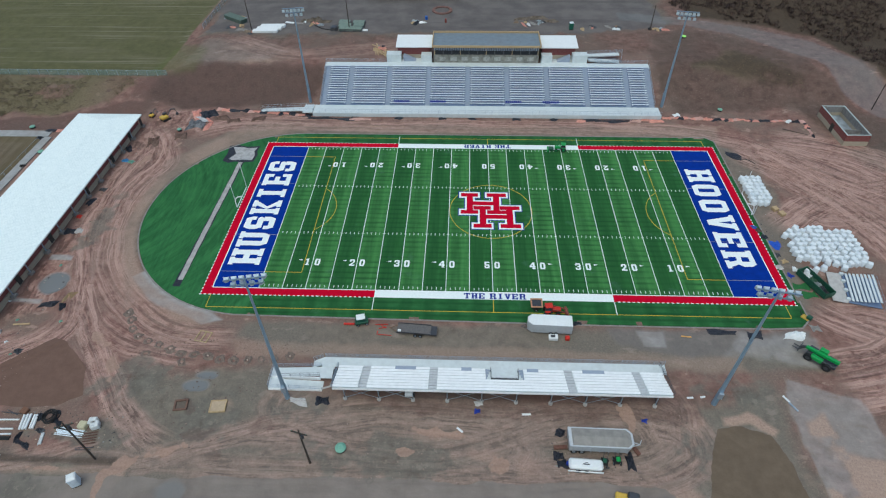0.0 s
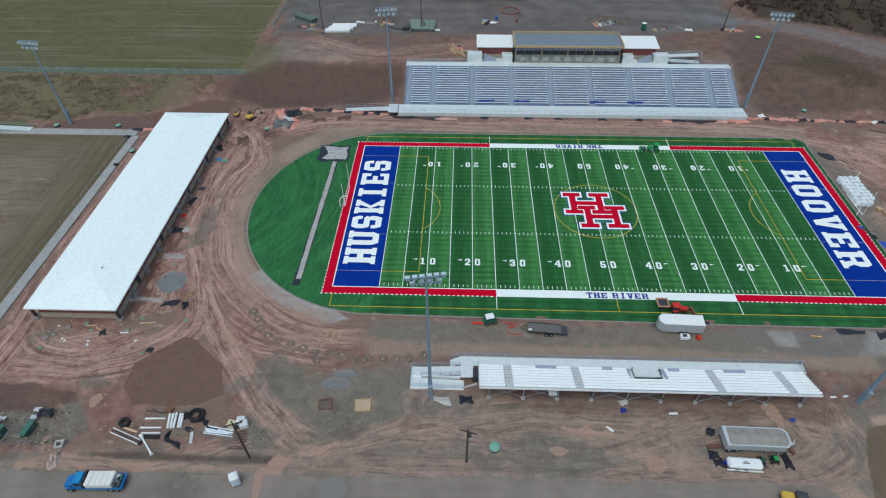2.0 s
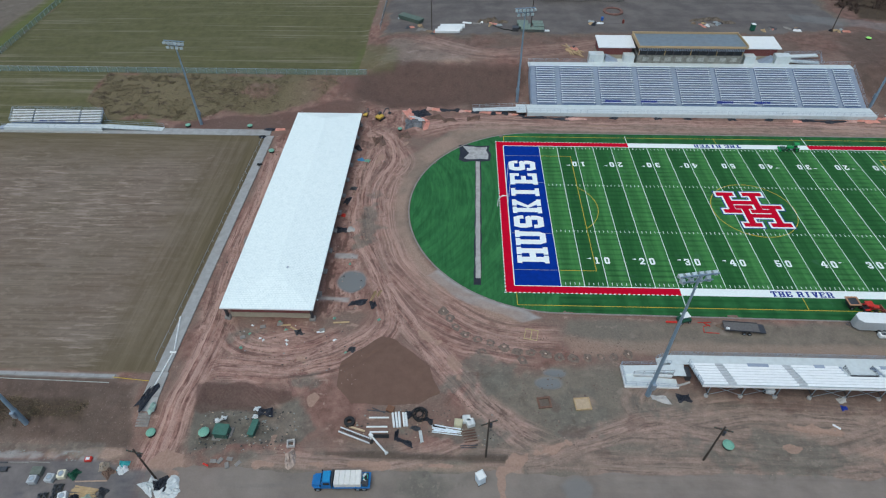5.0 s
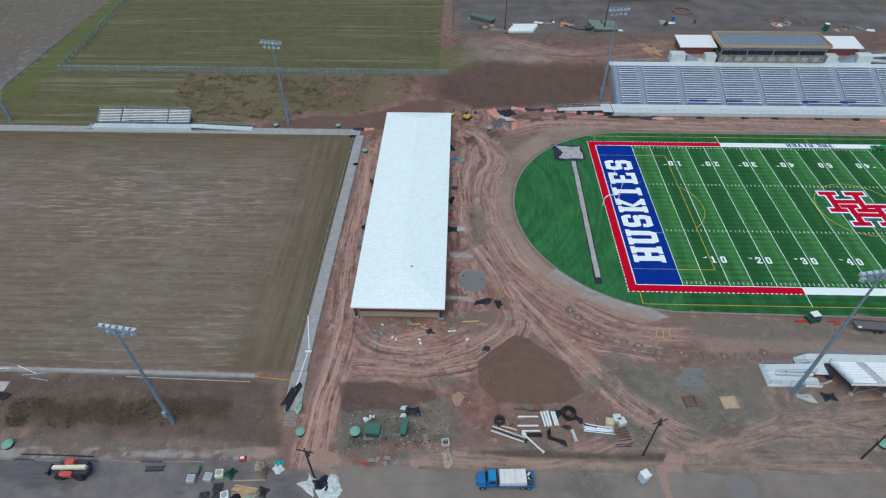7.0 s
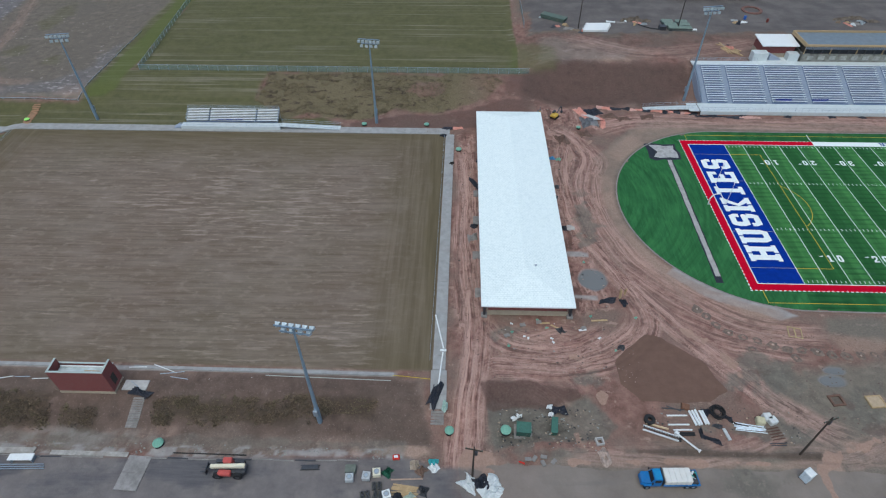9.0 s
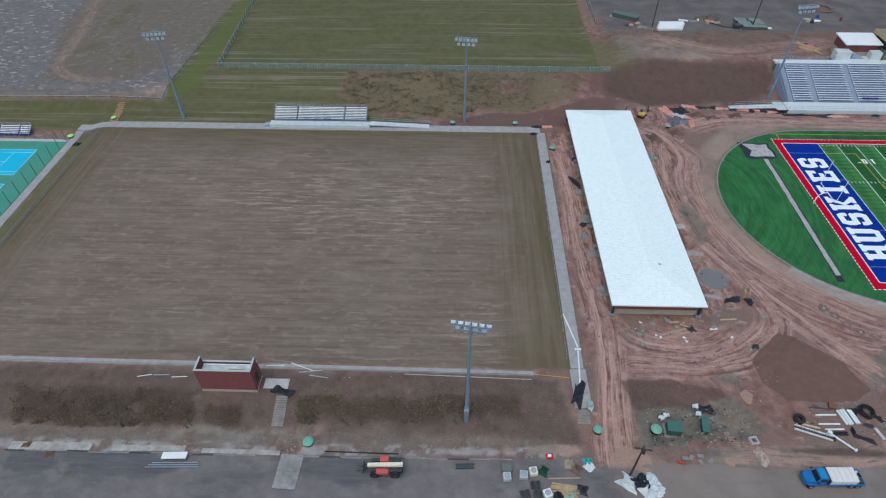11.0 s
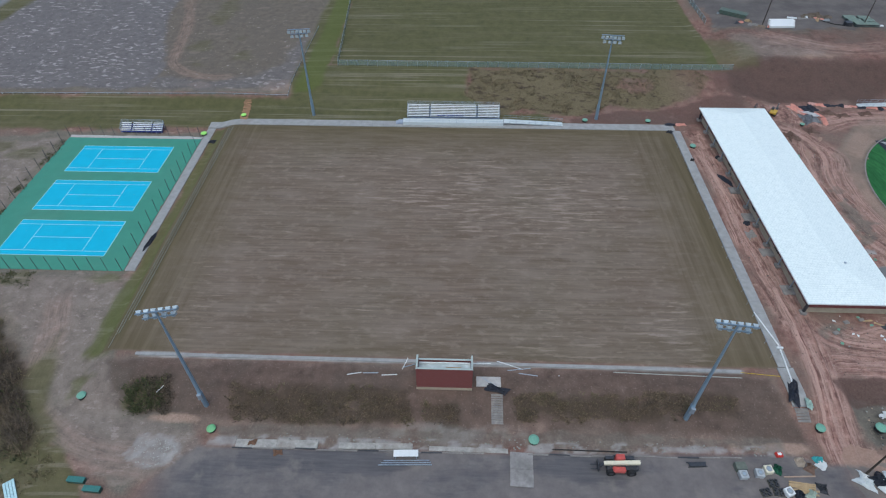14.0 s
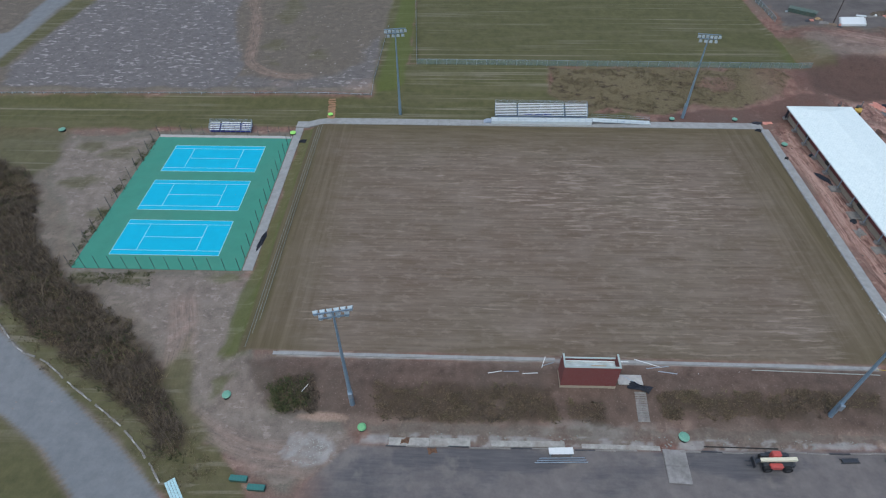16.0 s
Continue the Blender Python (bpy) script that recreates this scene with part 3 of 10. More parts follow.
def plain(name, color, rough=0.6, metal=0.0, vary=0.18, grain=3.0, dirt=(0.2, 0.15, 0.12), dirty=0.15):
    """A painted, cast or metal surface with mottling, some dirt and a fine relief."""
    m, t, b = tree(name)
    v = place(t)
    dark = tuple(c * (1 - vary) for c in color)
    light = tuple(min(1.0, c * (1 + vary)) for c in color)
    c = mix(t, ramp(t, noise_node(t, grain, 5, 0.65, v), 0.3, 0.7), dark, light)
    c = mix(t, ramp(t, noise_node(t, grain * 0.22, 4, 0.6, v), 0.52, 0.78, 0, dirty), c, dirt)
    t.links.new(c, b.inputs["Base Color"])
    b.inputs["Roughness"].default_value = rough
    b.inputs["Metallic"].default_value = metal
    if metal == 0.0:
        b.inputs["Specular IOR Level"].default_value = 0.3
    bump(t, b, noise_node(t, grain * 6, 3, 0.6, v), 0.12, 0.01)
    return m


def ground_material():
    m, t, b = tree("earth_and_grass")
    v = place(t)
    layer = {}
    for key in ("grass", "field", "edge", "weeds", "brush", "grey", "pave", "road", "conc", "sand", "pad", "wet", "dark", "rut", "churn", "lat", "lon", "churn2", "lat2", "lon2", "straw", "side", "damp", "dust", "chalk", "mire", "mud", "lot", "smear", "lush", "slate"):
        n = t.nodes.new("ShaderNodeAttribute")
        n.attribute_name = key
        layer[key] = n.outputs["Fac"]
    broad = noise_node(t, 0.07, 5, 0.6, v)
    mid = noise_node(t, 0.45, 5, 0.65, v)
    fine = noise_node(t, 2.6, 4, 0.7, v)
    streak = noise_node(t, 1.0, 6, 0.68, place(t, (0.09, 1.0, 1)))
    streak_fine = noise_node(t, 1.0, 4, 0.65, place(t, (0.22, 2.6, 1)))
    patch = noise_node(t, 1.0, 5, 0.6, place(t, (0.16, 0.5, 1)))
    # bare reddish clay
    c = mix(t, ramp(t, mid, 0.3, 0.72), (0.116, 0.058, 0.047), (0.268, 0.156, 0.127))
    c = mix(t, ramp(t, broad, 0.42, 0.62), c, mix(t, ramp(t, fine, 0.25, 0.75), (0.138, 0.094, 0.076), (0.204, 0.148, 0.122)))
    c = mix(t, ramp(t, fine, 0.60, 0.76, 0, 0.35), c, (0.29, 0.215, 0.18))
    g = mix(t, ramp(t, mid, 0.3, 0.7), (0.114, 0.100, 0.080), (0.206, 0.180, 0.146))
    g = mix(t, ramp(t, broad, 0.35, 0.65), g, mix(t, ramp(t, fine, 0.3, 0.7), (0.122, 0.109, 0.090), (0.176, 0.157, 0.131)))
    pale = mix(t, calc(t, 'MULTIPLY', ramp(t, noise_node(t, 1.0, 4, 0.55, place(t, (0.22, 0.36, 1))), 0.58, 0.64, 0, 0.45), ramp(t, broad, 0.42, 0.58)), g, (0.30, 0.245, 0.215))
    c = mix(t, ramp(t, noise_node(t, 1.0, 5, 0.6, place(t, (0.3, 0.42, 1))), 0.62, 0.66, 0, 0.6), c, (0.36, 0.245, 0.205))
    c = mix(t, layer["grey"], c, pale)
    c = mix(t, calc(t, 'MULTIPLY', layer["dark"], 0.85), c, mix(t, ramp(t, mid, 0.3, 0.7), (0.052, 0.036, 0.029), (0.100, 0.068, 0.055)))
    c = mix(t, layer["sand"], c, mix(t, ramp(t, fine, 0.3, 0.7), (0.29, 0.195, 0.15), (0.42, 0.295, 0.235)))
    # stony field strewn with chalky clods
    stony = mix(t, ramp(t, mid, 0.3, 0.7), (0.112, 0.104, 0.106), (0.168, 0.155, 0.156))
    clods = calc(t, 'ADD', noise_node(t, 1.0, 5, 0.62, place(t, (0.42, 0.85, 1))), calc(t, 'MULTIPLY', calc(t, 'SUBTRACT', noise_node(t, 0.07, 3, 0.6, v), 0.5), 0.22))
    stony = mix(t, ramp(t, clods, 0.59, 0.625, 0, 0.8), stony, (0.37, 0.345, 0.34))
    stony = mix(t, ramp(t, noise_node(t, 1.0, 4, 0.6, place(t, (0.5, 1.1, 1))), 0.60, 0.66, 0, 0.5), stony, (0.075, 0.068, 0.066))
    c = mix(t, layer["chalk"], c, stony)
    # pinkish dry dust with pale scrapes
    scrape = noise_node(t, 1.0, 5, 0.7, place(t, (0.5, 0.9, 1)))
    dry = mix(t, ramp(t, mid, 0.3, 0.7), (0.150, 0.122, 0.105), (0.255, 0.212, 0.187))
    dry = mix(t, ramp(t, scrape, 0.56, 0.64, 0, 0.7), dry, (0.36, 0.305, 0.275))
    c = mix(t, layer["dust"], c, dry)
    # wheel tracks: dark red wet clay with pale smeared ridges drawn out along the way
    def drawn_along(across, along):
        way = t.nodes.new("ShaderNodeCombineXYZ")
        t.links.new(calc(t, 'MULTIPLY', layer[across], 2.4), way.inputs[0])
        t.links.new(calc(t, 'MULTIPLY', layer[along], 0.18), way.inputs[1])
        return calc(t, 'SUBTRACT', noise_node(t, 1.0, 5, 0.62, way.outputs[0]), 0.5)

    drawn = calc(t, 'ADD', drawn_along("lat", "lon"), calc(t, 'MULTIPLY', layer["churn2"], drawn_along("lat2", "lon2")))
    smear = noise_node(t, 0.30, 4, 0.6, v)
    drawn = calc(t, 'MULTIPLY', drawn, ramp(t, noise_node(t, 0.16, 3, 0.6, v), 0.40, 0.60, 0.35, 1.15))
    clots = calc(t, 'SUBTRACT', noise_node(t, 0.85, 5, 0.68, v), 0.5)
    drawn = calc(t, 'ADD', drawn, calc(t, 'ADD', calc(t, 'MULTIPLY', calc(t, 'SUBTRACT', smear, 0.5), 0.4), calc(t, 'MULTIPLY', clots, 0.45)))
    clay = mix(t, ramp(t, drawn, -0.13, 0.02), (0.116, 0.054, 0.045), (0.296, 0.165, 0.138))
    clay = mix(t, ramp(t, drawn, 0.04, 0.11, 0.0, 0.7), clay, (0.46, 0.292, 0.244))

    def wheel_lines(across, along, shift):
        way = t.nodes.new("ShaderNodeCombineXYZ")
        t.links.new(calc(t, 'MULTIPLY', layer[across], 0.95), way.inputs[0])
        t.links.new(calc(t, 'MULTIPLY', layer[along], 0.030), way.inputs[1])
        way.inputs[2].default_value = shift
        return noise_node(t, 1.0, 3.0, 0.58, way.outputs[0])

    passes = wheel_lines("lat", "lon", 3.7)
    clay = mix(t, ramp(t, passes, 0.43, 0.39, 0.0, 0.8), clay, (0.070, 0.033, 0.028))
    clay = mix(t, ramp(t, passes, 0.545, 0.585, 0.0, 0.85), clay, (0.48, 0.310, 0.260))
    clay = mix(t, ramp(t, passes, 0.645, 0.675, 0.0, 0.8), clay, (0.115, 0.060, 0.050))
    greyish = mix(t, ramp(t, drawn, -0.10, 0.0), (0.098, 0.076, 0.061), (0.195, 0.158, 0.130))
    greyish = mix(t, ramp(t, drawn, 0.06, 0.14, 0.0, 0.75), greyish, (0.35, 0.265, 0.225))
    clay = mix(t, calc(t, 'MULTIPLY', layer["grey"], 0.6), clay, greyish)
    c = mix(t, calc(t, 'MULTIPLY', layer["churn"], ramp(t, mid, 0.3, 0.6, 0.6, 1.0)), c, clay)
    c = mix(t, calc(t, 'MULTIPLY', layer["rut"], ramp(t, drawn, -0.10, 0.06, 0.25, 0.8)), c, mix(t, ramp(t, fine, 0.3, 0.7), (0.285, 0.180, 0.150), (0.43, 0.300, 0.255)))
    # grit and small clods
    grit = noise_node(t, 4.5, 4, 0.7, v)
    c = mix(t, ramp(t, grit, 0.54, 0.70, 0, 0.45), c, (0.075, 0.050, 0.040))
    c = mix(t, ramp(t, noise_node(t, 3.1, 4, 0.7, v), 0.58, 0.72, 0, 0.42), c, (0.36, 0.275, 0.235))
    # smooth pads, mire, mud, wet sand and hardstanding, with torn edges

    def torn(key, amount, rough=0.5, lo=0.40, hi=0.60):
        edge = calc(t, 'ADD', layer[key], calc(t, 'MULTIPLY', calc(t, 'SUBTRACT', mid, 0.5), rough))
        return ramp(t, edge, lo, hi, 0.0, amount)

    soft = noise_node(t, 0.16, 4, 0.55, v)
    hard = mix(t, ramp(t, soft, 0.36, 0.64), (0.160, 0.137, 0.122), (0.222, 0.192, 0.172))
    hard = mix(t, ramp(t, noise_node(t, 1.0, 4, 0.55, place(t, (0.05, 0.35, 1))), 0.56, 0.68, 0, 0.5), hard, (0.140, 0.130, 0.126))
    hard = mix(t, ramp(t, fine, 0.35, 0.75, 0, 0.25), hard, (0.225, 0.185, 0.160))
    c = mix(t, torn("lot", 0.9, 0.3), c, hard)
    shale = mix(t, ramp(t, soft, 0.36, 0.64), (0.086, 0.079, 0.080), (0.138, 0.124, 0.122))
    shale = mix(t, ramp(t, noise_node(t, 1.0, 4, 0.6, place(t, (0.03, 0.25, 1))), 0.54, 0.66, 0, 0.6), shale, (0.072, 0.066, 0.070))
    shale = mix(t, ramp(t, fine, 0.55, 0.75, 0, 0.35), shale, (0.175, 0.160, 0.155))
    c = mix(t, torn("slate", 0.85, 0.6, 0.3, 0.7), c, shale)
    bog = mix(t, ramp(t, mid, 0.3, 0.7), (0.086, 0.082, 0.069), (0.166, 0.151, 0.128))
    bog = mix(t, ramp(t, fine, 0.54, 0.70, 0, 0.45), bog, (0.215, 0.195, 0.165))
    bog = mix(t, ramp(t, noise_node(t, 0.8, 5, 0.65, v), 0.57, 0.64, 0, 0.5), bog, (0.26, 0.225, 0.19))
    bog = mix(t, ramp(t, noise_node(t, 0.5, 5, 0.6, v), 0.42, 0.34, 0, 0.6), bog, (0.058, 0.052, 0.044))
    c = mix(t, torn("mire", 0.72, 0.9, 0.25, 0.75), c, bog)
    # dark red mud, which also carries the shade painted under the bleacher
    c = mix(t, torn("mud", 0.72, 0.9, 0.25, 0.70), c, mix(t, ramp(t, fine, 0.3, 0.7), (0.074, 0.042, 0.036), (0.124, 0.076, 0.064)))
    pad_edge = torn("pad", 1.0, 0.35)
    c = mix(t, pad_edge, c, mix(t, layer["grey"], mix(t, ramp(t, mid, 0.3, 0.7), (0.118, 0.069, 0.053), (0.152, 0.092, 0.070)), mix(t, ramp(t, mid, 0.3, 0.7), (0.104, 0.078, 0.054), (0.146, 0.110, 0.078))))
    c = mix(t, torn("smear", 0.85, 0.8, 0.42, 0.58), c, mix(t, ramp(t, fine, 0.3, 0.7), (0.270, 0.172, 0.132), (0.350, 0.236, 0.186)))
    # seeded playing field with straw in the lines of the drill
    streak_y = noise_node(t, 1.0, 5, 0.6, place(t, (0.8, 0.04, 1)))
    lines = mix(t, layer["side"], streak, streak_y)
    f = mix(t, ramp(t, lines, 0.32, 0.68), (0.122, 0.089, 0.065), (0.194, 0.146, 0.118))
    f = mix(t, ramp(t, streak_fine, 0.38, 0.66, 0, 0.5), f, (0.122, 0.092, 0.066))
    f = mix(t, ramp(t, noise_node(t, 0.03, 4, 0.6, v), 0.36, 0.64, 0, 0.6), f, mix(t, ramp(t, lines, 0.35, 0.65), (0.120, 0.100, 0.070), (0.180, 0.150, 0.115)))
    thin = noise_node(t, 1.0, 4, 0.6, place(t, (0.022, 1.25, 1)))
    thin = mix(t, layer["side"], thin, noise_node(t, 1.0, 4, 0.6, place(t, (1.25, 0.022, 1))))
    f = mix(t, ramp(t, thin, 0.45, 0.36, 0, 0.38), f, (0.082, 0.064, 0.046))
    f = mix(t, ramp(t, thin, 0.56, 0.64, 0, 0.35), f, (0.215, 0.172, 0.143))
    f = mix(t, ramp(t, noise_node(t, 0.55, 4, 0.65, place(t, (0.7, 1.3, 1))), 0.52, 0.68, 0, 0.5), f, (0.250, 0.200, 0.170))
    flecks = noise_node(t, 1.0, 6, 0.62, place(t, (0.15, 1.15, 1)))
    flecks = calc(t, 'ADD', flecks, calc(t, 'MULTIPLY', calc(t, 'SUBTRACT', layer["straw"], 0.5), 0.17))
    f = mix(t, ramp(t, flecks, 0.605, 0.68, 0, 0.55), f, (0.330, 0.268, 0.230))
    f = mix(t, ramp(t, mid, 0.60, 0.75, 0, 0.4), f, (0.088, 0.066, 0.046))
    f = mix(t, ramp(t, noise_node(t, 1.0, 4, 0.6, place(t, (0.09, 0.22, 1))), 0.46, 0.68, 0, 0.45), f, (0.215, 0.172, 0.147))
    c = mix(t, layer["field"], c, f)
    gr = mix(t, ramp(t, mid, 0.28, 0.72), (0.068, 0.066, 0.029), (0.116, 0.108, 0.051))
    gr = mix(t, ramp(t, noise_node(t, 1.0, 4, 0.6, place(t, (0.035, 0.26, 1))), 0.50, 0.70, 0, 0.5), gr, (0.150, 0.130, 0.084))
    gr = mix(t, calc(t, 'MULTIPLY', ramp(t, noise_node(t, 1.0, 4, 0.6, place(t, (0.012, 0.75, 1))), 0.53, 0.63, 0, 0.75), ramp(t, noise_node(t, 1.0, 3, 0.6, place(t, (0.02, 0.06, 1))), 0.40, 0.55)), gr, (0.225, 0.195, 0.152))
    gr = mix(t, ramp(t, fine, 0.4, 0.75, 0, 0.5), gr, (0.070, 0.083, 0.029))
    gr = mix(t, calc(t, 'MULTIPLY', layer["lush"], 0.7), gr, mix(t, ramp(t, fine, 0.3, 0.7), (0.070, 0.094, 0.022), (0.106, 0.126, 0.034)))
    c = mix(t, calc(t, 'MAXIMUM', layer["grass"], layer["lush"]), c, gr)
    c = mix(t, layer["edge"], c, mix(t, ramp(t, lines, 0.35, 0.65), (0.092, 0.073, 0.041), (0.136, 0.108, 0.067)))
    c = mix(t, layer["weeds"], c, mix(t, ramp(t, noise_node(t, 1.0, 4, 0.62, place(t, (0.35, 0.6, 1))), 0.44, 0.36), mix(t, ramp(t, fine, 0.3, 0.7), (0.100, 0.081, 0.046), (0.165, 0.135, 0.082)), (0.058, 0.042, 0.030)))
    c = mix(t, layer["brush"], c, mix(t, ramp(t, fine, 0.3, 0.72), (0.034, 0.024, 0.017), (0.084, 0.060, 0.040)))
    p = mix(t, ramp(t, mid, 0.3, 0.7), (0.122, 0.110, 0.110), (0.176, 0.158, 0.155))
    blotch = noise_node(t, 1.0, 5, 0.62, place(t, (0.07, 0.13, 1)))
    blotch = calc(t, 'ADD', blotch, calc(t, 'MULTIPLY', layer["damp"], 0.13))
    p = mix(t, ramp(t, blotch, 0.51, 0.63, 0, 0.75), p, mix(t, ramp(t, streak_fine, 0.3, 0.7), (0.055, 0.056, 0.066), (0.105, 0.103, 0.110)))
    p = mix(t, ramp(t, noise_node(t, 0.2, 4, 0.6, v), 0.58, 0.70, 0, 0.5), p, (0.215, 0.190, 0.175))
    c = mix(t, layer["pave"], c, p)
    c = mix(t, layer["road"], c, mix(t, ramp(t, mid, 0.3, 0.7), (0.150, 0.160, 0.172), (0.200, 0.210, 0.222)))
    k = mix(t, ramp(t, mid, 0.3, 0.7), (0.235, 0.225, 0.22), (0.37, 0.36, 0.35))
    k = mix(t, ramp(t, patch, 0.5, 0.7, 0, 0.5), k, (0.22, 0.18, 0.155))
    c = mix(t, layer["conc"], c, k)
    c = mix(t, layer["wet"], c, (0.165, 0.170, 0.172))
    b.inputs["Specular IOR Level"].default_value = 0.25
    t.links.new(c, b.inputs["Base Color"])
    rough = calc(t, 'SUBTRACT', 0.9, calc(t, 'MULTIPLY', layer["wet"], 0.80))
    rough = calc(t, 'SUBTRACT', rough, calc(t, 'MULTIPLY', layer["pave"], ramp(t, broad, 0.4, 0.6, 0.05, 0.25)))
    t.links.new(rough, b.inputs["Roughness"])
    h = calc(t, 'ADD', calc(t, 'MULTIPLY', mid, 1.5), fine)
    n = t.nodes.new("ShaderNodeBump")
    t.links.new(calc(t, 'MULTIPLY', calc(t, 'SUBTRACT', 1.0, layer["wet"]), 0.5), n.inputs["Strength"])
    n.inputs["Distance"].default_value = 0.12
    t.links.new(h, n.inputs["Height"])
    t.links.new(n.outputs["Normal"], b.inputs["Normal"])
    return m


ground = sheet("ground", X, Y, Z, dict(grass=grass, field=field, edge=edge_grass, weeds=weeds, brush=brush, grey=grey, pave=pave, road=road, conc=conc,
               sand=sand, pad=pad, wet=wet, dark=dark, rut=rut, churn=churn, lat=lat, lon=lon,
               churn2=churn2, lat2=lat2, lon2=lon2, straw=straw, side=side, damp=damp, dust=dust, chalk=chalk,
               mire=mire, mud=mud, lot=lot, smear=smear, lush=lush, slate=slate), ground_material())
tagged(ground, "rutted red-brown clay, grass and seeded field of a site", "ground", kind="structure")


# ---- builders ----
class Shape:
    """Gathers simple solids into one mesh."""

    def __init__(self):
        self.v, self.f = [], []

    def add(self, verts, faces):
        k = len(self.v)
        self.v += [tuple(p) for p in verts]
        self.f += [tuple(i + k for i in f) for f in faces]
        return self

    def box(self, x0, x1, y0, y1, z0, z1, m=None):
        c = [Vector((x, y, z)) for x in (x0, x1) for y in (y0, y1) for z in (z0, z1)]
        if m is not None:
            c = [m @ p for p in c]
        return self.add(c, [(0, 1, 3, 2), (4, 6, 7, 5), (0, 4, 5, 1), (2, 3, 7, 6), (0, 2, 6, 4), (1, 5, 7, 3)])

    def soft(self, x0, x1, y0, y1, z0, z1, b, m=None):
        """A box with chamfered edges."""
        bm = bmesh.new()
        for x, sx in ((x0, 1), (x1, -1)):
            for y, sy in ((y0, 1), (y1, -1)):
                for z, sz in ((z0, 1), (z1, -1)):
                    for a, c, d in ((0, 1, 1), (1, 0, 1), (1, 1, 0)):
                        bm.verts.new((x + sx * b * a, y + sy * b * c, z + sz * b * d))
        bmesh.ops.convex_hull(bm, input=bm.verts)
        bm.verts.index_update()
        vs = [m @ v.co if m is not None else v.co for v in bm.verts]
        self.add(vs, [[v.index for v in f.verts] for f in bm.faces])
        bm.free()
        return self

    def hull(self, pts, m=None):
        bm = bmesh.new()
        for p in pts:
            bm.verts.new(p)
        bmesh.ops.convex_hull(bm, input=bm.verts)
        loose = [v for v in bm.verts if not v.link_faces]
        for v in loose:
            bm.verts.remove(v)
        bm.verts.index_update()
        vs = [m @ v.co if m is not None else v.co for v in bm.verts]
        self.add(vs, [[v.index for v in f.verts] for f in bm.faces])
        bm.free()
        return self

    def rod(self, a, b, r0, r1=None, n=8):
        """A round bar from a to b."""
        a, b = Vector(a), Vector(b)
        r1 = r0 if r1 is None else r1
        w = (b - a).normalized()
        u = w.orthogonal().normalized()
        s = w.cross(u)
        ring = [(math.cos(2 * math.pi * k / n), math.sin(2 * math.pi * k / n)) for k in range(n)]
        vs = [a + r0 * (c * u + d * s) for c, d in ring] + [b + r1 * (c * u + d * s) for c, d in ring]
        fs = [(k, (k + 1) % n, n + (k + 1) % n, n + k) for k in range(n)]
        return self.add(vs, fs + [tuple(range(n - 1, -1, -1)), tuple(range(n, 2 * n))])

    def prism(self, pts, z0, z1, m=None):
        """A flat outline raised from z0 to z1; a sloping top may be given as a function."""
        n = len(pts)
        top = [z1] * n if not callable(z1) else [z1(x, y) for x, y in pts]
        vs = [Vector((x, y, z0)) for x, y in pts] + [Vector((x, y, z)) for (x, y), z in zip(pts, top)]
        if m is not None:
            vs = [m @ p for p in vs]
        return self.add(vs, [tuple(range(n - 1, -1, -1)), tuple(range(n, 2 * n))] + [(k, (k + 1) % n, n + (k + 1) % n, n + k) for k in range(n)])

    def ring(self, x, y, r, w, z0, z1, a0=0.0, a1=360.0, n=48):
        for k in range(n):
            p, q = radians(a0 + (a1 - a0) * k / n), radians(a0 + (a1 - a0) * (k + 1) / n)
            self.prism([(x + (r - w / 2) * math.cos(p), y + (r - w / 2) * math.sin(p)), (x + (r + w / 2) * math.cos(p), y + (r + w / 2) * math.sin(p)),
                        (x + (r + w / 2) * math.cos(q), y + (r + w / 2) * math.sin(q)), (x + (r - w / 2) * math.cos(q), y + (r - w / 2) * math.sin(q))], z0, z1)
        return self

    def mesh(self, name, material, smoothed=False):
        me = bpy.data.meshes.new(name)
        me.from_pydata(self.v, [], self.f)
        me.update()
        me.materials.append(material)
        if smoothed:
            me.polygons.foreach_set("use_smooth", np.ones(len(me.polygons), dtype=bool))
        return me


def thing(name, at, label, category, group="", kind="", turn=0.0):
    ob = new(name)
    ob.empty_display_size = 0.2
    ob.matrix_basis = pose(*at, 0, 0, turn)
    return tagged(ob, label, category, group, kind)


def part(name, shape, material, parent, label="", smoothed=False, at=None):
    me = shape if isinstance(shape, bpy.types.Mesh) else shape.mesh(name, material, smoothed)
    ob = new(name, me)
    ob.parent = parent
    if at is not None:
        ob.matrix_basis = at
    return tagged(ob, label)


def single(name, shape, material, label, category, group="", kind="", smoothed=False, at=None):
    ob = new(name, shape.mesh(name, material, smoothed))
    if at is not None:
        ob.matrix_basis = at
    return tagged(ob, label, category, group, kind)


# ---- surface materials ----
WHITE = plain("white_paint", (0.66, 0.69, 0.70), 0.5, vary=0.06, dirty=0.12)
LINE = plain("line_white", (0.70, 0.76, 0.76), 0.8, vary=0.08, dirty=0.0)
LINE_YELLOW = plain("line_yellow", (0.50, 0.36, 0.035), 0.8, vary=0.1, dirty=0.0)
TURF_BLUE = plain("turf_blue", (0.001, 0.026, 0.225), 0.95, vary=0.16, grain=0.8, dirty=0.0)
TURF_RED = plain("turf_red", (0.46, 0.001, 0.020), 0.95, vary=0.1, grain=0.8, dirty=0.0)
for flat in (TURF_BLUE, TURF_RED):
    flat.node_tree.nodes["Principled BSDF"].inputs["Specular IOR Level"].default_value = 0.08
LETTER_BLUE = plain("letter_blue", (0.008, 0.03, 0.22), 0.85, vary=0.1, dirty=0.0)
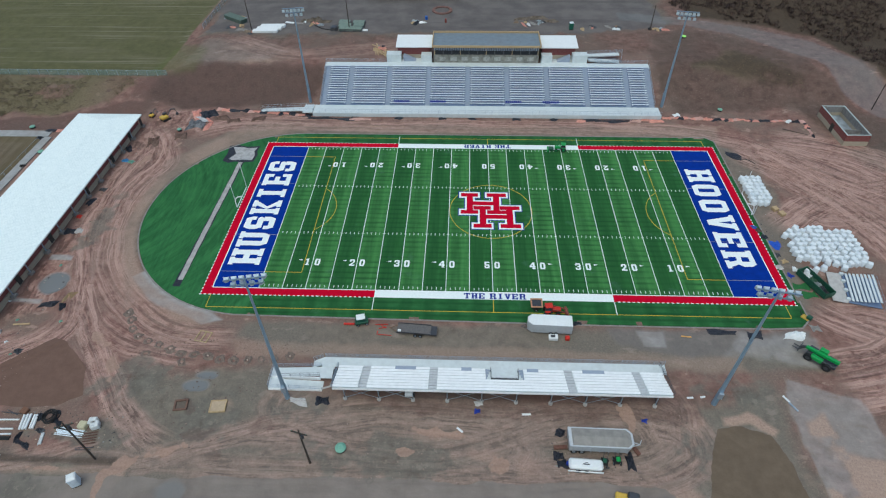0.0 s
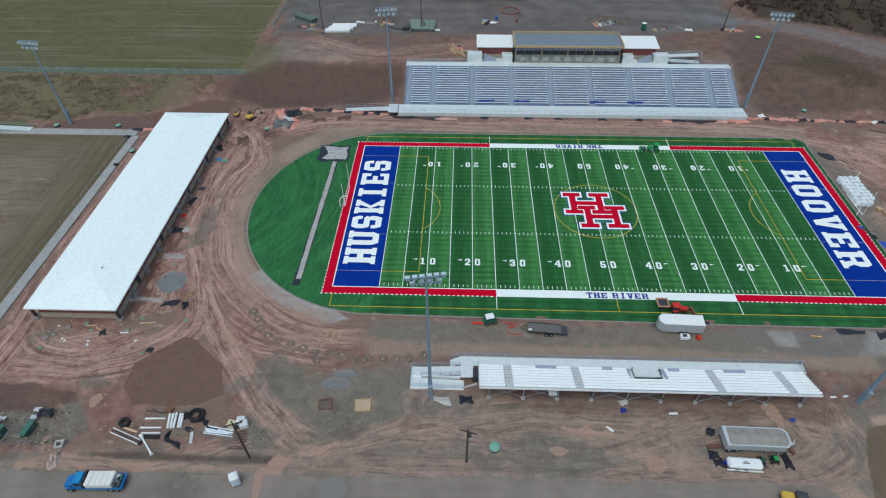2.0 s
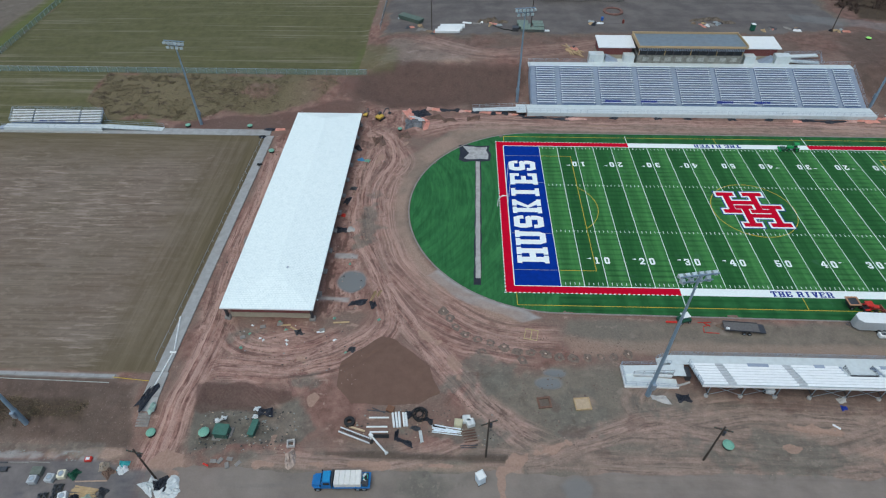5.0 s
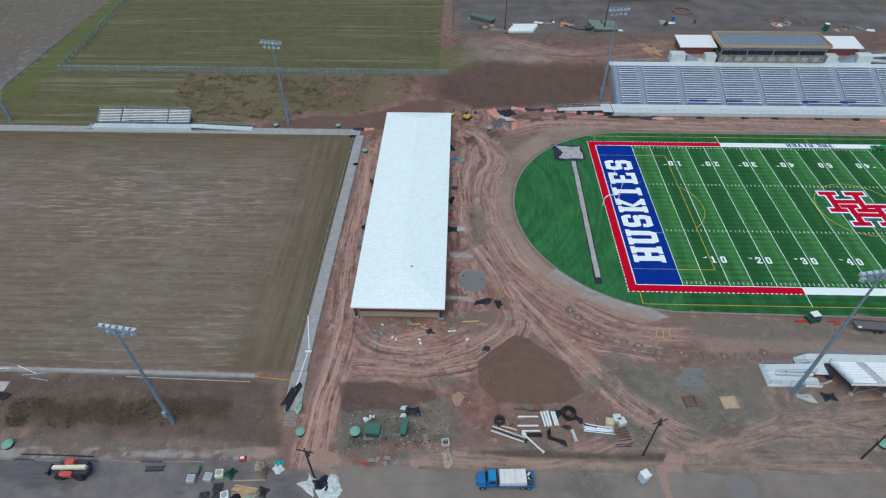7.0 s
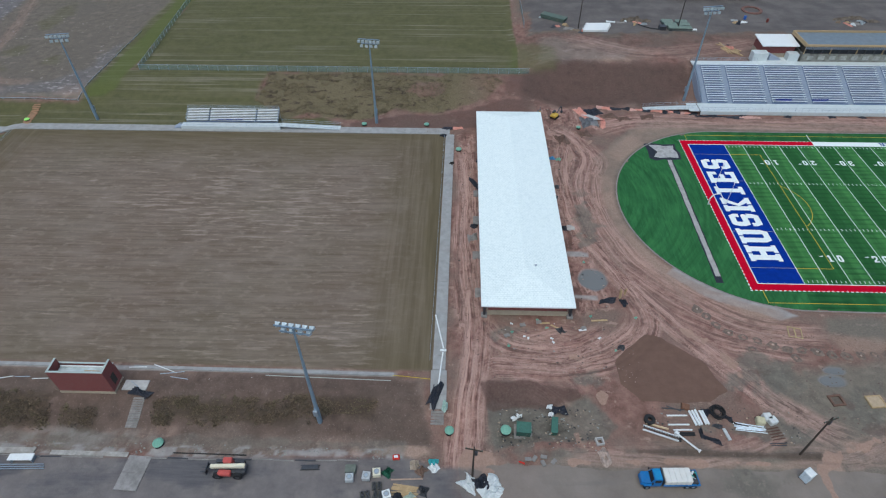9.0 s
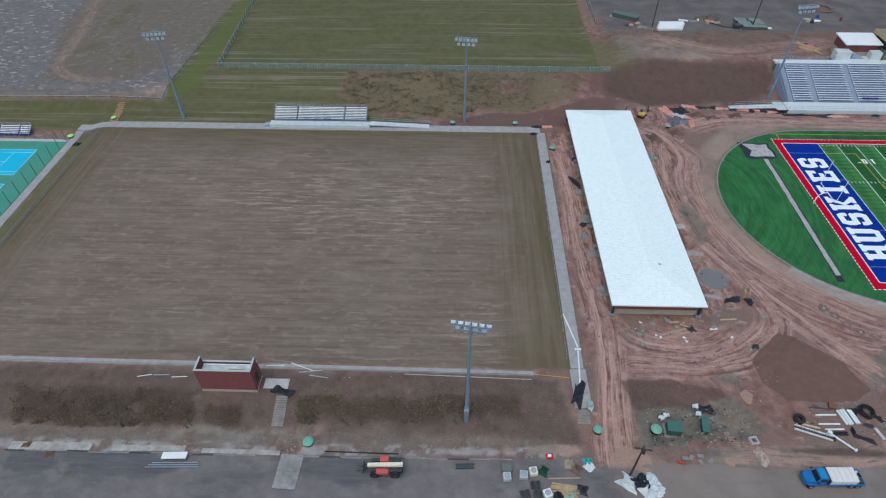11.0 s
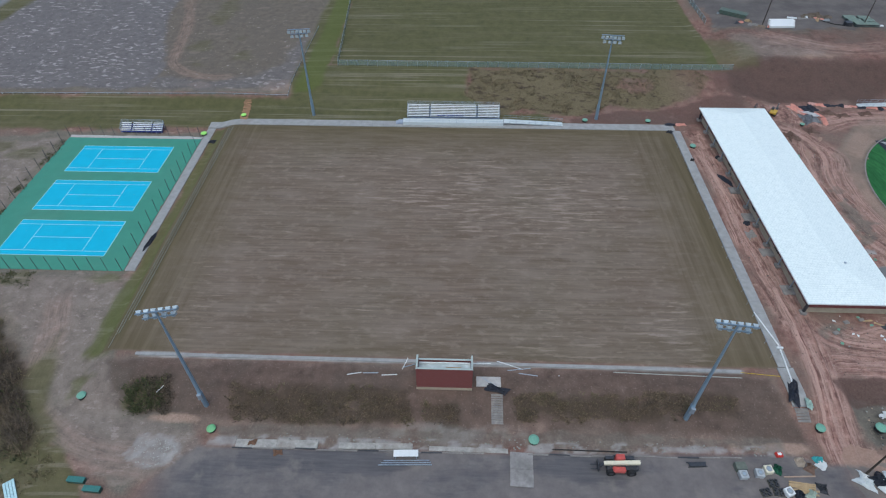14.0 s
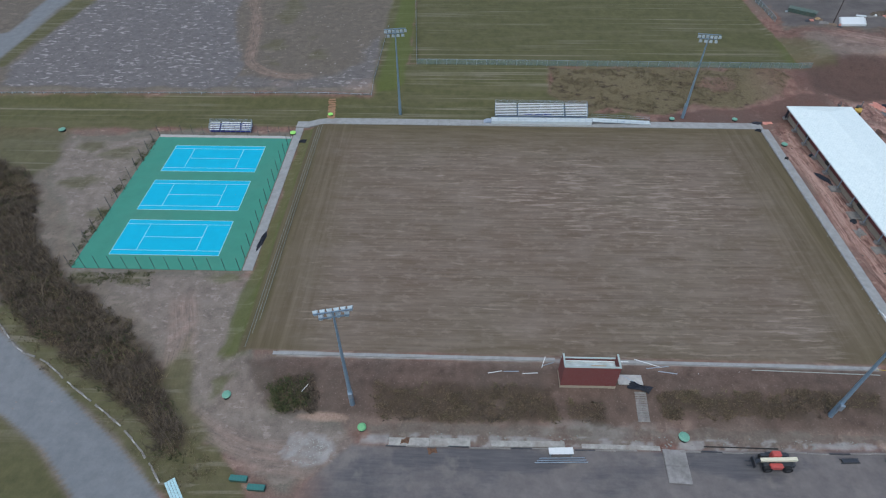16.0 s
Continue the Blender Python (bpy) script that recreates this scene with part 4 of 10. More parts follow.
ALU = plain("mill_aluminium", (0.58, 0.635, 0.645), 0.45, 0.15, vary=0.08, grain=1.2, dirty=0.08)
ALU_BENCH = plain("bench_aluminium", (0.84, 0.87, 0.88), 0.4, 0.1, vary=0.06, grain=1.2, dirty=0.06)
# aluminium decking with the shade between benches put into its dark blue
ALU_SHADED = plain("shaded_deck_aluminium", (0.125, 0.180, 0.285), 0.55, 0.1, vary=0.1, grain=1.5, dirty=0.12)
AISLE = plain("aisle_aluminium", (0.29, 0.345, 0.43), 0.5, 0.1, vary=0.1, grain=2.0, dirty=0.1)
GALV = plain("galvanised_steel", (0.33, 0.40, 0.47), 0.45, 0.6, vary=0.15, grain=2)
GALV_HEAD = plain("lamp_head_steel", (0.20, 0.29, 0.37), 0.4, 0.4, vary=0.15)
LAMP_HOOD = plain("lamp_hood_aluminium", (0.46, 0.55, 0.60), 0.35, 0.3, vary=0.25, grain=1.0)
GALV_LAMP = plain("lamp_pole_steel", (0.25, 0.36, 0.46), 0.45, 0.5, vary=0.12, grain=0.6, dirty=0.05)
STEEL_DARK = plain("dark_steel", (0.06, 0.065, 0.075), 0.5, 0.5, vary=0.2)
CONCRETE = plain("concrete", (0.40, 0.39, 0.38), 0.85, vary=0.15, grain=1.2, dirty=0.3)
CONCRETE_GREY = plain("grey_concrete", (0.22, 0.21, 0.20), 0.9, vary=0.25, grain=1.2, dirty=0.3)
CREAM = plain("cream_block", (0.36, 0.31, 0.235), 0.85, vary=0.12, grain=1.5, dirty=0.2)
ROOF_GREY = plain("roof_membrane", (0.15, 0.19, 0.225), 0.55, vary=0.14, grain=0.7, dirty=0.2)
LUMBER = plain("raw_lumber", (0.40, 0.29, 0.165), 0.8, vary=0.2, grain=3)
BLACK = plain("black_rubber", (0.018, 0.019, 0.021), 0.75, vary=0.3)
BLACK_FABRIC = plain("black_fabric", (0.016, 0.020, 0.030), 0.6, vary=0.35, grain=4)
ORANGE = plain("orange_net", (0.56, 0.25, 0.20), 0.8, vary=0.2, grain=2, dirty=0.3)
GREEN_BOX = plain("green_enamel", (0.032, 0.092, 0.074), 0.45, vary=0.15)
GREEN_LID = plain("green_plastic_lid", (0.15, 0.34, 0.26), 0.5, vary=0.15)
LIME = plain("lime_plastic", (0.32, 0.72, 0.16), 0.5, vary=0.1)
WOOD_POLE = plain("weathered_pole", (0.055, 0.045, 0.038), 0.9, vary=0.3)
NAVY_SEAT = plain("blue_seat", (0.01, 0.035, 0.26), 0.5, vary=0.1)
GLASS_DARK = plain("dark_glass", (0.014, 0.017, 0.022), 0.12, vary=0.2, dirty=0.05)
# near-black that stands for the shade inside openings and under the soffit
SHADE_INSIDE = plain("shaded_interior", (0.05, 0.045, 0.04), 0.9, vary=0.3)


def brick_material(name, a, b, mortar):
    m, t, s = tree(name)
    geo = t.nodes.new("ShaderNodeNewGeometry")
    sep = t.nodes.new("ShaderNodeSeparateXYZ")
    t.links.new(geo.outputs["Position"], sep.inputs[0])
    comb = t.nodes.new("ShaderNodeCombineXYZ")
    t.links.new(calc(t, 'ADD', sep.outputs[0], sep.outputs[1]), comb.inputs[0])
    t.links.new(sep.outputs[2], comb.inputs[1])
    n = t.nodes.new("ShaderNodeTexBrick")
    t.links.new(comb.outputs[0], n.inputs["Vector"])
    n.inputs["Color1"].default_value, n.inputs["Color2"].default_value, n.inputs["Mortar"].default_value = (*a, 1), (*b, 1), (*mortar, 1)
    n.inputs["Scale"].default_value = 1.0
    n.inputs["Brick Width"].default_value, n.inputs["Row Height"].default_value, n.inputs["Mortar Size"].default_value = 0.2, 0.067, 0.006
    c = mix(t, ramp(t, noise_node(t, 0.9, 4), 0.4, 0.7, 0, 0.35), n.outputs["Color"], (0.17, 0.06, 0.05))
    t.links.new(c, s.inputs["Base Color"])
    s.inputs["Roughness"].default_value = 0.85
    bump(t, s, n.outputs["Fac"], 0.3, 0.01)
    return m


BRICK = brick_material("red_brick", (0.215, 0.052, 0.050), (0.165, 0.040, 0.038), (0.19, 0.10, 0.09))


def turf_material():
    """Artificial turf: five-yard bands that lie to and fro, seams and brushed-in rubber."""
    m, t, b = tree("artificial_turf")
    c0 = t.nodes.new("ShaderNodeTexCoord")
    sep = t.nodes.new("ShaderNodeSeparateXYZ")
    t.links.new(c0.outputs["Object"], sep.inputs[0])
    band = calc(t, 'FLOORED_MODULO', calc(t, 'ADD', sep.outputs[0], 54.864), 9.144)
    band = ramp(t, band, 4.50, 4.64)
    seam = ramp(t, calc(t, 'PINGPONG', sep.outputs[1], 0.76), 0.0, 0.45)
    long = noise_node(t, 1.0, 4, 0.6, place(t, (0.18, 1.4, 1)))
    across = noise_node(t, 1.0, 4, 0.6, place(t, (1.6, 0.12, 1)))
    v = place(t)
    a = mix(t, ramp(t, across, 0.3, 0.7), (0.040, 0.160, 0.044), (0.066, 0.226, 0.068))
    d = mix(t, ramp(t, across, 0.3, 0.7), (0.018, 0.092, 0.025), (0.031, 0.136, 0.040))
    inside = calc(t, 'LESS_THAN', calc(t, 'ABSOLUTE', sep.outputs[0]), 45.9)
    inside = calc(t, 'MULTIPLY', inside, calc(t, 'LESS_THAN', calc(t, 'ABSOLUTE', sep.outputs[1]), 24.4))
    apron = mix(t, ramp(t, noise_node(t, 0.5, 4, 0.6, v), 0.3, 0.7), (0.016, 0.090, 0.027), (0.032, 0.138, 0.046))
    c = mix(t, band, a, d)
    c = mix(t, inside, apron, c)
    c = mix(t, ramp(t, long, 0.42, 0.75, 0, 0.45), c, (0.016, 0.085, 0.028))
    c = mix(t, calc(t, 'MULTIPLY', calc(t, 'SUBTRACT', 1.0, seam), ramp(t, noise_node(t, 0.12, 3, 0.6, v), 0.35, 0.65, 0.15, 0.7)), c, (0.008, 0.048, 0.016))
    lines = calc(t, 'PINGPONG', calc(t, 'ADD', sep.outputs[0], 0.6), 2.286)
    c = mix(t, ramp(t, lines, 0.9, 1.7, 0.0, 0.36), c, (0.009, 0.050, 0.017))
    c = mix(t, ramp(t, noise_node(t, 0.16, 4, 0.7, v), 0.6, 0.72, 0, 0.22), c, (0.10, 0.20, 0.16))
    t.links.new(c, b.inputs["Base Color"])
    b.inputs["Roughness"].default_value = 0.95
    b.inputs["Specular IOR Level"].default_value = 0.12
    bump(t, b, noise_node(t, 9, 3, 0.7, v), 0.3, 0.02)
    return m


def swirl_turf_material():
    """The loose-laid turf of the semicircle, brushed in arcs."""
    m, t, b = tree("brushed_turf")
    c0 = t.nodes.new("ShaderNodeTexCoord")
    sep = t.nodes.new("ShaderNodeSeparateXYZ")
    t.links.new(c0.outputs["Object"], sep.inputs[0])
    dx, dy = calc(t, 'ADD', sep.outputs[0], 92.0), calc(t, 'SUBTRACT', sep.outputs[1], 4.0)
    r = calc(t, 'SQRT', calc(t, 'ADD', calc(t, 'MULTIPLY', dx, dx), calc(t, 'MULTIPLY', dy, dy)))
    comb = t.nodes.new("ShaderNodeCombineXYZ")
    t.links.new(calc(t, 'MULTIPLY', r, 0.8), comb.inputs[0])
    t.links.new(calc(t, 'MULTIPLY', sep.outputs[1], 0.05), comb.inputs[1])
    arcs = noise_node(t, 1.0, 5, 0.6, comb.outputs[0])
    c = mix(t, ramp(t, arcs, 0.3, 0.7), (0.018, 0.090, 0.030), (0.038, 0.165, 0.056))
    c = mix(t, ramp(t, noise_node(t, 0.25, 4, 0.6, place(t)), 0.4, 0.7, 0, 0.5), c, (0.014, 0.078, 0.030))
    brushed = noise_node(t, 1.0, 4, 0.65, place(t, (1.6, 0.22, 1)))
    c = mix(t, ramp(t, brushed, 0.52, 0.70, 0, 0.4), c, (0.046, 0.185, 0.070))
    c = mix(t, ramp(t, brushed, 0.46, 0.30, 0, 0.4), c, (0.007, 0.045, 0.016))
    t.links.new(c, b.inputs["Base Color"])
    b.inputs["Roughness"].default_value = 0.95
    b.inputs["Specular IOR Level"].default_value = 0.12
    bump(t, b, arcs, 0.25, 0.05)
    return m


TURF, TURF_D = turf_material(), swirl_turf_material()

# ---- lettering: slab letters on a grid 6 wide and 8 high ----
R = lambda a, b, c, d: [(a, b), (c, b), (c, d), (a, d)]
TOPBAR = [(0.4, 6.4), (5.6, 6.4), (4.9, 8), (1.1, 8)]
LOWBAR = [(1.1, 0), (4.9, 0), (5.6, 1.6), (0.4, 1.6)]
GLYPHS = {
    "H": [R(0, 0, 2.8, 1.2), R(3.2, 0, 6, 1.2), R(0, 6.8, 2.8, 8), R(3.2, 6.8, 6, 8), R(0.5, 1.2, 2.3, 6.8), R(3.7, 1.2, 5.5, 6.8), R(2.3, 3.2, 3.7, 4.8)],
    "U": [R(0, 6.8, 2.8, 8), R(3.2, 6.8, 6, 8), R(0.5, 1.6, 2.3, 6.8), R(3.7, 1.6, 5.5, 6.8), [(1.3, 0), (4.7, 0), (5.5, 1.6), (0.5, 1.6)]],
    "S": [TOPBAR, R(0.4, 4.8, 2.2, 6.4), [(0.4, 4.8), (1.0, 3.2), (5.0, 3.2), (5.6, 4.0), (5.0, 4.8)], R(3.8, 1.6, 5.6, 3.2), LOWBAR, R(4.2, 5.3, 5.6, 6.4), R(0.4, 1.6, 1.8, 2.7)],
    "K": [R(0, 0, 2.8, 1.2), R(0, 6.8, 2.8, 8), R(0.5, 1.2, 2.3, 6.8), [(2.3, 3.7), (3.5, 3.7), (5.7, 6.8), (3.9, 6.8)], [(3.9, 1.2), (5.8, 1.2), (3.5, 3.7), (2.3, 3.7)], R(3.3, 0, 6.2, 1.2), R(3.3, 6.8, 6.1, 8)],
    "I": [R(1.2, 0, 4.8, 1.2), R(1.2, 6.8, 4.8, 8), R(2.1, 1.2, 3.9, 6.8)],
    "E": [R(0, 0, 5.6, 1.4), R(0, 6.6, 5.6, 8), R(0.5, 1.4, 2.3, 6.6), R(2.3, 3.3, 4.3, 4.7), R(4.2, 1.4, 5.6, 2.7), R(4.2, 5.3, 5.6, 6.6)],
    "O": [TOPBAR, R(0.4, 1.6, 2.2, 6.4), R(3.8, 1.6, 5.6, 6.4), LOWBAR],
    "V": [R(0, 6.8, 2.8, 8), R(3.2, 6.8, 6, 8), [(0.6, 6.8), (2.4, 6.8), (3, 3.2), (3, 0), (2.1, 0)], [(3, 3.2), (3.6, 6.8), (5.4, 6.8), (3.9, 0), (3, 0)]],
    "R": [R(0, 0, 2.8, 1.2), R(0.5, 1.2, 2.3, 6.6), [(0, 6.6), (5.6, 6.6), (4.9, 8), (0, 8)], R(3.9, 4.6, 5.6, 6.6), [(2.3, 3.3), (4.9, 3.3), (5.6, 4.6), (2.3, 4.6)], [(3.5, 3.3), (4.0, 1.2), (5.7, 1.2), (4.9, 3.3)], R(3.5, 0, 6.2, 1.2)],
    "T": [R(0, 6.6, 6, 8), R(2.1, 1.2, 3.9, 6.6), R(1.4, 0, 4.6, 1.2), R(0, 5.3, 1.3, 6.6), R(4.7, 5.3, 6, 6.6)],
    "0": [TOPBAR, R(0.4, 1.6, 2.2, 6.4), R(3.8, 1.6, 5.6, 6.4), LOWBAR],
    "1": [R(2.1, 1.2, 3.9, 8), R(1.0, 0, 5.0, 1.2), R(1.0, 6.2, 2.1, 7.4)],
    "2": [TOPBAR, R(0.4, 5.0, 2.0, 6.4), R(3.9, 4.6, 5.6, 6.4), [(0.6, 1.6), (2.8, 1.6), (5.6, 4.6), (3.9, 4.6)], R(0.4, 0, 5.6, 1.6)],
    "3": [TOPBAR, R(3.9, 4.8, 5.6, 6.4), R(2.2, 3.2, 5.2, 4.8), R(3.9, 1.6, 5.6, 3.2), LOWBAR, R(0.4, 5.3, 1.9, 6.4), R(0.4, 1.6, 1.9, 2.7)],
    "4": [R(3.4, 1.0, 5.1, 8), R(2.6, 0, 5.8, 1.0), R(0.2, 2.2, 3.4, 3.6), R(5.1, 2.2, 6, 3.6), [(0.2, 3.6), (1.9, 3.6), (3.4, 5.8), (3.4, 8)]],
    "5": [R(0.6, 6.5, 5.4, 8), R(0.6, 4.8, 2.2, 6.5), [(0.6, 3.2), (5.0, 3.2), (5.6, 4.0), (5.0, 4.8), (0.6, 4.8)], R(3.9, 1.6, 5.6, 3.2), LOWBAR, R(0.4, 1.6, 1.9, 2.7)],
}


def letters(text, at, run, rise, width, height, gap, z, material, parent, name="letter"):
    """Flat painted characters, one part each; run and rise are the reading and upward directions; at is the middle."""
    n = len(text)
    blank = 0.45
    total = n * width + (n - 1) * gap - (1 - blank) * width * text.count(" ")
    pos = -total / 2
    for ch in text:
        if ch != " ":
            s = Shape()
            for poly in GLYPHS[ch]:
                pts = []
                for u, v in poly:
                    a, b = pos + u / 6 * width, (v / 8 - 0.5) * height
                    pts.append((at[0] + a * run[0] + b * rise[0], at[1] + a * run[1] + b * rise[1]))
                s.prism(pts, z - 0.004, z)
            part(name, s, material, parent)
        pos += width * (blank if ch == " " else 1.0) + gap


# ---- football field ----
H = 24.384
turf_field = thing("football_field", (0, 0, 0), "green artificial turf football field with painted lines and end zones", "football field", kind="structure")
out = [(-46.5, -31.0), (20, -31.75), (50, -31.75), (55.6, -31.4), (57.5, -29.6), (57.6, -10), (57.7, 28.6), (56.0, 30.3), (-46.5, 30.4)]
part("turf", Shape().prism(out, -0.1, 0.05), TURF, turf_field)
arc = [(-46.5 + 30.6 * math.cos(radians(a)), -0.3 + 30.7 * math.sin(radians(a))) for a in np.linspace(90, 270, 49)]
part("turf_semicircle", Shape().prism(arc, -0.1, 0.05), TURF_D, turf_field, "brushed green turf semicircle")
kerb = Shape()
edge = [(-46.5 + 30.8 * math.cos(radians(a)), -0.3 + 30.9 * math.sin(radians(a))) for a in np.linspace(90, 270, 49)] + [(20, -31.95), (50, -31.95), (55.7, -31.6), (57.7, -29.6), (57.8, -10), (57.9, 28.7), (56.1, 30.5), (-46.5, 30.6)]
for (ax, ay), (bx, by) in zip(edge, edge[1:] + edge[:1]):
    w = Vector((bx - ax, by - ay, 0))
    if w.length > 0.01:
        s = Vector((-w.y, w.x, 0)).normalized() * 0.13
        kerb.prism([(ax - s.x, ay - s.y), (bx - s.x, by - s.y), (bx + s.x, by + s.y), (ax + s.x, ay + s.y)], -0.1, 0.07)
part("kerb", kerb, CONCRETE_GREY, turf_field, "grey concrete edge kerb")

z1, z2, z3 = 0.062, 0.074, 0.088
for sx, label in ((-1, "blue end zone"), (1, "blue end zone")):
    xs = sorted((sx * 45.72, sx * 54.86))
    part("end_zone", Shape().box(xs[0], xs[1], -H, H, 0.0, z1), TURF_BLUE, turf_field, label)
BORDER = 1.83
for sy in (-1, 1):
    ys = sorted((sy * H, sy * (H + BORDER)))
    part("sideline_white", Shape().box(-22.86, 22.86, *ys, 0.0, z1), LINE, turf_field)
    for sx in (-1, 1):
        xs = sorted((sx * 22.86, sx * (54.86 + BORDER)))
        part("sideline_red", Shape().box(*xs, *ys, 0.0, z1), TURF_RED, turf_field)
for sx in (-1, 1):
    xs = sorted((sx * 54.86, sx * (54.86 + BORDER)))
    part("endline_red", Shape().box(*xs, -H, H, 0.0, z1), TURF_RED, turf_field)
for k in range(-10, 11):
    part("yard_line", Shape().box(k * 4.572 - 0.06, k * 4.572 + 0.06, -H, H, z1, z2), LINE, turf_field)
for sx in (-1, 1):
    part("end_line", Shape().box(sx * 54.86 - 0.1, sx * 54.86 + 0.1, -H, H, z1, z2 + 0.002), LINE, turf_field)
    for sy in (-1, 1):
        x0 = sx * 22.86
        part("box_line", Shape().box(x0 - 0.07, x0 + 0.07, *sorted((sy * (H + BORDER), sy * 29.4)), z1 - 0.01, z2), LINE, turf_field)
for sy in (-1, 1):
    part("side_line", Shape().box(-54.86, 54.86, sy * H - 0.09, sy * H + 0.09, z1, z2 + 0.002), LINE, turf_field)
ticks = Shape()
for k in range(-49, 50):
    if k % 5:
        x = k * 0.9144
        for y in (-8.13, 8.13):
            ticks.box(x - 0.05, x + 0.05, y - 0.33, y + 0.33, z1 - 0.02, z2)
        for y in (-23.6, 23.6):
            ticks.box(x - 0.05, x + 0.05, y - 0.32, y + 0.32, z1 - 0.02, z2)
for k in range(-9, 10):
    for y in (-8.13, 8.13):
        ticks.box(k * 4.572 - 0.3, k * 4.572 + 0.3, y - 0.05, y + 0.05, z2, z3)
tagged(part("hash_marks", ticks, LINE, turf_field), kind="stuff")
dashes = Shape()
o = H + BORDER
for i in range(-62, 63):
    x = i * 0.9144
    if abs(x) > 23.0:
        for sy in (-1, 1):
            dashes.box(x - 0.23, x + 0.23, sy * o - 0.11, sy * o + 0.11, z1, z2)
for i in range(-28, 29):
    for sx in (-1, 1):
        dashes.box(sx * (54.86 + BORDER) - 0.11, sx * (54.86 + BORDER) + 0.11, i * 0.9144 - 0.23, i * 0.9144 + 0.23, z1, z2)
tagged(part("border_dashes", dashes, LINE, turf_field), kind="stuff")

letters("HUSKIES", (-50.6, 0.0), (0, 1), (-1, 0), 4.75, 6.5, 0.5, z2 + 0.004, LINE, turf_field)
letters("HOOVER", (50.1, 0.0), (0, -1), (1, 0), 5.0, 6.0, 0.62, z2 + 0.004, LINE, turf_field)
letters("THE RIVER", (0.3, -H - 0.98), (1, 0), (0, 1), 1.26, 1.4, 0.15, z2 + 0.004, LETTER_BLUE, turf_field)
letters("THE RIVER", (-0.1, H + 0.98), (-1, 0), (0, -1), 1.26, 1.4, 0.15, z2 + 0.004, LETTER_BLUE, turf_field)
for k in range(-4, 5):
    text = str(50 - 10 * abs(k))
    for y, sgn in ((-17.0, 1), (16.75, -1)):
        for ch, off in ((text[0], -1.02), (text[1], 1.02)):
            letters(ch, (k * 9.144 + sgn * off, y), (sgn, 0), (0, sgn), 1.25, 1.85, 0.1, z2 + 0.004, LINE, turf_field, "number")
        if k:
            x = k * 9.144 + (2.2 if k > 0 else -2.2)
            d = 0.9 if k > 0 else -0.9
            tri = [(x, y + sgn * 0.35), (x + d, y + sgn * 0.55), (x, y + sgn * 0.75)]
            part("arrow", Shape().prism(tri if d > 0 else tri[::-1], z2, z2 + 0.004), LINE, turf_field)

# soccer lines in yellow
zy0, zy1 = 0.05, 0.070
yel = lambda a, b, c, d: part("yellow_line", Shape().box(a, c, b, d, zy0, zy1), LINE_YELLOW, turf_field)
for y in (-29.35, 28.7):
    yel(-54.6, y - 0.06, 54.6, y + 0.06)
for x in (-54.6, 54.6):
    yel(x - 0.06, -29.3, x + 0.06, -H - BORDER)
    yel(x - 0.06, H + BORDER, x + 0.06, 28.7)
for sx in (-1, 1):
    yel(*((-45.6 if sx < 0 else 38.2), -20.06, *((-38.2 if sx < 0 else 45.6), -19.94)))
    yel(*((-45.6 if sx < 0 else 38.2), 19.94, *((-38.2 if sx < 0 else 45.6), 20.06)))
    yel(sx * 38.2 - 0.06, -20, sx * 38.2 + 0.06, 20)
    a = (-52, 52) if sx < 0 else (128, 232)
    part("yellow_arc", Shape().ring(sx * 43.8, 0, 9.15, 0.12, zy0, zy1, *a, n=24), LINE_YELLOW, turf_field)
    zone = Shape()
    for y in (-20, -9, 9, 20):
        zone.box(sx * 50.3 - 4.4, sx * 50.3 + 4.4, y - 0.05, y + 0.05, z1, z2)
    part("faded_line", zone, plain("faded_line", (0.25, 0.27, 0.30), 0.85, dirty=0.0), turf_field)
part("yellow_circle", Shape().ring(0.15, 0.1, 9.15, 0.13, zy0, zy1 + 0.001, n=64), LINE_YELLOW, turf_field)
yel(-0.06, -29.3, 0.06, -H - BORDER)
yel(-0.06, H + BORDER, 0.06, 28.7)

# the interlocked pair of red letters at midfield: plain bars with a white border
LOGO = []
for ox, oy in ((-6.55, -1.15), (-3.7, -5.75)):
    LOGO += [R(ox, oy, ox + 3.9, oy + 1.25), R(ox + 5.9, oy, ox + 9.8 + 0.5, oy + 1.25), R(ox, oy + 6.05, ox + 3.9, oy + 7.3), R(ox + 5.9, oy + 6.05, ox + 9.8 + 0.5, oy + 7.3),
             R(ox + 1.35, oy + 1.25, ox + 2.75, oy + 6.05), R(ox + 7.3, oy + 1.25, ox + 8.7, oy + 6.05), R(ox + 2.75, oy + 3.0, ox + 7.3, oy + 4.3)]
for i, r in enumerate(LOGO):
    (a, b), _, (c, d), _ = r
    lift = 0.0006 * i
    part("logo_outline", Shape().box(a - 0.62, c + 0.62, b - 0.62, d + 0.62, 0.05, z2 + lift), LETTER_BLUE, turf_field)
    part("logo_border", Shape().box(a - 0.42, c + 0.42, b - 0.42, d + 0.42, 0.05, z3 + lift), LINE, turf_field)
    part("logo_bar", Shape().box(a, c, b, d, 0.05, z3 + 0.02 + lift), TURF_RED, turf_field)

# the long-jump runway and pit cut into the semicircle
RUNWAY = plain("runway_mat", (0.33, 0.32, 0.31), 0.85, vary=0.2, grain=0.8)
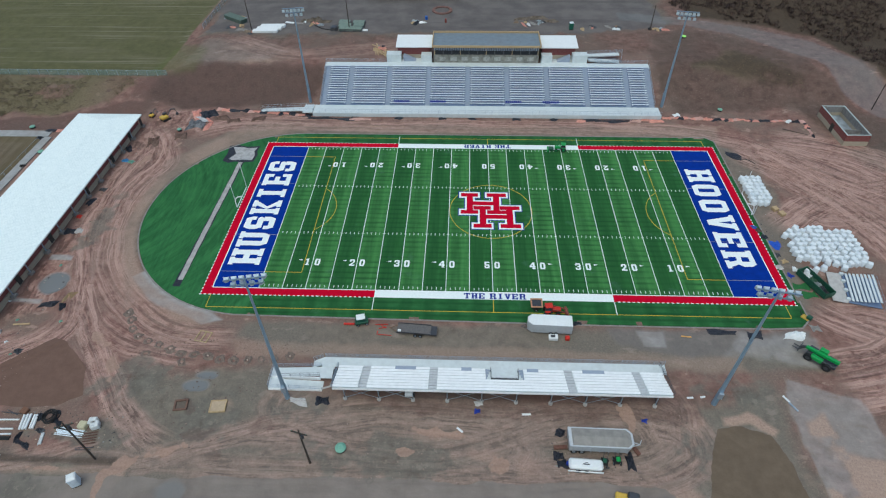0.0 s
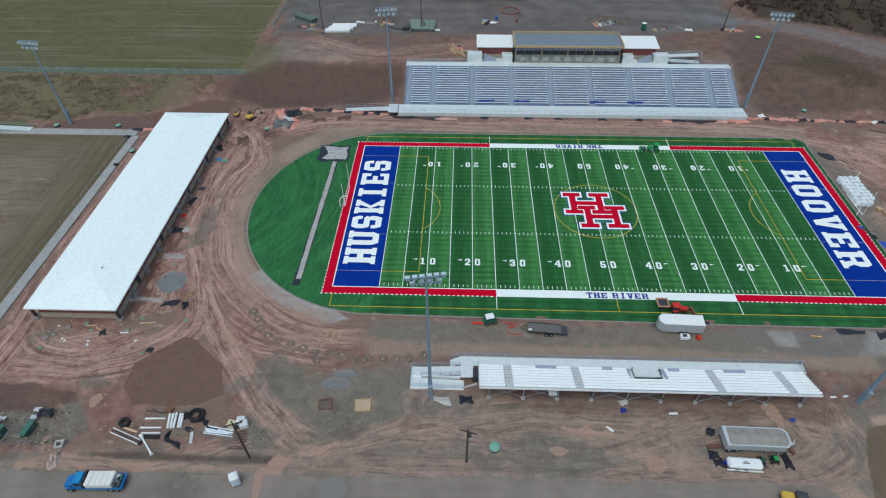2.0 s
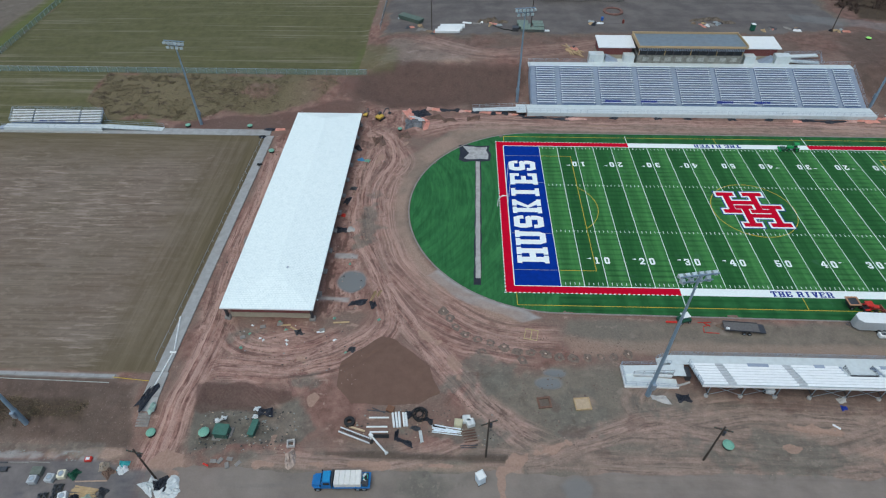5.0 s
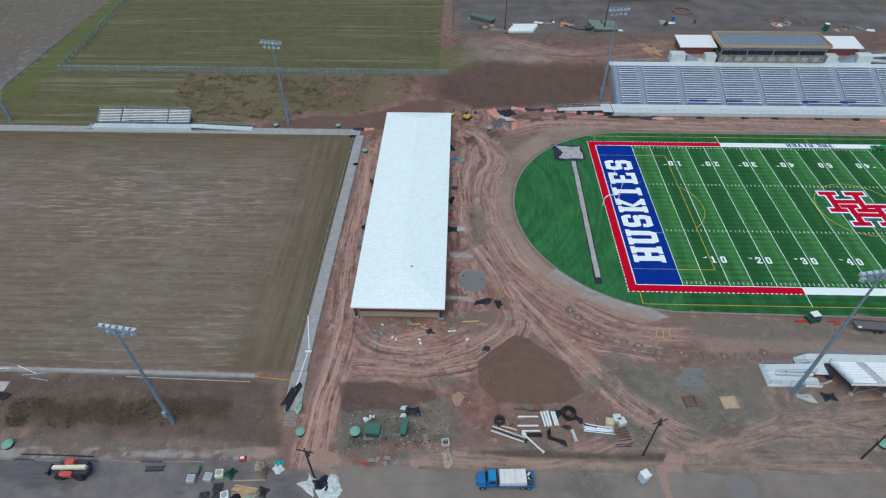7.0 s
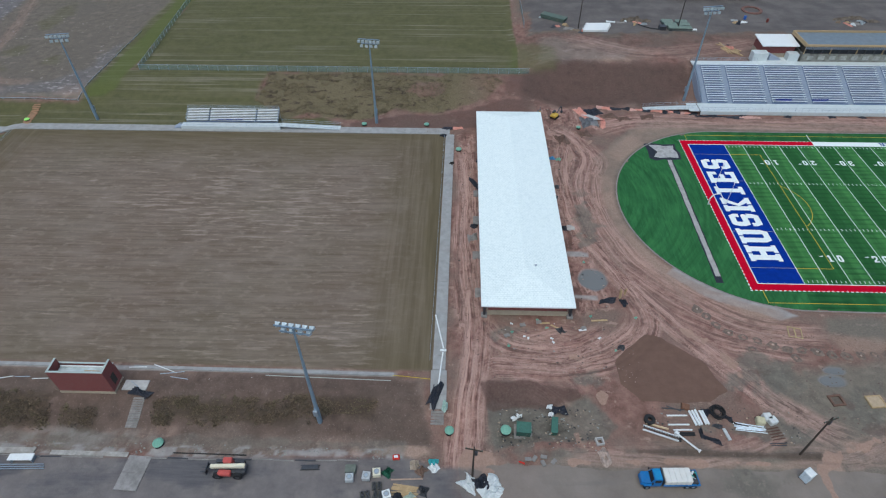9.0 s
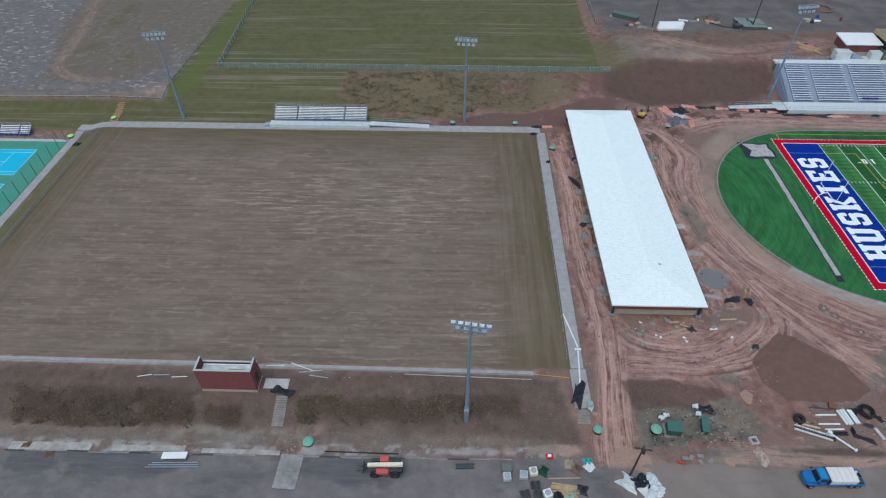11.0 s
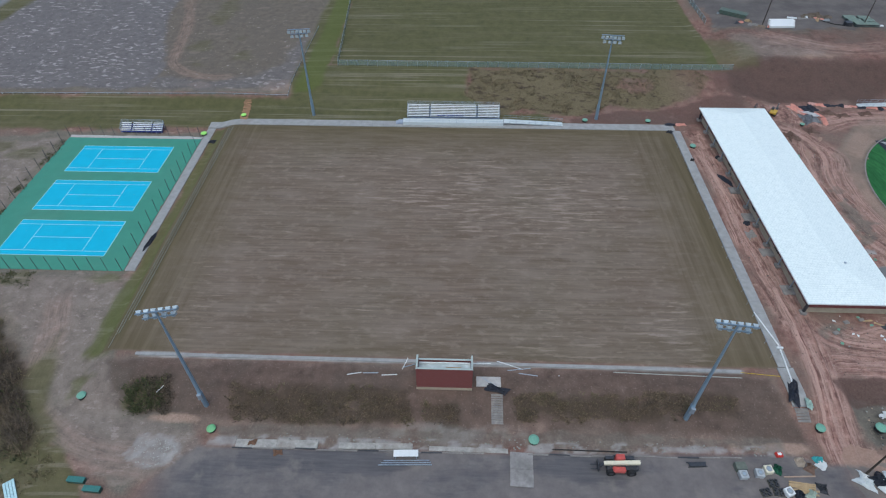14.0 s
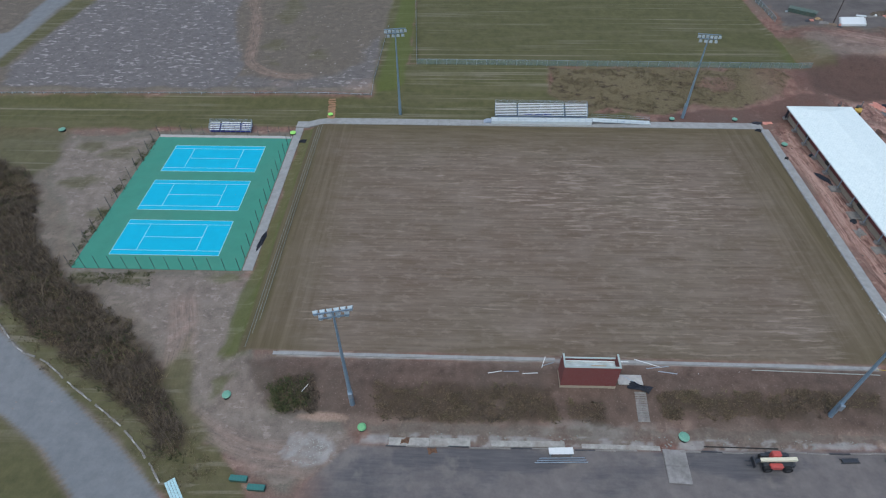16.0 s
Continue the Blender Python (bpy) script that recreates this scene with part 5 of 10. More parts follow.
def strip(xs, ys, half, wave, seed, z):
    """A loose strip between two ends whose edges wander."""
    r = random.Random(seed)
    n = 24
    left, right = [], []
    for k in range(n + 1):
        x, y = xs[0] + (xs[1] - xs[0]) * k / n, ys[0] + (ys[1] - ys[0]) * k / n
        left.append((x - half + r.uniform(-wave, wave), y))
        right.append((x + half + r.uniform(-wave, wave), y))
    sh = Shape()
    for k in range(n):
        sh.prism([left[k], right[k], right[k + 1], left[k + 1]], 0.0, z)
    return sh


part("runway_edge", strip((-62.1, -61.3), (-24.4, 18.6), 0.76, 0.10, 4, 0.052), BLACK_FABRIC, turf_field, "torn black fabric along the runway")
part("runway", strip((-62.0, -61.4), (-22.6, 18.8), 0.50, 0.06, 5, 0.060), RUNWAY, turf_field, "grey runway strip")
part("pit_cover", Shape().prism([(-66.2, 17.9), (-64.6, 16.9), (-62.9, 17.5), (-61.0, 17.2), (-58.4, 17.6), (-58.0, 20.5), (-58.6, 22.2), (-58.3, 24.4), (-61.5, 24.1), (-64.2, 24.7), (-66.3, 24.4), (-65.9, 21.0)], 0.0, 0.064), BLACK_FABRIC, turf_field, "ragged black fabric under the pit")
part("pit", Shape().prism([(-64.9, 18.6), (-63.6, 18.1), (-61.0, 18.4), (-58.9, 18.2), (-58.7, 20.4), (-59.3, 22.0), (-58.9, 23.7), (-61.2, 23.4), (-62.6, 23.8), (-65.2, 23.9), (-64.4, 22.4), (-63.6, 20.8)], 0.0, 0.074), plain("pit_sand", (0.34, 0.34, 0.34), 0.9, vary=0.3, grain=0.9), turf_field, "pale grey sand pit with a ragged edge")


def goal_post(x, sgn):
    g = thing("goal_post", (x, 0.0, 0.05), "white steel football goal post with a curved base", "goal post", "goal posts")
    s = Shape()
    pts = [Vector((0, 0, 0)), Vector((0, 0, 1.6)), Vector((-sgn * 0.25, 0, 2.4)), Vector((-sgn * 0.9, 0, 2.95)), Vector((-sgn * 1.9, 0, 3.05))]
    for a, b in zip(pts, pts[1:]):
        s.rod(a, b, 0.11, n=10)
    part("gooseneck", s, WHITE, g)
    part("crossbar", Shape().rod((-sgn * 1.9, -3.55, 3.05), (-sgn * 1.9, 3.55, 3.05), 0.09, n=10), WHITE, g)
    for y in (-3.55, 3.55):
        part("upright", Shape().rod((-sgn * 1.9, y, 3.05), (-sgn * 1.9, y, 9.2), 0.055, n=8), WHITE, g)


goal_post(-57.2, -1)
goal_post(57.4, 1)

# ---- large structures ----
def bench_rows(parent, x0, x1, y0, z0, rows, run, rise, sections, sgn=1, bench_mat=None):
    """Decked rows with a bench plank for each section; sections is a list of (x0, x1)."""
    for r in range(rows):
        y, z = y0 + sgn * r * run, z0 + r * rise
        # decks take the darkened colour that stands for shade between benches
        part("deck", Shape().box(x0, x1, *sorted((y, y + sgn * run)), z - rise, z - 0.003 * (r % 2)), ALU_SHADED, parent)
    for r in range(rows):
        y, z = y0 + sgn * (r * run + run * 0.62), z0 + r * rise
        for a, b in sections:
            part("bench", Shape().box(a, b, y - 0.17, y + 0.17, z + 0.36, z + 0.41).box(a + 0.3, a + 0.36, y - 0.1, y + 0.1, z, z + 0.36).box(b - 0.36, b - 0.3, y - 0.1, y + 0.1, z, z + 0.36), bench_mat or ALU_BENCH, parent)


def rail(parent, pts, height=1.07, spacing=1.8, bars=3, material=None, name="railing"):
    s = Shape()
    for a, b in zip(pts, pts[1:]):
        a, b = Vector(a), Vector(b)
        n = max(1, round((b - a).length / spacing))
        for k in range(n + 1):
            p = a + (b - a) * k / n
            s.rod(p, p + Vector((0, 0, height)), 0.03, n=5)
        for k in range(bars):
            h = Vector((0, 0, height * (k + 1) / bars))
            s.rod(a + h, b + h, 0.028, n=5)
    return part(name, s, material or GALV, parent)


# home grandstand on the north bank
stand = thing("grandstand", (0, 0, 0), "large grey aluminium grandstand with long bench rows", "grandstand")
FX0, FX1 = -46.0, 45.6
aisles = [-45.3, -38.4, -27.5, -16.4, -5.3, 5.7, 16.8, 27.8, 38.9, 45.0]
sections = [(a + 0.75, b - 0.75) for a, b in zip(aisles, aisles[1:])]
ROWS_F, RUN_F, RISE_F = 17, 0.75, 0.305
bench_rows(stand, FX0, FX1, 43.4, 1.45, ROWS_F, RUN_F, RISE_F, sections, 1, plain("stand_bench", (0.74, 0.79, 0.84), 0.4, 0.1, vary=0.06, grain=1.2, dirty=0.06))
for a in aisles:
    for r in range(ROWS_F):
        y, z = 43.39 + r * RUN_F, 1.45 + r * RISE_F
        part("aisle_step", Shape().box(a - 0.66, a + 0.66, y, y + RUN_F, z - 0.3, z + 0.01).box(a - 0.66, a + 0.66, y + 0.37, y + RUN_F, z + 0.01, z + 0.16), AISLE, stand)
part("front_walk", Shape().box(-47.6, 46.8, 39.2, 43.4, 1.0, 1.18), ALU, stand, "pale aluminium front walkway")
part("front_fascia", Shape().box(-47.6, 46.8, 39.05, 39.2, 0.1, 1.14), ALU, stand)
part("top_walk", Shape().box(FX0 - 0.5, FX1 + 0.5, 56.15, 58.6, 6.1, 6.45), ALU, stand)
rail(stand, [(-47.6, 39.25, 1.18), (46.8, 39.25, 1.18)], bars=2)
rail(stand, [(FX0 - 0.4, 58.5, 6.45), (-27.5, 58.5, 6.45)])
rail(stand, [(31.0, 58.5, 6.45), (FX1 + 0.4, 58.5, 6.45)])
for x in (FX0 - 0.2, FX1 + 0.2):
    rail(stand, [(x, 43.4, 1.5), (x, 56.2, 6.6)], spacing=1.5)
    s = Shape()
    for r in range(ROWS_F):
        y = 43.4 + r * RUN_F
        s.box(x - 0.1, x + 0.1, y, y + RUN_F, 0.2, 1.4 + r * RISE_F)
    part("side_panel", s, AISLE, stand)
for x in (-23.5, -13.5, 7.4, 17.6):
    s = Shape()
    for k in range(8):
        s.soft(x - 2.2 + k * 0.56, x - 1.72 + k * 0.56, 43.95, 44.35, 1.83, 1.92, 0.03).soft(x - 2.2 + k * 0.56, x - 1.72 + k * 0.56, 44.33, 44.42, 1.9, 2.3, 0.03)
    part("blue_seats", s, NAVY_SEAT, stand, "row of blue folding seats")

# press box behind the top walk
pbox = thing("press_box", (0, 62, 5.5), "unfinished press box with a flat grey roof and timber edges", "building", kind="structure")
PB = lambda n, s, m, l="": part(n, s, m, pbox, l, at=Matrix.Translation((0, -62, -5.5)))
PB("lower_wall", Shape().box(-15.2, 14.9, 58.6, 66.8, 5.0, 8.75), plain("blotched_block", (0.20, 0.20, 0.18), 0.9, vary=0.5, grain=0.9), "blotched grey block lower wall")
for k in range(9):
    x = -12.6 + k * 3.15
    PB("block_patch", Shape().box(x - 0.9, x + 0.9, 58.585, 58.6, 7.0, 8.2), plain("pale_block", (0.32, 0.33, 0.31), 0.9, vary=0.45, grain=1.2) if k == 0 else bpy.data.materials["pale_block"])
PB("interior", Shape().box(-14.8, 14.5, 59.2, 66.6, 8.75, 10.6), SHADE_INSIDE)
for k in range(13):
    x = -14.9 + k * 29.5 / 12
    PB("window_post", Shape().box(x - 0.09, x + 0.09, 58.62, 58.85, 8.75, 10.7), LUMBER if k % 3 == 0 else STEEL_DARK)
for k in range(12):
    x = -14.9 + k * 29.5 / 12
    PB("pane", Shape().box(x + 0.14, x + 29.5 / 12 - 0.14, 58.9, 58.93, 8.8, 9.9), GLASS_DARK)
stud = Shape()
for k in range(60):
    x = -14.95 + k * 0.5
    stud.box(x - 0.12, x + 0.12, 58.5, 58.6, 10.15, 11.1)
PB("soffit_studs", stud, AISLE)
PB("soffit", Shape().box(-15.0, 14.7, 58.6, 66.8, 10.7, 11.3), SHADE_INSIDE)
PB("roof", Shape().box(-15.4, 15.1, 58.2, 67.0, 11.3, 11.55), ROOF_GREY, "flat grey membrane roof")
PB("parapet", Shape().box(-15.6, 15.3, 57.9, 58.2, 11.2, 11.8).box(-15.6, 15.3, 67.0, 67.25, 11.05, 12.1).box(-15.6, -15.35, 58.2, 67.0, 11.05, 12.1).box(15.05, 15.3, 58.2, 67.0, 11.05, 12.1), LUMBER, "bare timber parapet")
for sx in (-1, 1):
    a, b = sorted((sx * 15.6, sx * 26.2))
    PB("wing_wall", Shape().box(a + 0.4, b - 0.7, 61.4, 67.0, 5.0, 9.75), BRICK, "red brick wing")
    PB("wing_base", Shape().box(a + 0.3, b - 0.62, 61.3, 67.1, 5.0, 7.6), CREAM)
    PB("wing_roof", Shape().hull([(a, 60.7, 10.15), (b, 60.7, 10.15), (a, 67.6, 10.75), (b, 67.6, 10.75), (a, 60.7, 9.9), (b, 60.7, 9.9), (a, 67.6, 10.45), (b, 67.6, 10.45)]), WHITE, "white metal wing roof")
    c, d = sorted((sx * 15.7, sx * 28.8))
    PB("landing", Shape().box(c, d, 58.6, 61.2, 6.0, 6.5), ALU)
    e, f = sorted((sx * 24.6, sx * 28.8))
    PB("stair_wall", Shape().box(e, f, 58.75, 61.2, 6.5, 8.7), ALU, "aluminium stair screen")
    g, h = sorted((sx * 15.8, sx * 18.8))
    PB("stair_wall", Shape().box(g, h, 58.75, 61.0, 6.5, 8.5), ALU)
    st = Shape()
    for k in range(8):
        x = sx * (20.6 + k * 0.45)
        st.box(x - 0.23, x + 0.23, 59.1, 60.9, 6.5, 6.5 + 0.2 * (k + 1))
    PB("stair", st, AISLE)
rampS = Shape()
rampS.hull([(29.5, 60.2, 6.5), (38.5, 60.2, 6.0), (38.5, 61.8, 6.0), (29.5, 61.8, 6.5), (29.5, 60.2, 6.2), (38.5, 60.2, 5.7), (38.5, 61.8, 5.7), (29.5, 61.8, 6.2)])
rampS.hull([(29.5, 63.0, 6.5), (38.8, 63.0, 7.0), (38.8, 64.6, 7.0), (29.5, 64.6, 6.5), (29.5, 63.0, 6.2), (38.8, 63.0, 6.7), (38.8, 64.6, 6.7), (29.5, 64.6, 6.2)])
PB("ramp", rampS, ALU, "aluminium switchback ramp")
rail(pbox, [(29.5, -1.9, 1.0), (38.8, -1.9, 0.6), (39.8, 2.4, 1.4), (29.5, 2.5, 1.0)], bars=4)

# visitors' bleacher on the south side, seen from behind
vis = thing("visitor_bleacher", (0, 0, 0), "white aluminium visitors bleacher on steel legs with a ramp", "bleacher")
VX0, VX1 = -26.55, 27.4
v_aisle = [-21.75, -10.5, 11.8, 23.0]
vs = [(VX0, -22.45), (-21.05, -11.2), (-9.8, 11.1), (12.5, 22.3), (23.7, VX1)]
N_V, RUN_V, RISE_V = 8, 0.70, 0.27
for r in range(N_V):
    y, z = -42.9 - r * RUN_V, 1.45 + r * RISE_V
    # unseen riser plates added to each deck, keeping light off the ground below
    part("deck", Shape().box(VX0, VX1, y - RUN_V, y, z - 0.06, z).box(VX0, VX1, y - RUN_V, y - RUN_V + 0.03, z, z + RISE_V - 0.06), ALU, vis)
for r in range(N_V):
    y, z = -42.9 - r * RUN_V - 0.42, 1.45 + r * RISE_V
    for a, b in vs:
        if a < 0 < b and r < 4:
            pieces = [(a, -1.9), (4.4, b)]
        else:
            pieces = [(a, b)]
        for p, q in pieces:
            part("bench", Shape().box(p, q, y - 0.22, y + 0.22, z + 0.37, z + 0.42), ALU_BENCH, vis)
V_AISLE = plain("visitor_aisle_aluminium", (0.47, 0.50, 0.53), 0.5, 0.1, vary=0.12, grain=2.0, dirty=0.1)
for a in v_aisle + [0.9]:
    for r in range(4 if a == 0.9 else 0, N_V):
        y, z = -42.9 - r * RUN_V, 1.45 + r * RISE_V
        part("aisle_step", Shape().box(a - 0.68, a + 0.68, y - RUN_V, y, z, z + 0.03).box(a - 0.68, a + 0.68, y - 0.34, y, z + 0.03, z + 0.14), V_AISLE, vis)
part("front_walk", Shape().box(-29.2, 28.4, -42.9, -41.0, 1.05, 1.17), ALU, vis)
for a, b in ((-17.0, -13.5), (-5.9, -4.2), (5.0, 6.9), (14.2, 17.8)):
    part("wheelchair_bay", Shape().box(a, b, -43.85, -42.95, 1.80, 1.9), AISLE, vis, "grey deck bay cut into the front rows")
    part("bay_edge", Shape().box(a, b, -43.95, -43.86, 1.80, 1.97), STEEL_DARK, vis)
part("camera_platform", Shape().box(-1.0, 3.5, -45.3, -42.95, 1.30, 1.42), ALU, vis, "aluminium wheelchair platform cut into the rows")
part("platform_step", Shape().hull([(-1.9, -45.7, 2.52), (-1.0, -45.3, 1.42), (-1.0, -42.95, 1.42), (-1.9, -42.95, 1.50), (-1.9, -45.7, 2.3), (-1.9, -42.95, 1.3)]), AISLE, vis)
part("platform_step", Shape().hull([(4.4, -45.7, 2.52), (3.5, -45.3, 1.42), (3.5, -42.95, 1.42), (4.4, -42.95, 1.50), (4.4, -45.7, 2.3), (4.4, -42.95, 1.3)]), AISLE, vis)
part("platform_back", Shape().box(-1.0, 3.5, -45.42, -45.32, 1.30, 2.50), STEEL_DARK, vis, "dark kick panel")
rail(vis, [(-1.0, -43.3, 1.42), (-1.0, -45.25, 1.42), (3.5, -45.25, 1.42), (3.5, -43.3, 1.42)], bars=5, spacing=0.9, material=STEEL_DARK)
rail(vis, [(-29.2, -41.05, 1.17), (28.4, -41.05, 1.17)], bars=4)
rail(vis, [(VX1 + 0.1, -41.2, 1.17), (VX1 + 0.1, -48.6, 3.5)], bars=4, material=STEEL_DARK)
rail(vis, [(VX0 - 0.1, -42.9, 1.5), (VX0 - 0.1, -48.6, 3.5)], bars=4)
part("back_rail", Shape().box(VX0, VX1, -48.75, -48.68, 3.3, 3.75), ALU_BENCH, vis)
for k in range(10):
    x = -24.9 + k * 5.59
    s = Shape().rod((x, -48.3, 0), (x, -48.3, 3.3), 0.09, n=6).rod((x, -43.6, 0), (x, -43.6, 1.4), 0.09, n=6).rod((x, -43.6, 1.3), (x, -48.3, 3.2), 0.07, n=6)
    part("leg_frame", s, GALV, vis)
    part("beam", Shape().box(x - 0.06, x + 0.06, -48.6, -43.2, 0.9, 1.05), STEEL_DARK, vis)
    part("footing", Shape().rod((x, -48.3, -0.1), (x, -48.3, 0.35), 0.34, n=12), CONCRETE, vis)
    if k % 3 != 2 and k < 9:
        part("brace", Shape().rod((x, -48.3, 0.4), (x + 5.59, -48.3, 3.2), 0.04, n=5).rod((x, -48.3, 3.2), (x + 5.59, -48.3, 0.4), 0.04, n=5), GALV, vis)
part("ramp", Shape().hull([(-36.2, -43.0, 0.62), (-36.2, -44.7, 0.62), (-29.6, -44.7, 1.10), (-29.6, -43.0, 1.10), (-36.2, -43.0, 0.48), (-36.2, -44.7, 0.48), (-29.6, -44.7, 0.96), (-29.6, -43.0, 0.96)]), ALU, vis, "upper run of the aluminium ramp")
part("ramp", Shape().hull([(-36.2, -45.2, 0.60), (-36.2, -47.0, 0.60), (-29.0, -47.0, 0.12), (-29.0, -45.2, 0.12), (-36.2, -45.2, 0.46), (-36.2, -47.0, 0.46), (-29.0, -47.0, 0.0), (-29.0, -45.2, 0.0)]), ALU, vis, "lower run of the aluminium ramp")
part("ramp_landing", Shape().box(-37.9, -36.2, -47.0, -43.0, 0.48, 0.62), ALU, vis)
part("ramp_landing", Shape().box(-29.6, -27.4, -45.2, -41.0, 0.98, 1.12), ALU, vis)
part("ramp_skirt", Shape().box(-37.98, -37.9, -47.05, -42.95, 0.1, 0.74).box(-37.9, -29.0, -47.08, -47.0, 0.02, 0.5).box(-37.9, -29.6, -44.95, -44.85, 0.02, 0.9), ALU_BENCH, vis)
rail(vis, [(-37.9, -47.0, 0.62), (-36.2, -47.0, 0.62), (-29.0, -47.0, 0.12)], bars=2)
rail(vis, [(-36.2, -44.9, 0.62), (-29.6, -44.9, 1.12)], bars=2, material=STEEL_DARK)
rail(vis, [(-37.9, -47.0, 0.62), (-37.9, -42.95, 0.62), (-36.2, -42.95, 0.62), (-29.6, -42.95, 1.12)], bars=3)
st = Shape()
for k in range(6):
    st.box(-31.4 + 0.3 * k, -31.1 + 0.3 * k, -42.6, -41.1, 0.0, 0.18 * (k + 1))
part("stair", st, ALU, vis, "short aluminium stair")
rail(vis, [(-31.4, -41.1, 0.1), (-29.6, -41.1, 1.12)], bars=3, spacing=0.6)
# dark box added in place of the shade in the gap under the landing
part("under_landing", Shape().box(-27.5, -26.7, -45.4, -43.4, 0.0, 1.2), STEEL_DARK, vis, "dark box standing for the shaded gap beside the landing")

# long field house with a white roof
house = thing("field_house", (-100.7, -0.4, 0), "long field house with a white hipped roof and brick walls", "building", kind="structure")
m, t, b = tree("roof_underlayment")
vv = place(t)
wv = t.nodes.new("ShaderNodeTexVoronoi")
wv.inputs["Scale"].default_value = 1.0
t.links.new(place(t, (3.0, 1.7, 1)), wv.inputs["Vector"])
lap = calc(t, 'PINGPONG', t.nodes.new("ShaderNodeSeparateXYZ").outputs[1], 0.45)
t.links.new(vv, lap.node.inputs[0].links[0].from_node.inputs[0])
tile = t.nodes.new("ShaderNodeTexBrick")
t.links.new(vv, tile.inputs["Vector"])
tile.inputs["Color1"].default_value, tile.inputs["Color2"].default_value, tile.inputs["Mortar"].default_value = (0, 0, 0, 1), (0.35, 0.35, 0.35, 1), (1, 1, 1, 1)
tile.inputs["Scale"].default_value = 1.0
tile.offset = 0.4
tile.inputs["Brick Width"].default_value, tile.inputs["Row Height"].default_value, tile.inputs["Mortar Size"].default_value = 0.62, 0.42, 0.07
tile.inputs["Mortar Smooth"].default_value = 0.6
c = mix(t, ramp(t, wv.outputs["Distance"], 0.15, 0.6), (0.70, 0.79, 0.79), (0.78, 0.86, 0.855))
c = mix(t, calc(t, 'MULTIPLY', tile.outputs["Color"], ramp(t, noise_node(t, 1.1, 3, 0.6, vv), 0.35, 0.65, 0.15, 0.55)), c, (0.42, 0.53, 0.55))
c = mix(t, ramp(t, lap, 0.0, 0.05, 0.15, 0.0), c, (0.46, 0.56, 0.58))
c = mix(t, ramp(t, noise_node(t, 0.18, 4, 0.6, vv), 0.35, 0.7, 0, 0.3), c, (0.72, 0.81, 0.81))
t.links.new(c, b.inputs["Base Color"])
b.inputs["Roughness"].default_value = 0.45
bump(t, b, wv.outputs["Distance"], 0.4, 0.03)
ROOF_WHITE = m
hx, hy, hz = 8.55, 34.1, 3.5
slope = Shape().hull([(-hx, -hy, hz), (hx, -hy, hz), (-hx, hy, hz), (hx, hy, hz), (0, -hy + 9.0, hz + 1.1), (0, hy - 4.8, hz + 1.1)])
part("roof", slope, ROOF_WHITE, house, "white wrinkled roof underlayment")
part("fascia", Shape().box(-hx, hx, -hy - 0.02, -hy + 0.12, hz - 0.28, hz - 0.004).box(-hx, hx, hy - 0.12, hy + 0.02, hz - 0.28, hz - 0.004).box(-hx - 0.02, -hx + 0.12, -hy, hy, hz - 0.28, hz - 0.004).box(hx - 0.12, hx + 0.02, -hy, hy, hz - 0.28, hz - 0.004), WHITE, house)
part("wall", Shape().box(-7.2, 7.4, -33.0, 33.0, 1.0, hz - 0.01), BRICK, house, "red brick wall")
part("wall_base", Shape().box(-7.35, 7.55, -33.15, 33.15, -0.1, 1.2), CREAM, house, "cream split-face block base")
for y in np.linspace(-33.4, 33.4, 12):
    for x in (-7.9, 7.9):
        w = 0.22 if abs(y) > 33 else 0.11
        part("column", Shape().soft(x - w, x + w, y - w, y + w, 0.3, hz - 0.05, 0.03), STEEL_DARK if abs(y) > 33 else GALV, house)
        part("pier", Shape().soft(x - 0.55, x + 0.55, y - 0.55, y + 0.55, -0.2, 0.5, 0.06), CONCRETE_GREY, house)
# doorways are dark panels on the wall, their inner shade painted in
for y in (-24, -12, 4, 17, 27):
    part("doorway", Shape().box(7.40, 7.56, y - 0.6, y + 0.6, 0.1, 2.3), SHADE_INSIDE, house, "dark open doorway")
for y in (-18, -5, 11, 22):
    part("doorway", Shape().box(-7.4, -7.2, y - 0.9, y + 0.9, 1.25, 2.4), SHADE_INSIDE, house)
part("roof_vent", Shape().rod((2.0, -24.4, 3.8), (2.0, -24.4, 4.5), 0.16, n=10).rod((2.0, -24.4, 4.5), (2.0, -24.4, 4.6), 0.28, 0.1, n=10), GALV, house)
for y, w, d in ((-27.8, 2.4, 2.2), (-17.5, 2.2, 2.6), (-6.5, 2.6, 2.4), (3.0, 2.2, 2.2)):
    part("stoop", Shape().box(-7.3 - d, -7.35, y - w / 2, y + w / 2, -0.1, 0.22), CONCRETE_GREY, house)

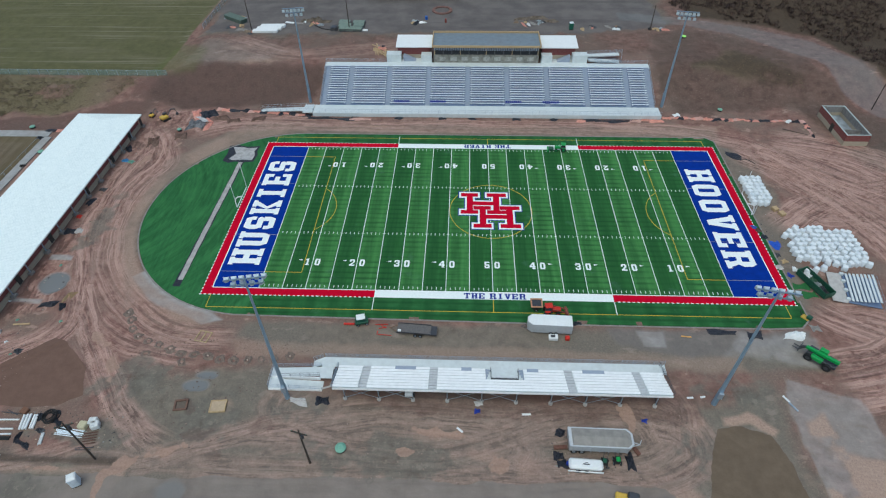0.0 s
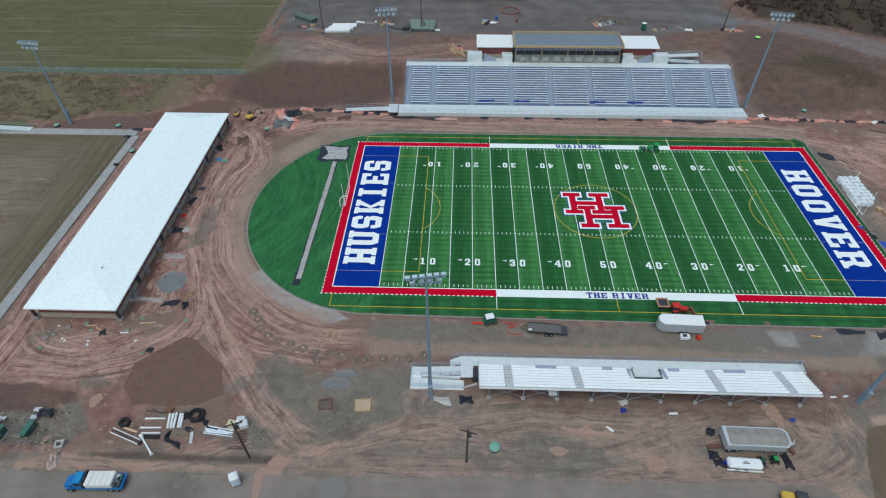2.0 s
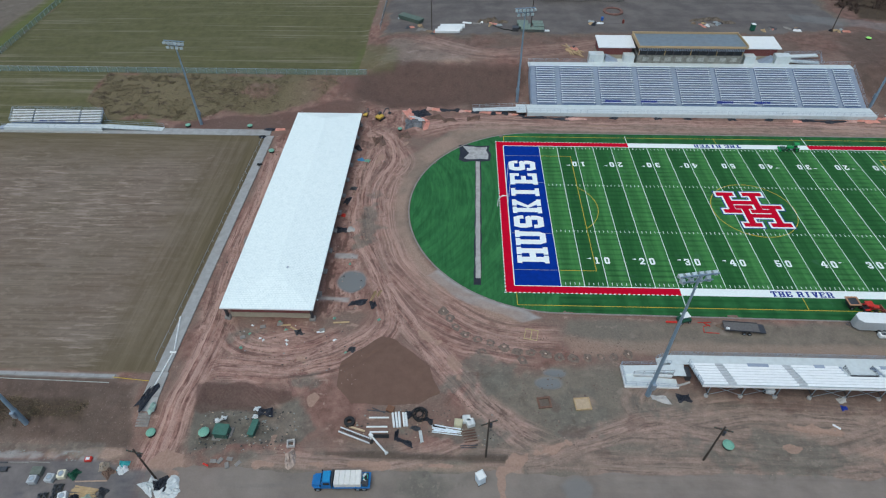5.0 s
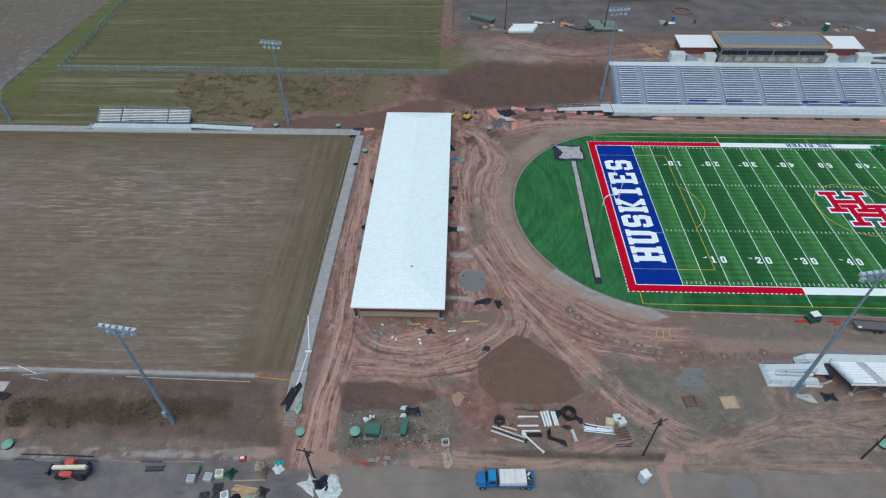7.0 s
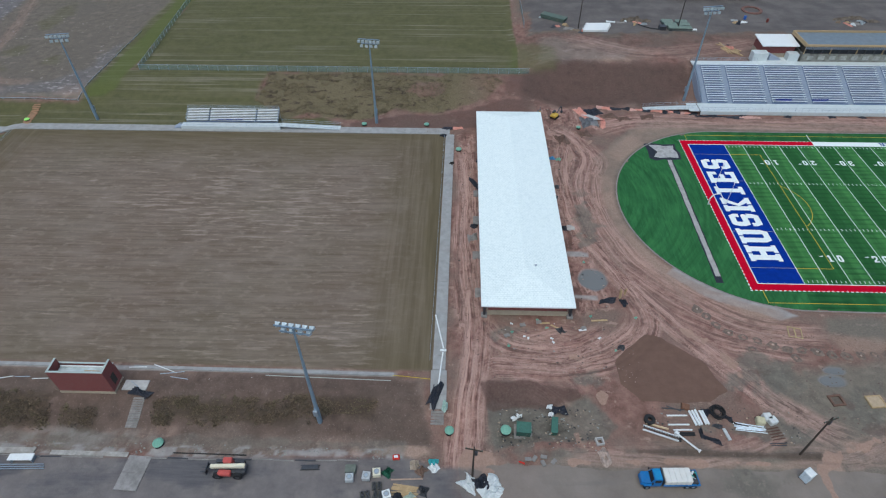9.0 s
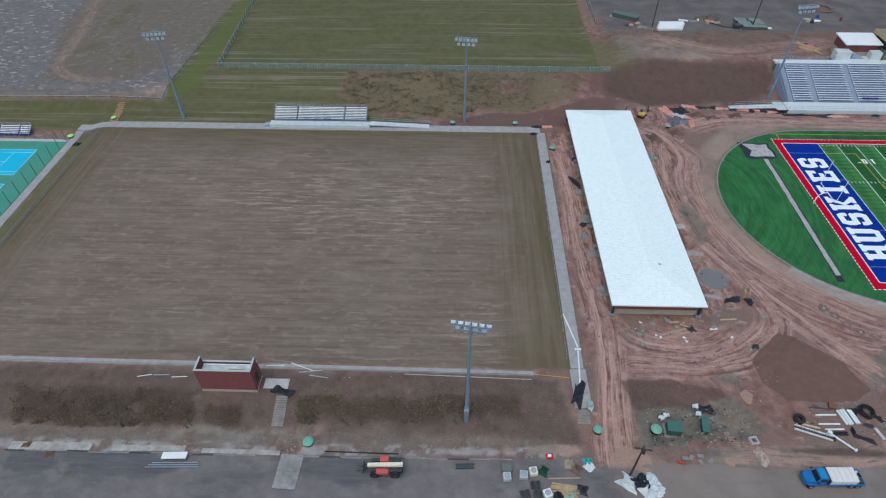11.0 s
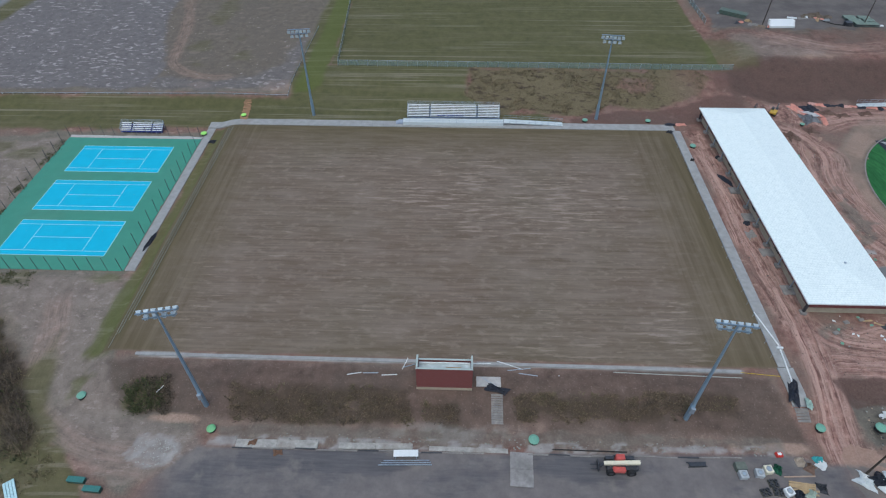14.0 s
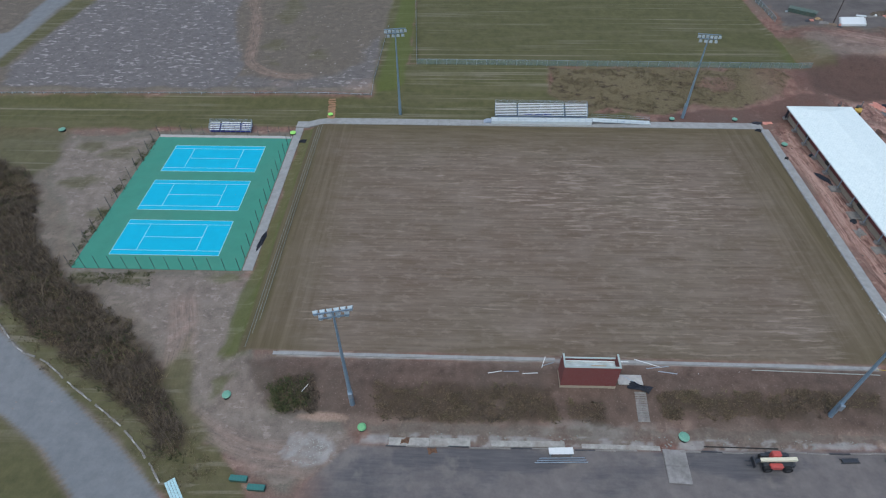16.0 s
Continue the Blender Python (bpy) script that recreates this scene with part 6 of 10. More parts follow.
# lamp masts
def lamp_mast(name, at, height, turn):
    g = thing("lamp_mast", at, "tall galvanised sports lighting mast with floodlights", "lamp mast", "lamp masts", turn=turn)
    part("pole", Shape().rod((0, 0, -0.3), (0, 0, 4.0), 0.42, 0.40, 12).rod((0, 0, 4.0), (0, 0, height), 0.33, 0.14, 12), GALV_LAMP, g, smoothed=False)
    part("control_box", Shape().soft(-0.35, 0.35, -0.75, -0.4, 2.6, 4.0, 0.04), GALV, g)
    for h, half in ((height, 2.7), (height - 1.1, 2.1)):
        part("crossarm", Shape().box(-half, half, -0.09, 0.09, h - 0.08, h + 0.08), GALV_HEAD, g)
        n = 6 if h == height else 4
        for k in range(n):
            x = -half + 0.3 + k * (2 * half - 0.6) / (n - 1)
            f = Shape().hull([(x + dx * s, 0.12 + dy, h - 0.36 + dz * s) for dy, s, w in ((0.0, 0.2, 0), (0.6, 0.38, 0)) for dx, dz in ((-1, -0.8), (1, -0.8), (1, 0.8), (-1, 0.8))])
            part("floodlight", f, LAMP_HOOD, g)
    return g


for x, y, h, turn in ((-34.45, -48.45, 28.7, 10), (35.0, -47.6, 27.2, -10), (-49.9, 46.9, 26.4, 190), (48.6, 45.9, 26.3, 170), (-135.5, -55.45, 24.0, -8), (-213.8, -55.3, 23.9, 12), (-136.1, 33.0, 23.2, 172), (-212.8, 33.0, 23.9, 190)):
    lamp_mast("lamp_mast", (x, y, gz(x, y)), h, turn)

# tennis courts
tennis = thing("tennis_courts", (-257.7, -1.1, -1.5), "three blue tennis courts on a green slab", "tennis court", kind="structure")
TP = lambda n, s, m, l="": part(n, s, m, tennis, l, at=Matrix.Translation((257.7, 1.1, 0)))
TENNIS_GREEN = plain("court_green", (0.050, 0.235, 0.175), 0.8, vary=0.06, grain=0.3, dirty=0.12)
COURT_LINE = plain("court_line", (0.36, 0.66, 0.74), 0.8, vary=0.08, dirty=0.0)
TENNIS_BLUE = plain("court_blue", (0.0, 0.40, 0.60), 0.75, vary=0.05, grain=0.3, dirty=0.0)
TP("slab", Shape().box(-276.3, -240.9, -25.3, 22.8, -0.15, 0.03), TENNIS_GREEN, "green acrylic court surround")
TP("slab_edge", Shape().box(-276.3, -240.9, 22.8, 24.0, -0.15, 0.025), CONCRETE)
cx0, cx1 = -270.15, -246.85
for yc in (13.45, -1.15, -15.7):
    y0, y1 = yc - 5.485, yc + 5.485
    TP("court", Shape().box(cx0, cx1, y0, y1, -0.05, 0.045), TENNIS_BLUE, "bright blue court surface")
    ln = lambda a, b, c, d: TP("court_line", Shape().box(a, c, b, d, -0.05, 0.06), COURT_LINE)
    w = 0.055
    xm = (cx0 + cx1) / 2
    ln(cx0, y0 - w, cx1, y0 + w); ln(cx0, y1 - w, cx1, y1 + w)
    ln(cx0 - w, y0 + w, cx0 + w, y1 - w); ln(cx1 - w, y0 + w, cx1 + w, y1 - w)
    ln(cx0 + w, y0 + 1.37 - w, cx1 - w, y0 + 1.37 + w); ln(cx0 + w, y1 - 1.37 - w, cx1 - w, y1 - 1.37 + w)
    for s in (-1, 1):
        x = xm + s * 6.4
        ln(x - w, y0 + 1.37 + w, x + w, y1 - 1.37 - w)
    ln(xm - 6.4 + w, yc - w, xm + 6.4 - w, yc + w)
fence_posts = thing("court_fence_posts", (-257.7, -1.1, -1.5), "dark steel posts of an unfinished court fence", "fence")
for k in range(14):
    y = -25.3 + k * 3.72
    for x in (-276.1, -241.1):
        part("post", Shape().rod((x + 257.7, y + 1.1, -0.2), (x + 257.7, y + 1.1, 3.6), 0.06, n=6), STEEL_DARK, fence_posts)
for k in range(1, 12):
    x = -276.1 + k * 2.91
    part("post", Shape().rod((x + 257.7, -24.2, -0.2), (x + 257.7, -24.2, 3.6), 0.05, n=6), STEEL_DARK, fence_posts)
    part("post", Shape().rod((x + 257.7, 25.0, -0.2), (x + 257.7, 25.0, 3.1), 0.045, n=6), STEEL_DARK, fence_posts)


# ---- smaller buildings, bleachers, fences ----
COPING = plain("pale_coping", (0.37, 0.44, 0.43), 0.5, vary=0.06)


def brick_box(name, x0, x1, y0, y1, z0, top_all, label, base_h, inner, low=None):
    g = thing(name, ((x0 + x1) / 2, (y0 + y1) / 2, z0), label, "building", kind="structure")
    o = Matrix.Translation((-(x0 + x1) / 2, -(y0 + y1) / 2, -z0))
    w = 0.27
    P = lambda n, s, m, l="": part(n, s, m, g, l, at=o)
    for a in ((x0, x1, y0, y0 + w), (x0, x1, y1 - w, y1), (x0, x0 + w, y0 + w, y1 - w), (x1 - w, x1, y0 + w, y1 - w)):
        top = low if low and a[2] == y1 - w else top_all
        P("wall", Shape().box(*a, z0 - 0.3, top), BRICK, "red brick wall")
        P("wall_base", Shape().box(a[0] - 0.06, a[1] + 0.06, a[2] - 0.06, a[3] + 0.06, z0 - 0.4, z0 + base_h), CREAM, "cream block base")
        P("coping", Shape().box(a[0] - 0.02, a[1] + 0.02, a[2] - 0.02, a[3] + 0.02, top, top + 0.07), COPING, "pale metal coping")
    P("roof_deck", Shape().box(x0 + w, x1 - w, y0 + w, y1 - w, inner - 0.1, inner), plain(name + "_deck", (0.22, 0.25, 0.28), 0.5, vary=0.4, grain=0.6), "damp grey roof deck inside the parapet")
    return g, P


shed, SP = brick_box("ticket_shed", 89.4, 95.4, 27.6, 42.0, 0.0, 3.0, "roofless red brick shed with a cream block base", 1.25, 0.35)
for a in ((89.67, 95.13, 27.87, 27.92), (89.67, 95.13, 41.68, 41.73), (89.67, 89.72, 27.92, 41.68), (95.08, 95.13, 27.92, 41.68)):
    SP("lining", Shape().box(*a, 0.3, 2.98), CONCRETE_GREY, "grey block lining")
SP("doorway", Shape().box(89.30, 89.38, 33.6, 35.0, 0.0, 2.2), SHADE_INSIDE, "dark doorway")
SP("tarp", Shape().hull([(91.2, 33, 0.36), (92.4, 33.5, 0.36), (92.2, 35.6, 0.36), (91.4, 35.2, 0.7), (92.0, 34.4, 0.8)]), plain("blue_tarp", (0.02, 0.06, 0.18), 0.5, vary=0.3), "crumpled blue tarp")
SP("inner_wall", Shape().box(89.75, 95.05, 31.4, 31.6, 0.35, 2.2), CONCRETE_GREY)

hut, HP = brick_box("press_hut", -179.2, -170.05, -51.9, -48.9, -0.4, 5.55, "two-storey red brick press hut without a roof", 0.75, 3.7, 4.2)
HP("deck_sheet", Shape().box(-178.8, -170.45, -51.5, -49.3, 3.705, 3.73), plain("pale_sheet", (0.46, 0.53, 0.55), 0.4, vary=0.3, grain=0.7), "pale damp roof sheet")
HP("rear_strip", Shape().box(-178.8, -170.45, -49.6, -49.4, 3.74, 4.0), WHITE, "white roof edge strip")
HP("stud", Shape().box(-174.4, -171.9, -50.3, -50.2, 3.73, 3.85), LUMBER)
HP("doorway", Shape().box(-170.04, -169.98, -51.0, -50.0, 1.2, 3.3), SHADE_INSIDE, "dark open doorway")

def bleacher(name, x0, x1, y0, z0, rows, run, rise, label, walk_w, group="", tread=None):
    g = thing(name, (0, 0, 0), label, "bleacher", group)
    third = (x1 - x0) / 3
    secs = [(x0, x0 + third * 0.7), (x0 + third * 0.7 + 0.5, x1 - third * 0.7 - 0.5), (x1 - third * 0.7, x1)]
    for r in range(rows):
        y, z = y0 + r * run, z0 + r * rise
        part("tread", Shape().box(x0, x1, y, y + run * 0.95, z - 0.05, z), tread or ALU_SHADED, g)
        for a, b in secs:
            part("bench", Shape().box(a, b, y + run * 0.25, y + run * 0.9, z + 0.38, z + 0.43), ALU_BENCH, g)
    n = 9
    for k in range(n):
        x = x0 + 0.2 + k * (x1 - x0 - 0.4) / (n - 1)
        back = y0 + rows * run
        part("frame", Shape().rod((x, back, z0 - 1.4), (x, back, z0 + rows * rise), 0.05, n=6).rod((x, y0, z0 - 0.05), (x, back, z0 + rows * rise - 0.1), 0.05, n=6).rod((x, y0, z0 - 1.4), (x, y0, z0), 0.05, n=6), GALV, g)
    back, zt = y0 + rows * run, z0 + rows * rise
    rail(g, [(x0, y0, z0 + 0.1), (x0, back, zt), (x1, back, zt), (x1, y0, z0 + 0.1)], bars=4, spacing=1.6)
    if walk_w:
        part("front_walk", Shape().box(x0 - 1.0, x1 + 1.0, y0 - walk_w, y0, z0 - 0.35, z0 - 0.2), ALU, g)
        part("front_fascia", Shape().box(x0 - 1.0, x1 + 1.0, y0 - walk_w - 0.05, y0 - walk_w, z0 - 1.1, z0 - 0.2), ALU, g)
        rail(g, [(x0 - 1.0, y0 - walk_w, z0 - 0.2), (x1 + 1.0, y0 - walk_w, z0 - 0.2)], bars=2)
    return g


sb = bleacher("soccer_bleacher", -187.0, -162.3, 30.8, 1.1, 8, 0.42, 0.24, "aluminium bleacher with eight bench rows and a back rail", 2.0)
for x in (-178.0, -175.4, -172.9):
    part("blue_seats", Shape().soft(x - 1.0, x + 1.0, 31.0, 31.25, 1.5, 1.62, 0.04), NAVY_SEAT, sb)
part("ramp", Shape().hull([(-161.2, 29.2, 0.9), (-145.5, 29.2, 0.15), (-145.5, 31.0, 0.15), (-161.2, 31.0, 0.9), (-161.2, 29.2, 0.7), (-145.5, 29.2, 0.0), (-145.5, 31.0, 0.0), (-161.2, 31.0, 0.7)]), ALU, sb, "long aluminium access ramp")
rail(sb, [(-161.2, 31.1, 0.9), (-145.5, 31.1, 0.15)], bars=2)
rail(sb, [(-159.6, 29.1, 0.8), (-146.0, 29.1, 0.15)], bars=2)
part("steps", Shape().box(-190.0, -188.0, 29.0, 30.6, 0.0, 0.3).box(-189.4, -188.0, 29.0, 30.6, 0.3, 0.55), AISLE, sb)

bleacher("tennis_bleacher", -263.4, -252.2, 25.2, -1.1, 5, 0.48, 0.26, "small aluminium bleacher with five bench rows on blue treads", 0, "", NAVY_SEAT)

# spare bleacher parked beside the bales
xb = thing("spare_bleacher", (64.4, -25.0, 0), "aluminium bleacher section parked on bare earth", "bleacher", turn=-14)
for r in range(8):
    part("bench", Shape().box(2.6 + r * 0.62, 3.02 + r * 0.62, 0.2, 7.6, 0.75 + r * 0.12, 0.83 + r * 0.12), ALU, xb)
part("deck", Shape().box(2.2, 7.8, 0.0, 7.8, 0.3, 0.42), ALU_SHADED, xb)
part("landing", Shape().box(-0.6, 2.0, -0.2, 7.6, 0.35, 0.5), CONCRETE, xb, "grey landing platform")
for y in (0.4, 2.8, 5.2, 7.2):
    part("landing_leg", Shape().box(1.7, 2.4, y, y + 0.5, 0.0, 0.9), ALU, xb)
rail(xb, [(8.2, -0.2, 0.1), (8.2, 8.0, 0.1)], bars=2)

# ---- ramp and netting along the home grandstand ----
rp = thing("grandstand_ramp", (-55.0, 42.0, 0.0), "aluminium access ramp beside the grandstand", "ramp")
RP = lambda s, m, n="deck": part(n, s, m, rp, at=Matrix.Translation((55.0, -42.0, 0)))
RP(Shape().hull([(-47.8, 40.4, 1.15), (-62.5, 41.2, 0.25), (-62.5, 42.6, 0.25), (-47.8, 42.4, 1.15), (-47.8, 40.4, 0.95), (-62.5, 41.2, 0.05), (-62.5, 42.6, 0.05), (-47.8, 42.4, 0.95)]), ALU)
RP(Shape().box(-50.5, -47.8, 39.4, 43.6, 0.9, 1.12), ALU, "landing")
rail(rp, [(7.2, 0.5, 1.15), (-7.5, 0.7, 0.25)], bars=2)
rail(rp, [(7.2, -1.6, 1.15), (-7.5, -0.8, 0.25)], bars=2)

rng = random.Random(11)


def crumple(x, y, z, lx, ly, h, material, name, label, category, group="", turn=0.0, seed=0, kind=""):
    """A heap of sheeting: a bumpy sheet with a ragged outline."""
    r = random.Random(seed)
    n, m = 12, 8
    s = Shape()
    vs = []
    for j in range(m + 1):
        for i in range(n + 1):
            u, v = i / n * 2 - 1, j / m * 2 - 1
            rag = 1 + 0.25 * math.sin(5 * u + seed) * v + r.uniform(-0.08, 0.08)
            fall = max(0.0, 1 - max(abs(u), abs(v)) ** 4)
            vs.append((u * lx / 2 * rag, v * ly / 2 * (1 + 0.3 * math.sin(3 * u + 2 * seed)), 0.03 + fall * h * r.uniform(0.25, 1.0)))
    k = lambda i, j: j * (n + 1) + i
    fs = [(k(i, j), k(i + 1, j), k(i + 1, j + 1), k(i, j + 1)) for j in range(m) for i in range(n)]
    border = [k(i, 0) for i in range(n)] + [k(n, j) for j in range(m)] + [k(i, m) for i in range(n, 0, -1)] + [k(0, j) for j in range(m, 0, -1)]
    base = len(vs)
    vs += [(vs[b][0], vs[b][1], -0.05) for b in border]
    q = len(border)
    fs += [(border[i], base + i, base + (i + 1) % q, border[(i + 1) % q]) for i in range(q)]
    s.add(vs, fs)
    return single(name, s, material, label, category, group, kind, at=pose(x, y, z, 0, 0, turn))


SALMON = plain("faded_net", (0.50, 0.30, 0.26), 0.85, vary=0.25, grain=3, dirty=0.4)


def net_run(pts, seed, count):
    r = random.Random(seed)
    (ax, ay), (bx, by) = pts
    length = math.hypot(bx - ax, by - ay)
    turn = math.degrees(math.atan2(by - ay, bx - ax))
    for k in range(count):
        t = (k + 0.5) / count
        x, y = ax + (bx - ax) * t, ay + (by - ay) * t + r.uniform(-0.25, 0.25)
        dark = r.random() < 0.38
        crumple(x, y, gz(x, y), length / count * r.uniform(0.8, 1.8), r.uniform(0.5, 1.5), r.uniform(0.2, 0.55), BLACK_FABRIC if dark else (ORANGE if r.random() < 0.6 else SALMON),
                "black_netting" if dark else "orange_netting", "black silt fabric lying in a crumpled run" if dark else "orange safety netting lying in a crumpled run", "netting", "netting along the grandstand", turn, seed * 50 + k)


net_run([(47.5, 40.0), (84.5, 38.6)], 3, 34)
net_run([(84.5, 38.2), (84.0, 31.2)], 4, 6)
net_run([(-75.0, 42.4), (-48.5, 39.6)], 5, 18)
net_run([(-81.5, 41.2), (-77.5, 34.5)], 6, 4)
net_run([(-48.0, 38.3), (-33.0, 38.0)], 7, 4)
net_run([(24.0, 38.0), (47.0, 38.4)], 8, 8)
net_run([(-118.5, 30.6), (-112.5, 30.8)], 9, 2)
net_run([(-108.6, 15.0), (-107.6, 17.2)], 10, 1)
single("fallen_pole", Shape().rod((77.5, 35.0, 0.1), (83.0, 32.2, 0.1), 0.09, n=6), WOOD_POLE, "dark pole lying on the earth", "pole")
crumple(80.2, 38.2, 0.3, 1.6, 0.8, 0.7, WHITE, "white_sheet", "crumpled white sheet on orange netting", "sheet", turn=30, seed=77)
crumple(51.6, 41.5, 0, 2.0, 1.4, 0.4, WHITE, "white_sheet", "crumpled white sheet beside the grandstand", "sheet", turn=20, seed=78)
for x in (-44, -36, -24, -12, -4, 8, 18):
    crumple(x, 38.5, 0, 2.2, 0.9, 0.4, BLACK_FABRIC, "black_netting", "black silt fabric at the foot of the grandstand", "netting", "netting along the grandstand", 0, int(x * 3))
# mat yard at the grandstand's west end
GREY_SHEET = plain("grey_tarp", (0.10, 0.105, 0.115), 0.6, vary=0.5, grain=1.5, dirt=(0.3, 0.3, 0.3), dirty=0.6)
crumple(-76.8, 39.6, 0, 4.6, 4.2, 0.9, BLACK_FABRIC, "black_tarp", "black tarp heaped over stacked material", "tarp", turn=30, seed=5)
crumple(-78.6, 34.6, 0, 4.6, 4.6, 0.7, GREY_SHEET, "grey_tarp", "mottled grey tarp spread over stacked material", "tarp", turn=10, seed=15)
crumple(-77.6, 36.6, 0.35, 4.0, 1.0, 0.5, plain("pale_sheet", (0.42, 0.44, 0.46), 0.6, vary=0.3), "pale_sheet", "crumpled pale grey sheet on the tarps", "sheet", turn=-35, seed=16)
crumple(-80.2, 40.0, 0, 2.4, 4.0, 0.6, ORANGE, "orange_netting", "orange safety netting heaped on earth", "netting", seed=6, turn=20)
crumple(-75.0, 33.6, 0, 1.4, 3.8, 0.5, ORANGE, "orange_netting", "orange safety netting heaped on earth", "netting", seed=7, turn=-15)
crumple(-75.8, 36.2, 0.3, 2.6, 1.0, 0.4, ORANGE, "orange_netting", "orange safety netting lying over the tarps", "netting", seed=8, turn=-40)
EARTH_HEAP = plain("heap_earth", (0.115, 0.072, 0.058), 0.95, vary=0.4, grain=1.4, dirty=0.4)
for x, y, w, d, h in ((-72.8, 37.9, 4.0, 2.0, 0.6), (-69.0, 36.6, 3.6, 1.6, 0.5), (-62.4, 37.6, 3.6, 1.8, 0.6), (-80.8, 28.8, 3.2, 3.0, 0.5), (-87.0, 26.0, 3.0, 4.0, 0.7)):
    crumple(x, y, 0.0, w, d, h, EARTH_HEAP, "soil_mound", "low mound of dug red-brown soil", "mound", "soil mounds", 10, int(-x * 7))

# ---- fences of the north fields ----
m, t, b = tree("chain_link")
tr = t.nodes.new("ShaderNodeBsdfTransparent")
mx = t.nodes.new("ShaderNodeMixShader")
mx.inputs[0].default_value = 0.26
t.links.new(tr.outputs[0], mx.inputs[1])
t.links.new(b.outputs[0], mx.inputs[2])
t.links.new(mx.outputs[0], t.nodes["Material Output"].inputs[0])
b.inputs["Base Color"].default_value = (0.22, 0.34, 0.33, 1)
b.inputs["Roughness"].default_value = 0.6
CHAIN = m


def chain_fence(name, pts, h, label):
    g = thing(name, (pts[0][0], pts[0][1], gz(*pts[0])), label, "fence", kind="structure")
    o = Matrix.Translation((-pts[0][0], -pts[0][1], -gz(*pts[0])))
    for (ax, ay), (bx, by) in zip(pts, pts[1:]):
        length = math.hypot(bx - ax, by - ay)
        n = max(1, round(length / 3.0))
        for k in range(n):
            x0, y0 = ax + (bx - ax) * k / n, ay + (by - ay) * k / n
            x1, y1 = ax + (bx - ax) * (k + 1) / n, ay + (by - ay) * (k + 1) / n
            z0, z1 = gz(x0, y0), gz(x1, y1)
            part("post", Shape().rod((x0, y0, z0 - 0.2), (x0, y0, z0 + h), 0.05, n=6), GALV, g, at=o)
            d = Vector((-(y1 - y0), x1 - x0, 0)).normalized() * 0.012
            part("mesh_panel", Shape().hull([(x0 + s * d.x, y0 + s * d.y, z0 + zz) for s in (-1, 1) for zz in (0.05, h)] + [(x1 + s * d.x, y1 + s * d.y, z1 + zz) for s in (-1, 1) for zz in (0.05, h)]), CHAIN, g, at=o)
            part("top_rail", Shape().rod((x0, y0, z0 + h), (x1, y1, z1 + h), 0.035, n=5), GALV, g, at=o)
    return g


chain_fence("field_fence", [(-214.5, 130), (-209.5, 56.0), (-93.5, 55.6)], 1.7, "pale green chain-link fence round a grass field")
chain_fence("field_fence", [(-92.8, 86), (-92.8, 130)], 1.7, "pale green chain-link fence round a grass field")
chain_fence("low_fence", [(-330, 39.5), (-221.5, 40.8), (-220.5, 84)], 0.45, "low chain-link fence beside a bare field")

# ---- utility poles ----
def utility_pole(x, y, h, turn, arm=True):
    z = gz(x, y)
    g = thing("utility_pole", (x, y, z), "dark weathered wooden utility pole with a crossarm" if arm else "dark weathered wooden utility pole", "utility pole", "utility poles", turn=turn)
    part("pole", Shape().rod((0, 0, -0.4), (0, 0, h), 0.17, 0.11, 10), WOOD_POLE, g)
    if arm:
        part("crossarm", Shape().box(-1.25, 1.25, -0.16, 0.0, h - 0.75, h - 0.6), WOOD_POLE, g)
        for k in (-1.1, -0.4, 0.4, 1.1):
            part("insulator", Shape().rod((k, -0.08, h - 0.6), (k, -0.08, h - 0.38), 0.06, 0.04, 8), GREEN_BOX, g)
        part("transformer", Shape().rod((0.32, 0.0, h - 2.0), (0.32, 0.0, h - 1.2), 0.22, n=10), STEEL_DARK, g)


utility_pole(-61.4, -59.8, 10.8, 20)
utility_pole(-28.5, -59.4, 9.8, -15)
utility_pole(-111.0, -63.9, 9.2, -10)
for x, y, h in ((-75.6, 83.0, 10.5), (-43.6, 83.0, 11.0), (52.5, 83.6, 8.0), (105.6, 45.6, 7.5)):
    utility_pole(x, y, h, 0, False)

# ---- risers, boxes and lids ----
def lid(x, y, r, material, label, h=0.55):
    z = gz(x, y)
    g = thing("riser_lid", (x, y, z), label, "riser lid", "riser lids")
    part("riser", Shape().rod((0, 0, -0.2), (0, 0, h * 0.8), r * 0.9, n=18), BLACK, g)
    s = Shape().rod((0, 0, h * 0.75), (0, 0, h), r, n=18).rod((0, 0, h), (0, 0, h + 0.14), r * 0.96, r * 0.6, n=18)
    part("cover", s, material, g, "domed green cover")


for x, y, r in ((-24.2, -57.1, 0.85), (-114.6, -56.6, 0.75), (-105.7, -56.8, 0.85), (-160.3, -59.8, 0.85), (-235.1, -54.3, 0.75), (-139.3, 31.8, 0.7), (-303.5, 25.2, 0.9), (-113.8, 20.3, 0.75), (-122.5, 31.9, 0.7), (64, 44.0, 0.65), (-82.0, 31.3, 0.6)):
    lid(x, y, r, GREEN_LID, "round green plastic riser lid in bare earth")
lid(-211.7, -59.4, 0.72, plain("leaf_green_lid", (0.16, 0.42, 0.20), 0.5), "round leaf green riser lid in bare earth")
lid(-240.9, 25.0, 0.8, LIME, "round lime green riser lid beside the path")
lid(-231.8, 32.0, 0.7, LIME, "round lime green riser lid beside the path")
lid(61.6, 78.4, 0.8, LIME, "round lime green riser lid on the bank")
crumple(-237.6, 21.6, gz(-237.6, 21.6), 1.7, 1.3, 0.6, BLACK_FABRIC, "black_bag", "black plastic bag on the concrete path", "bag", seed=3)
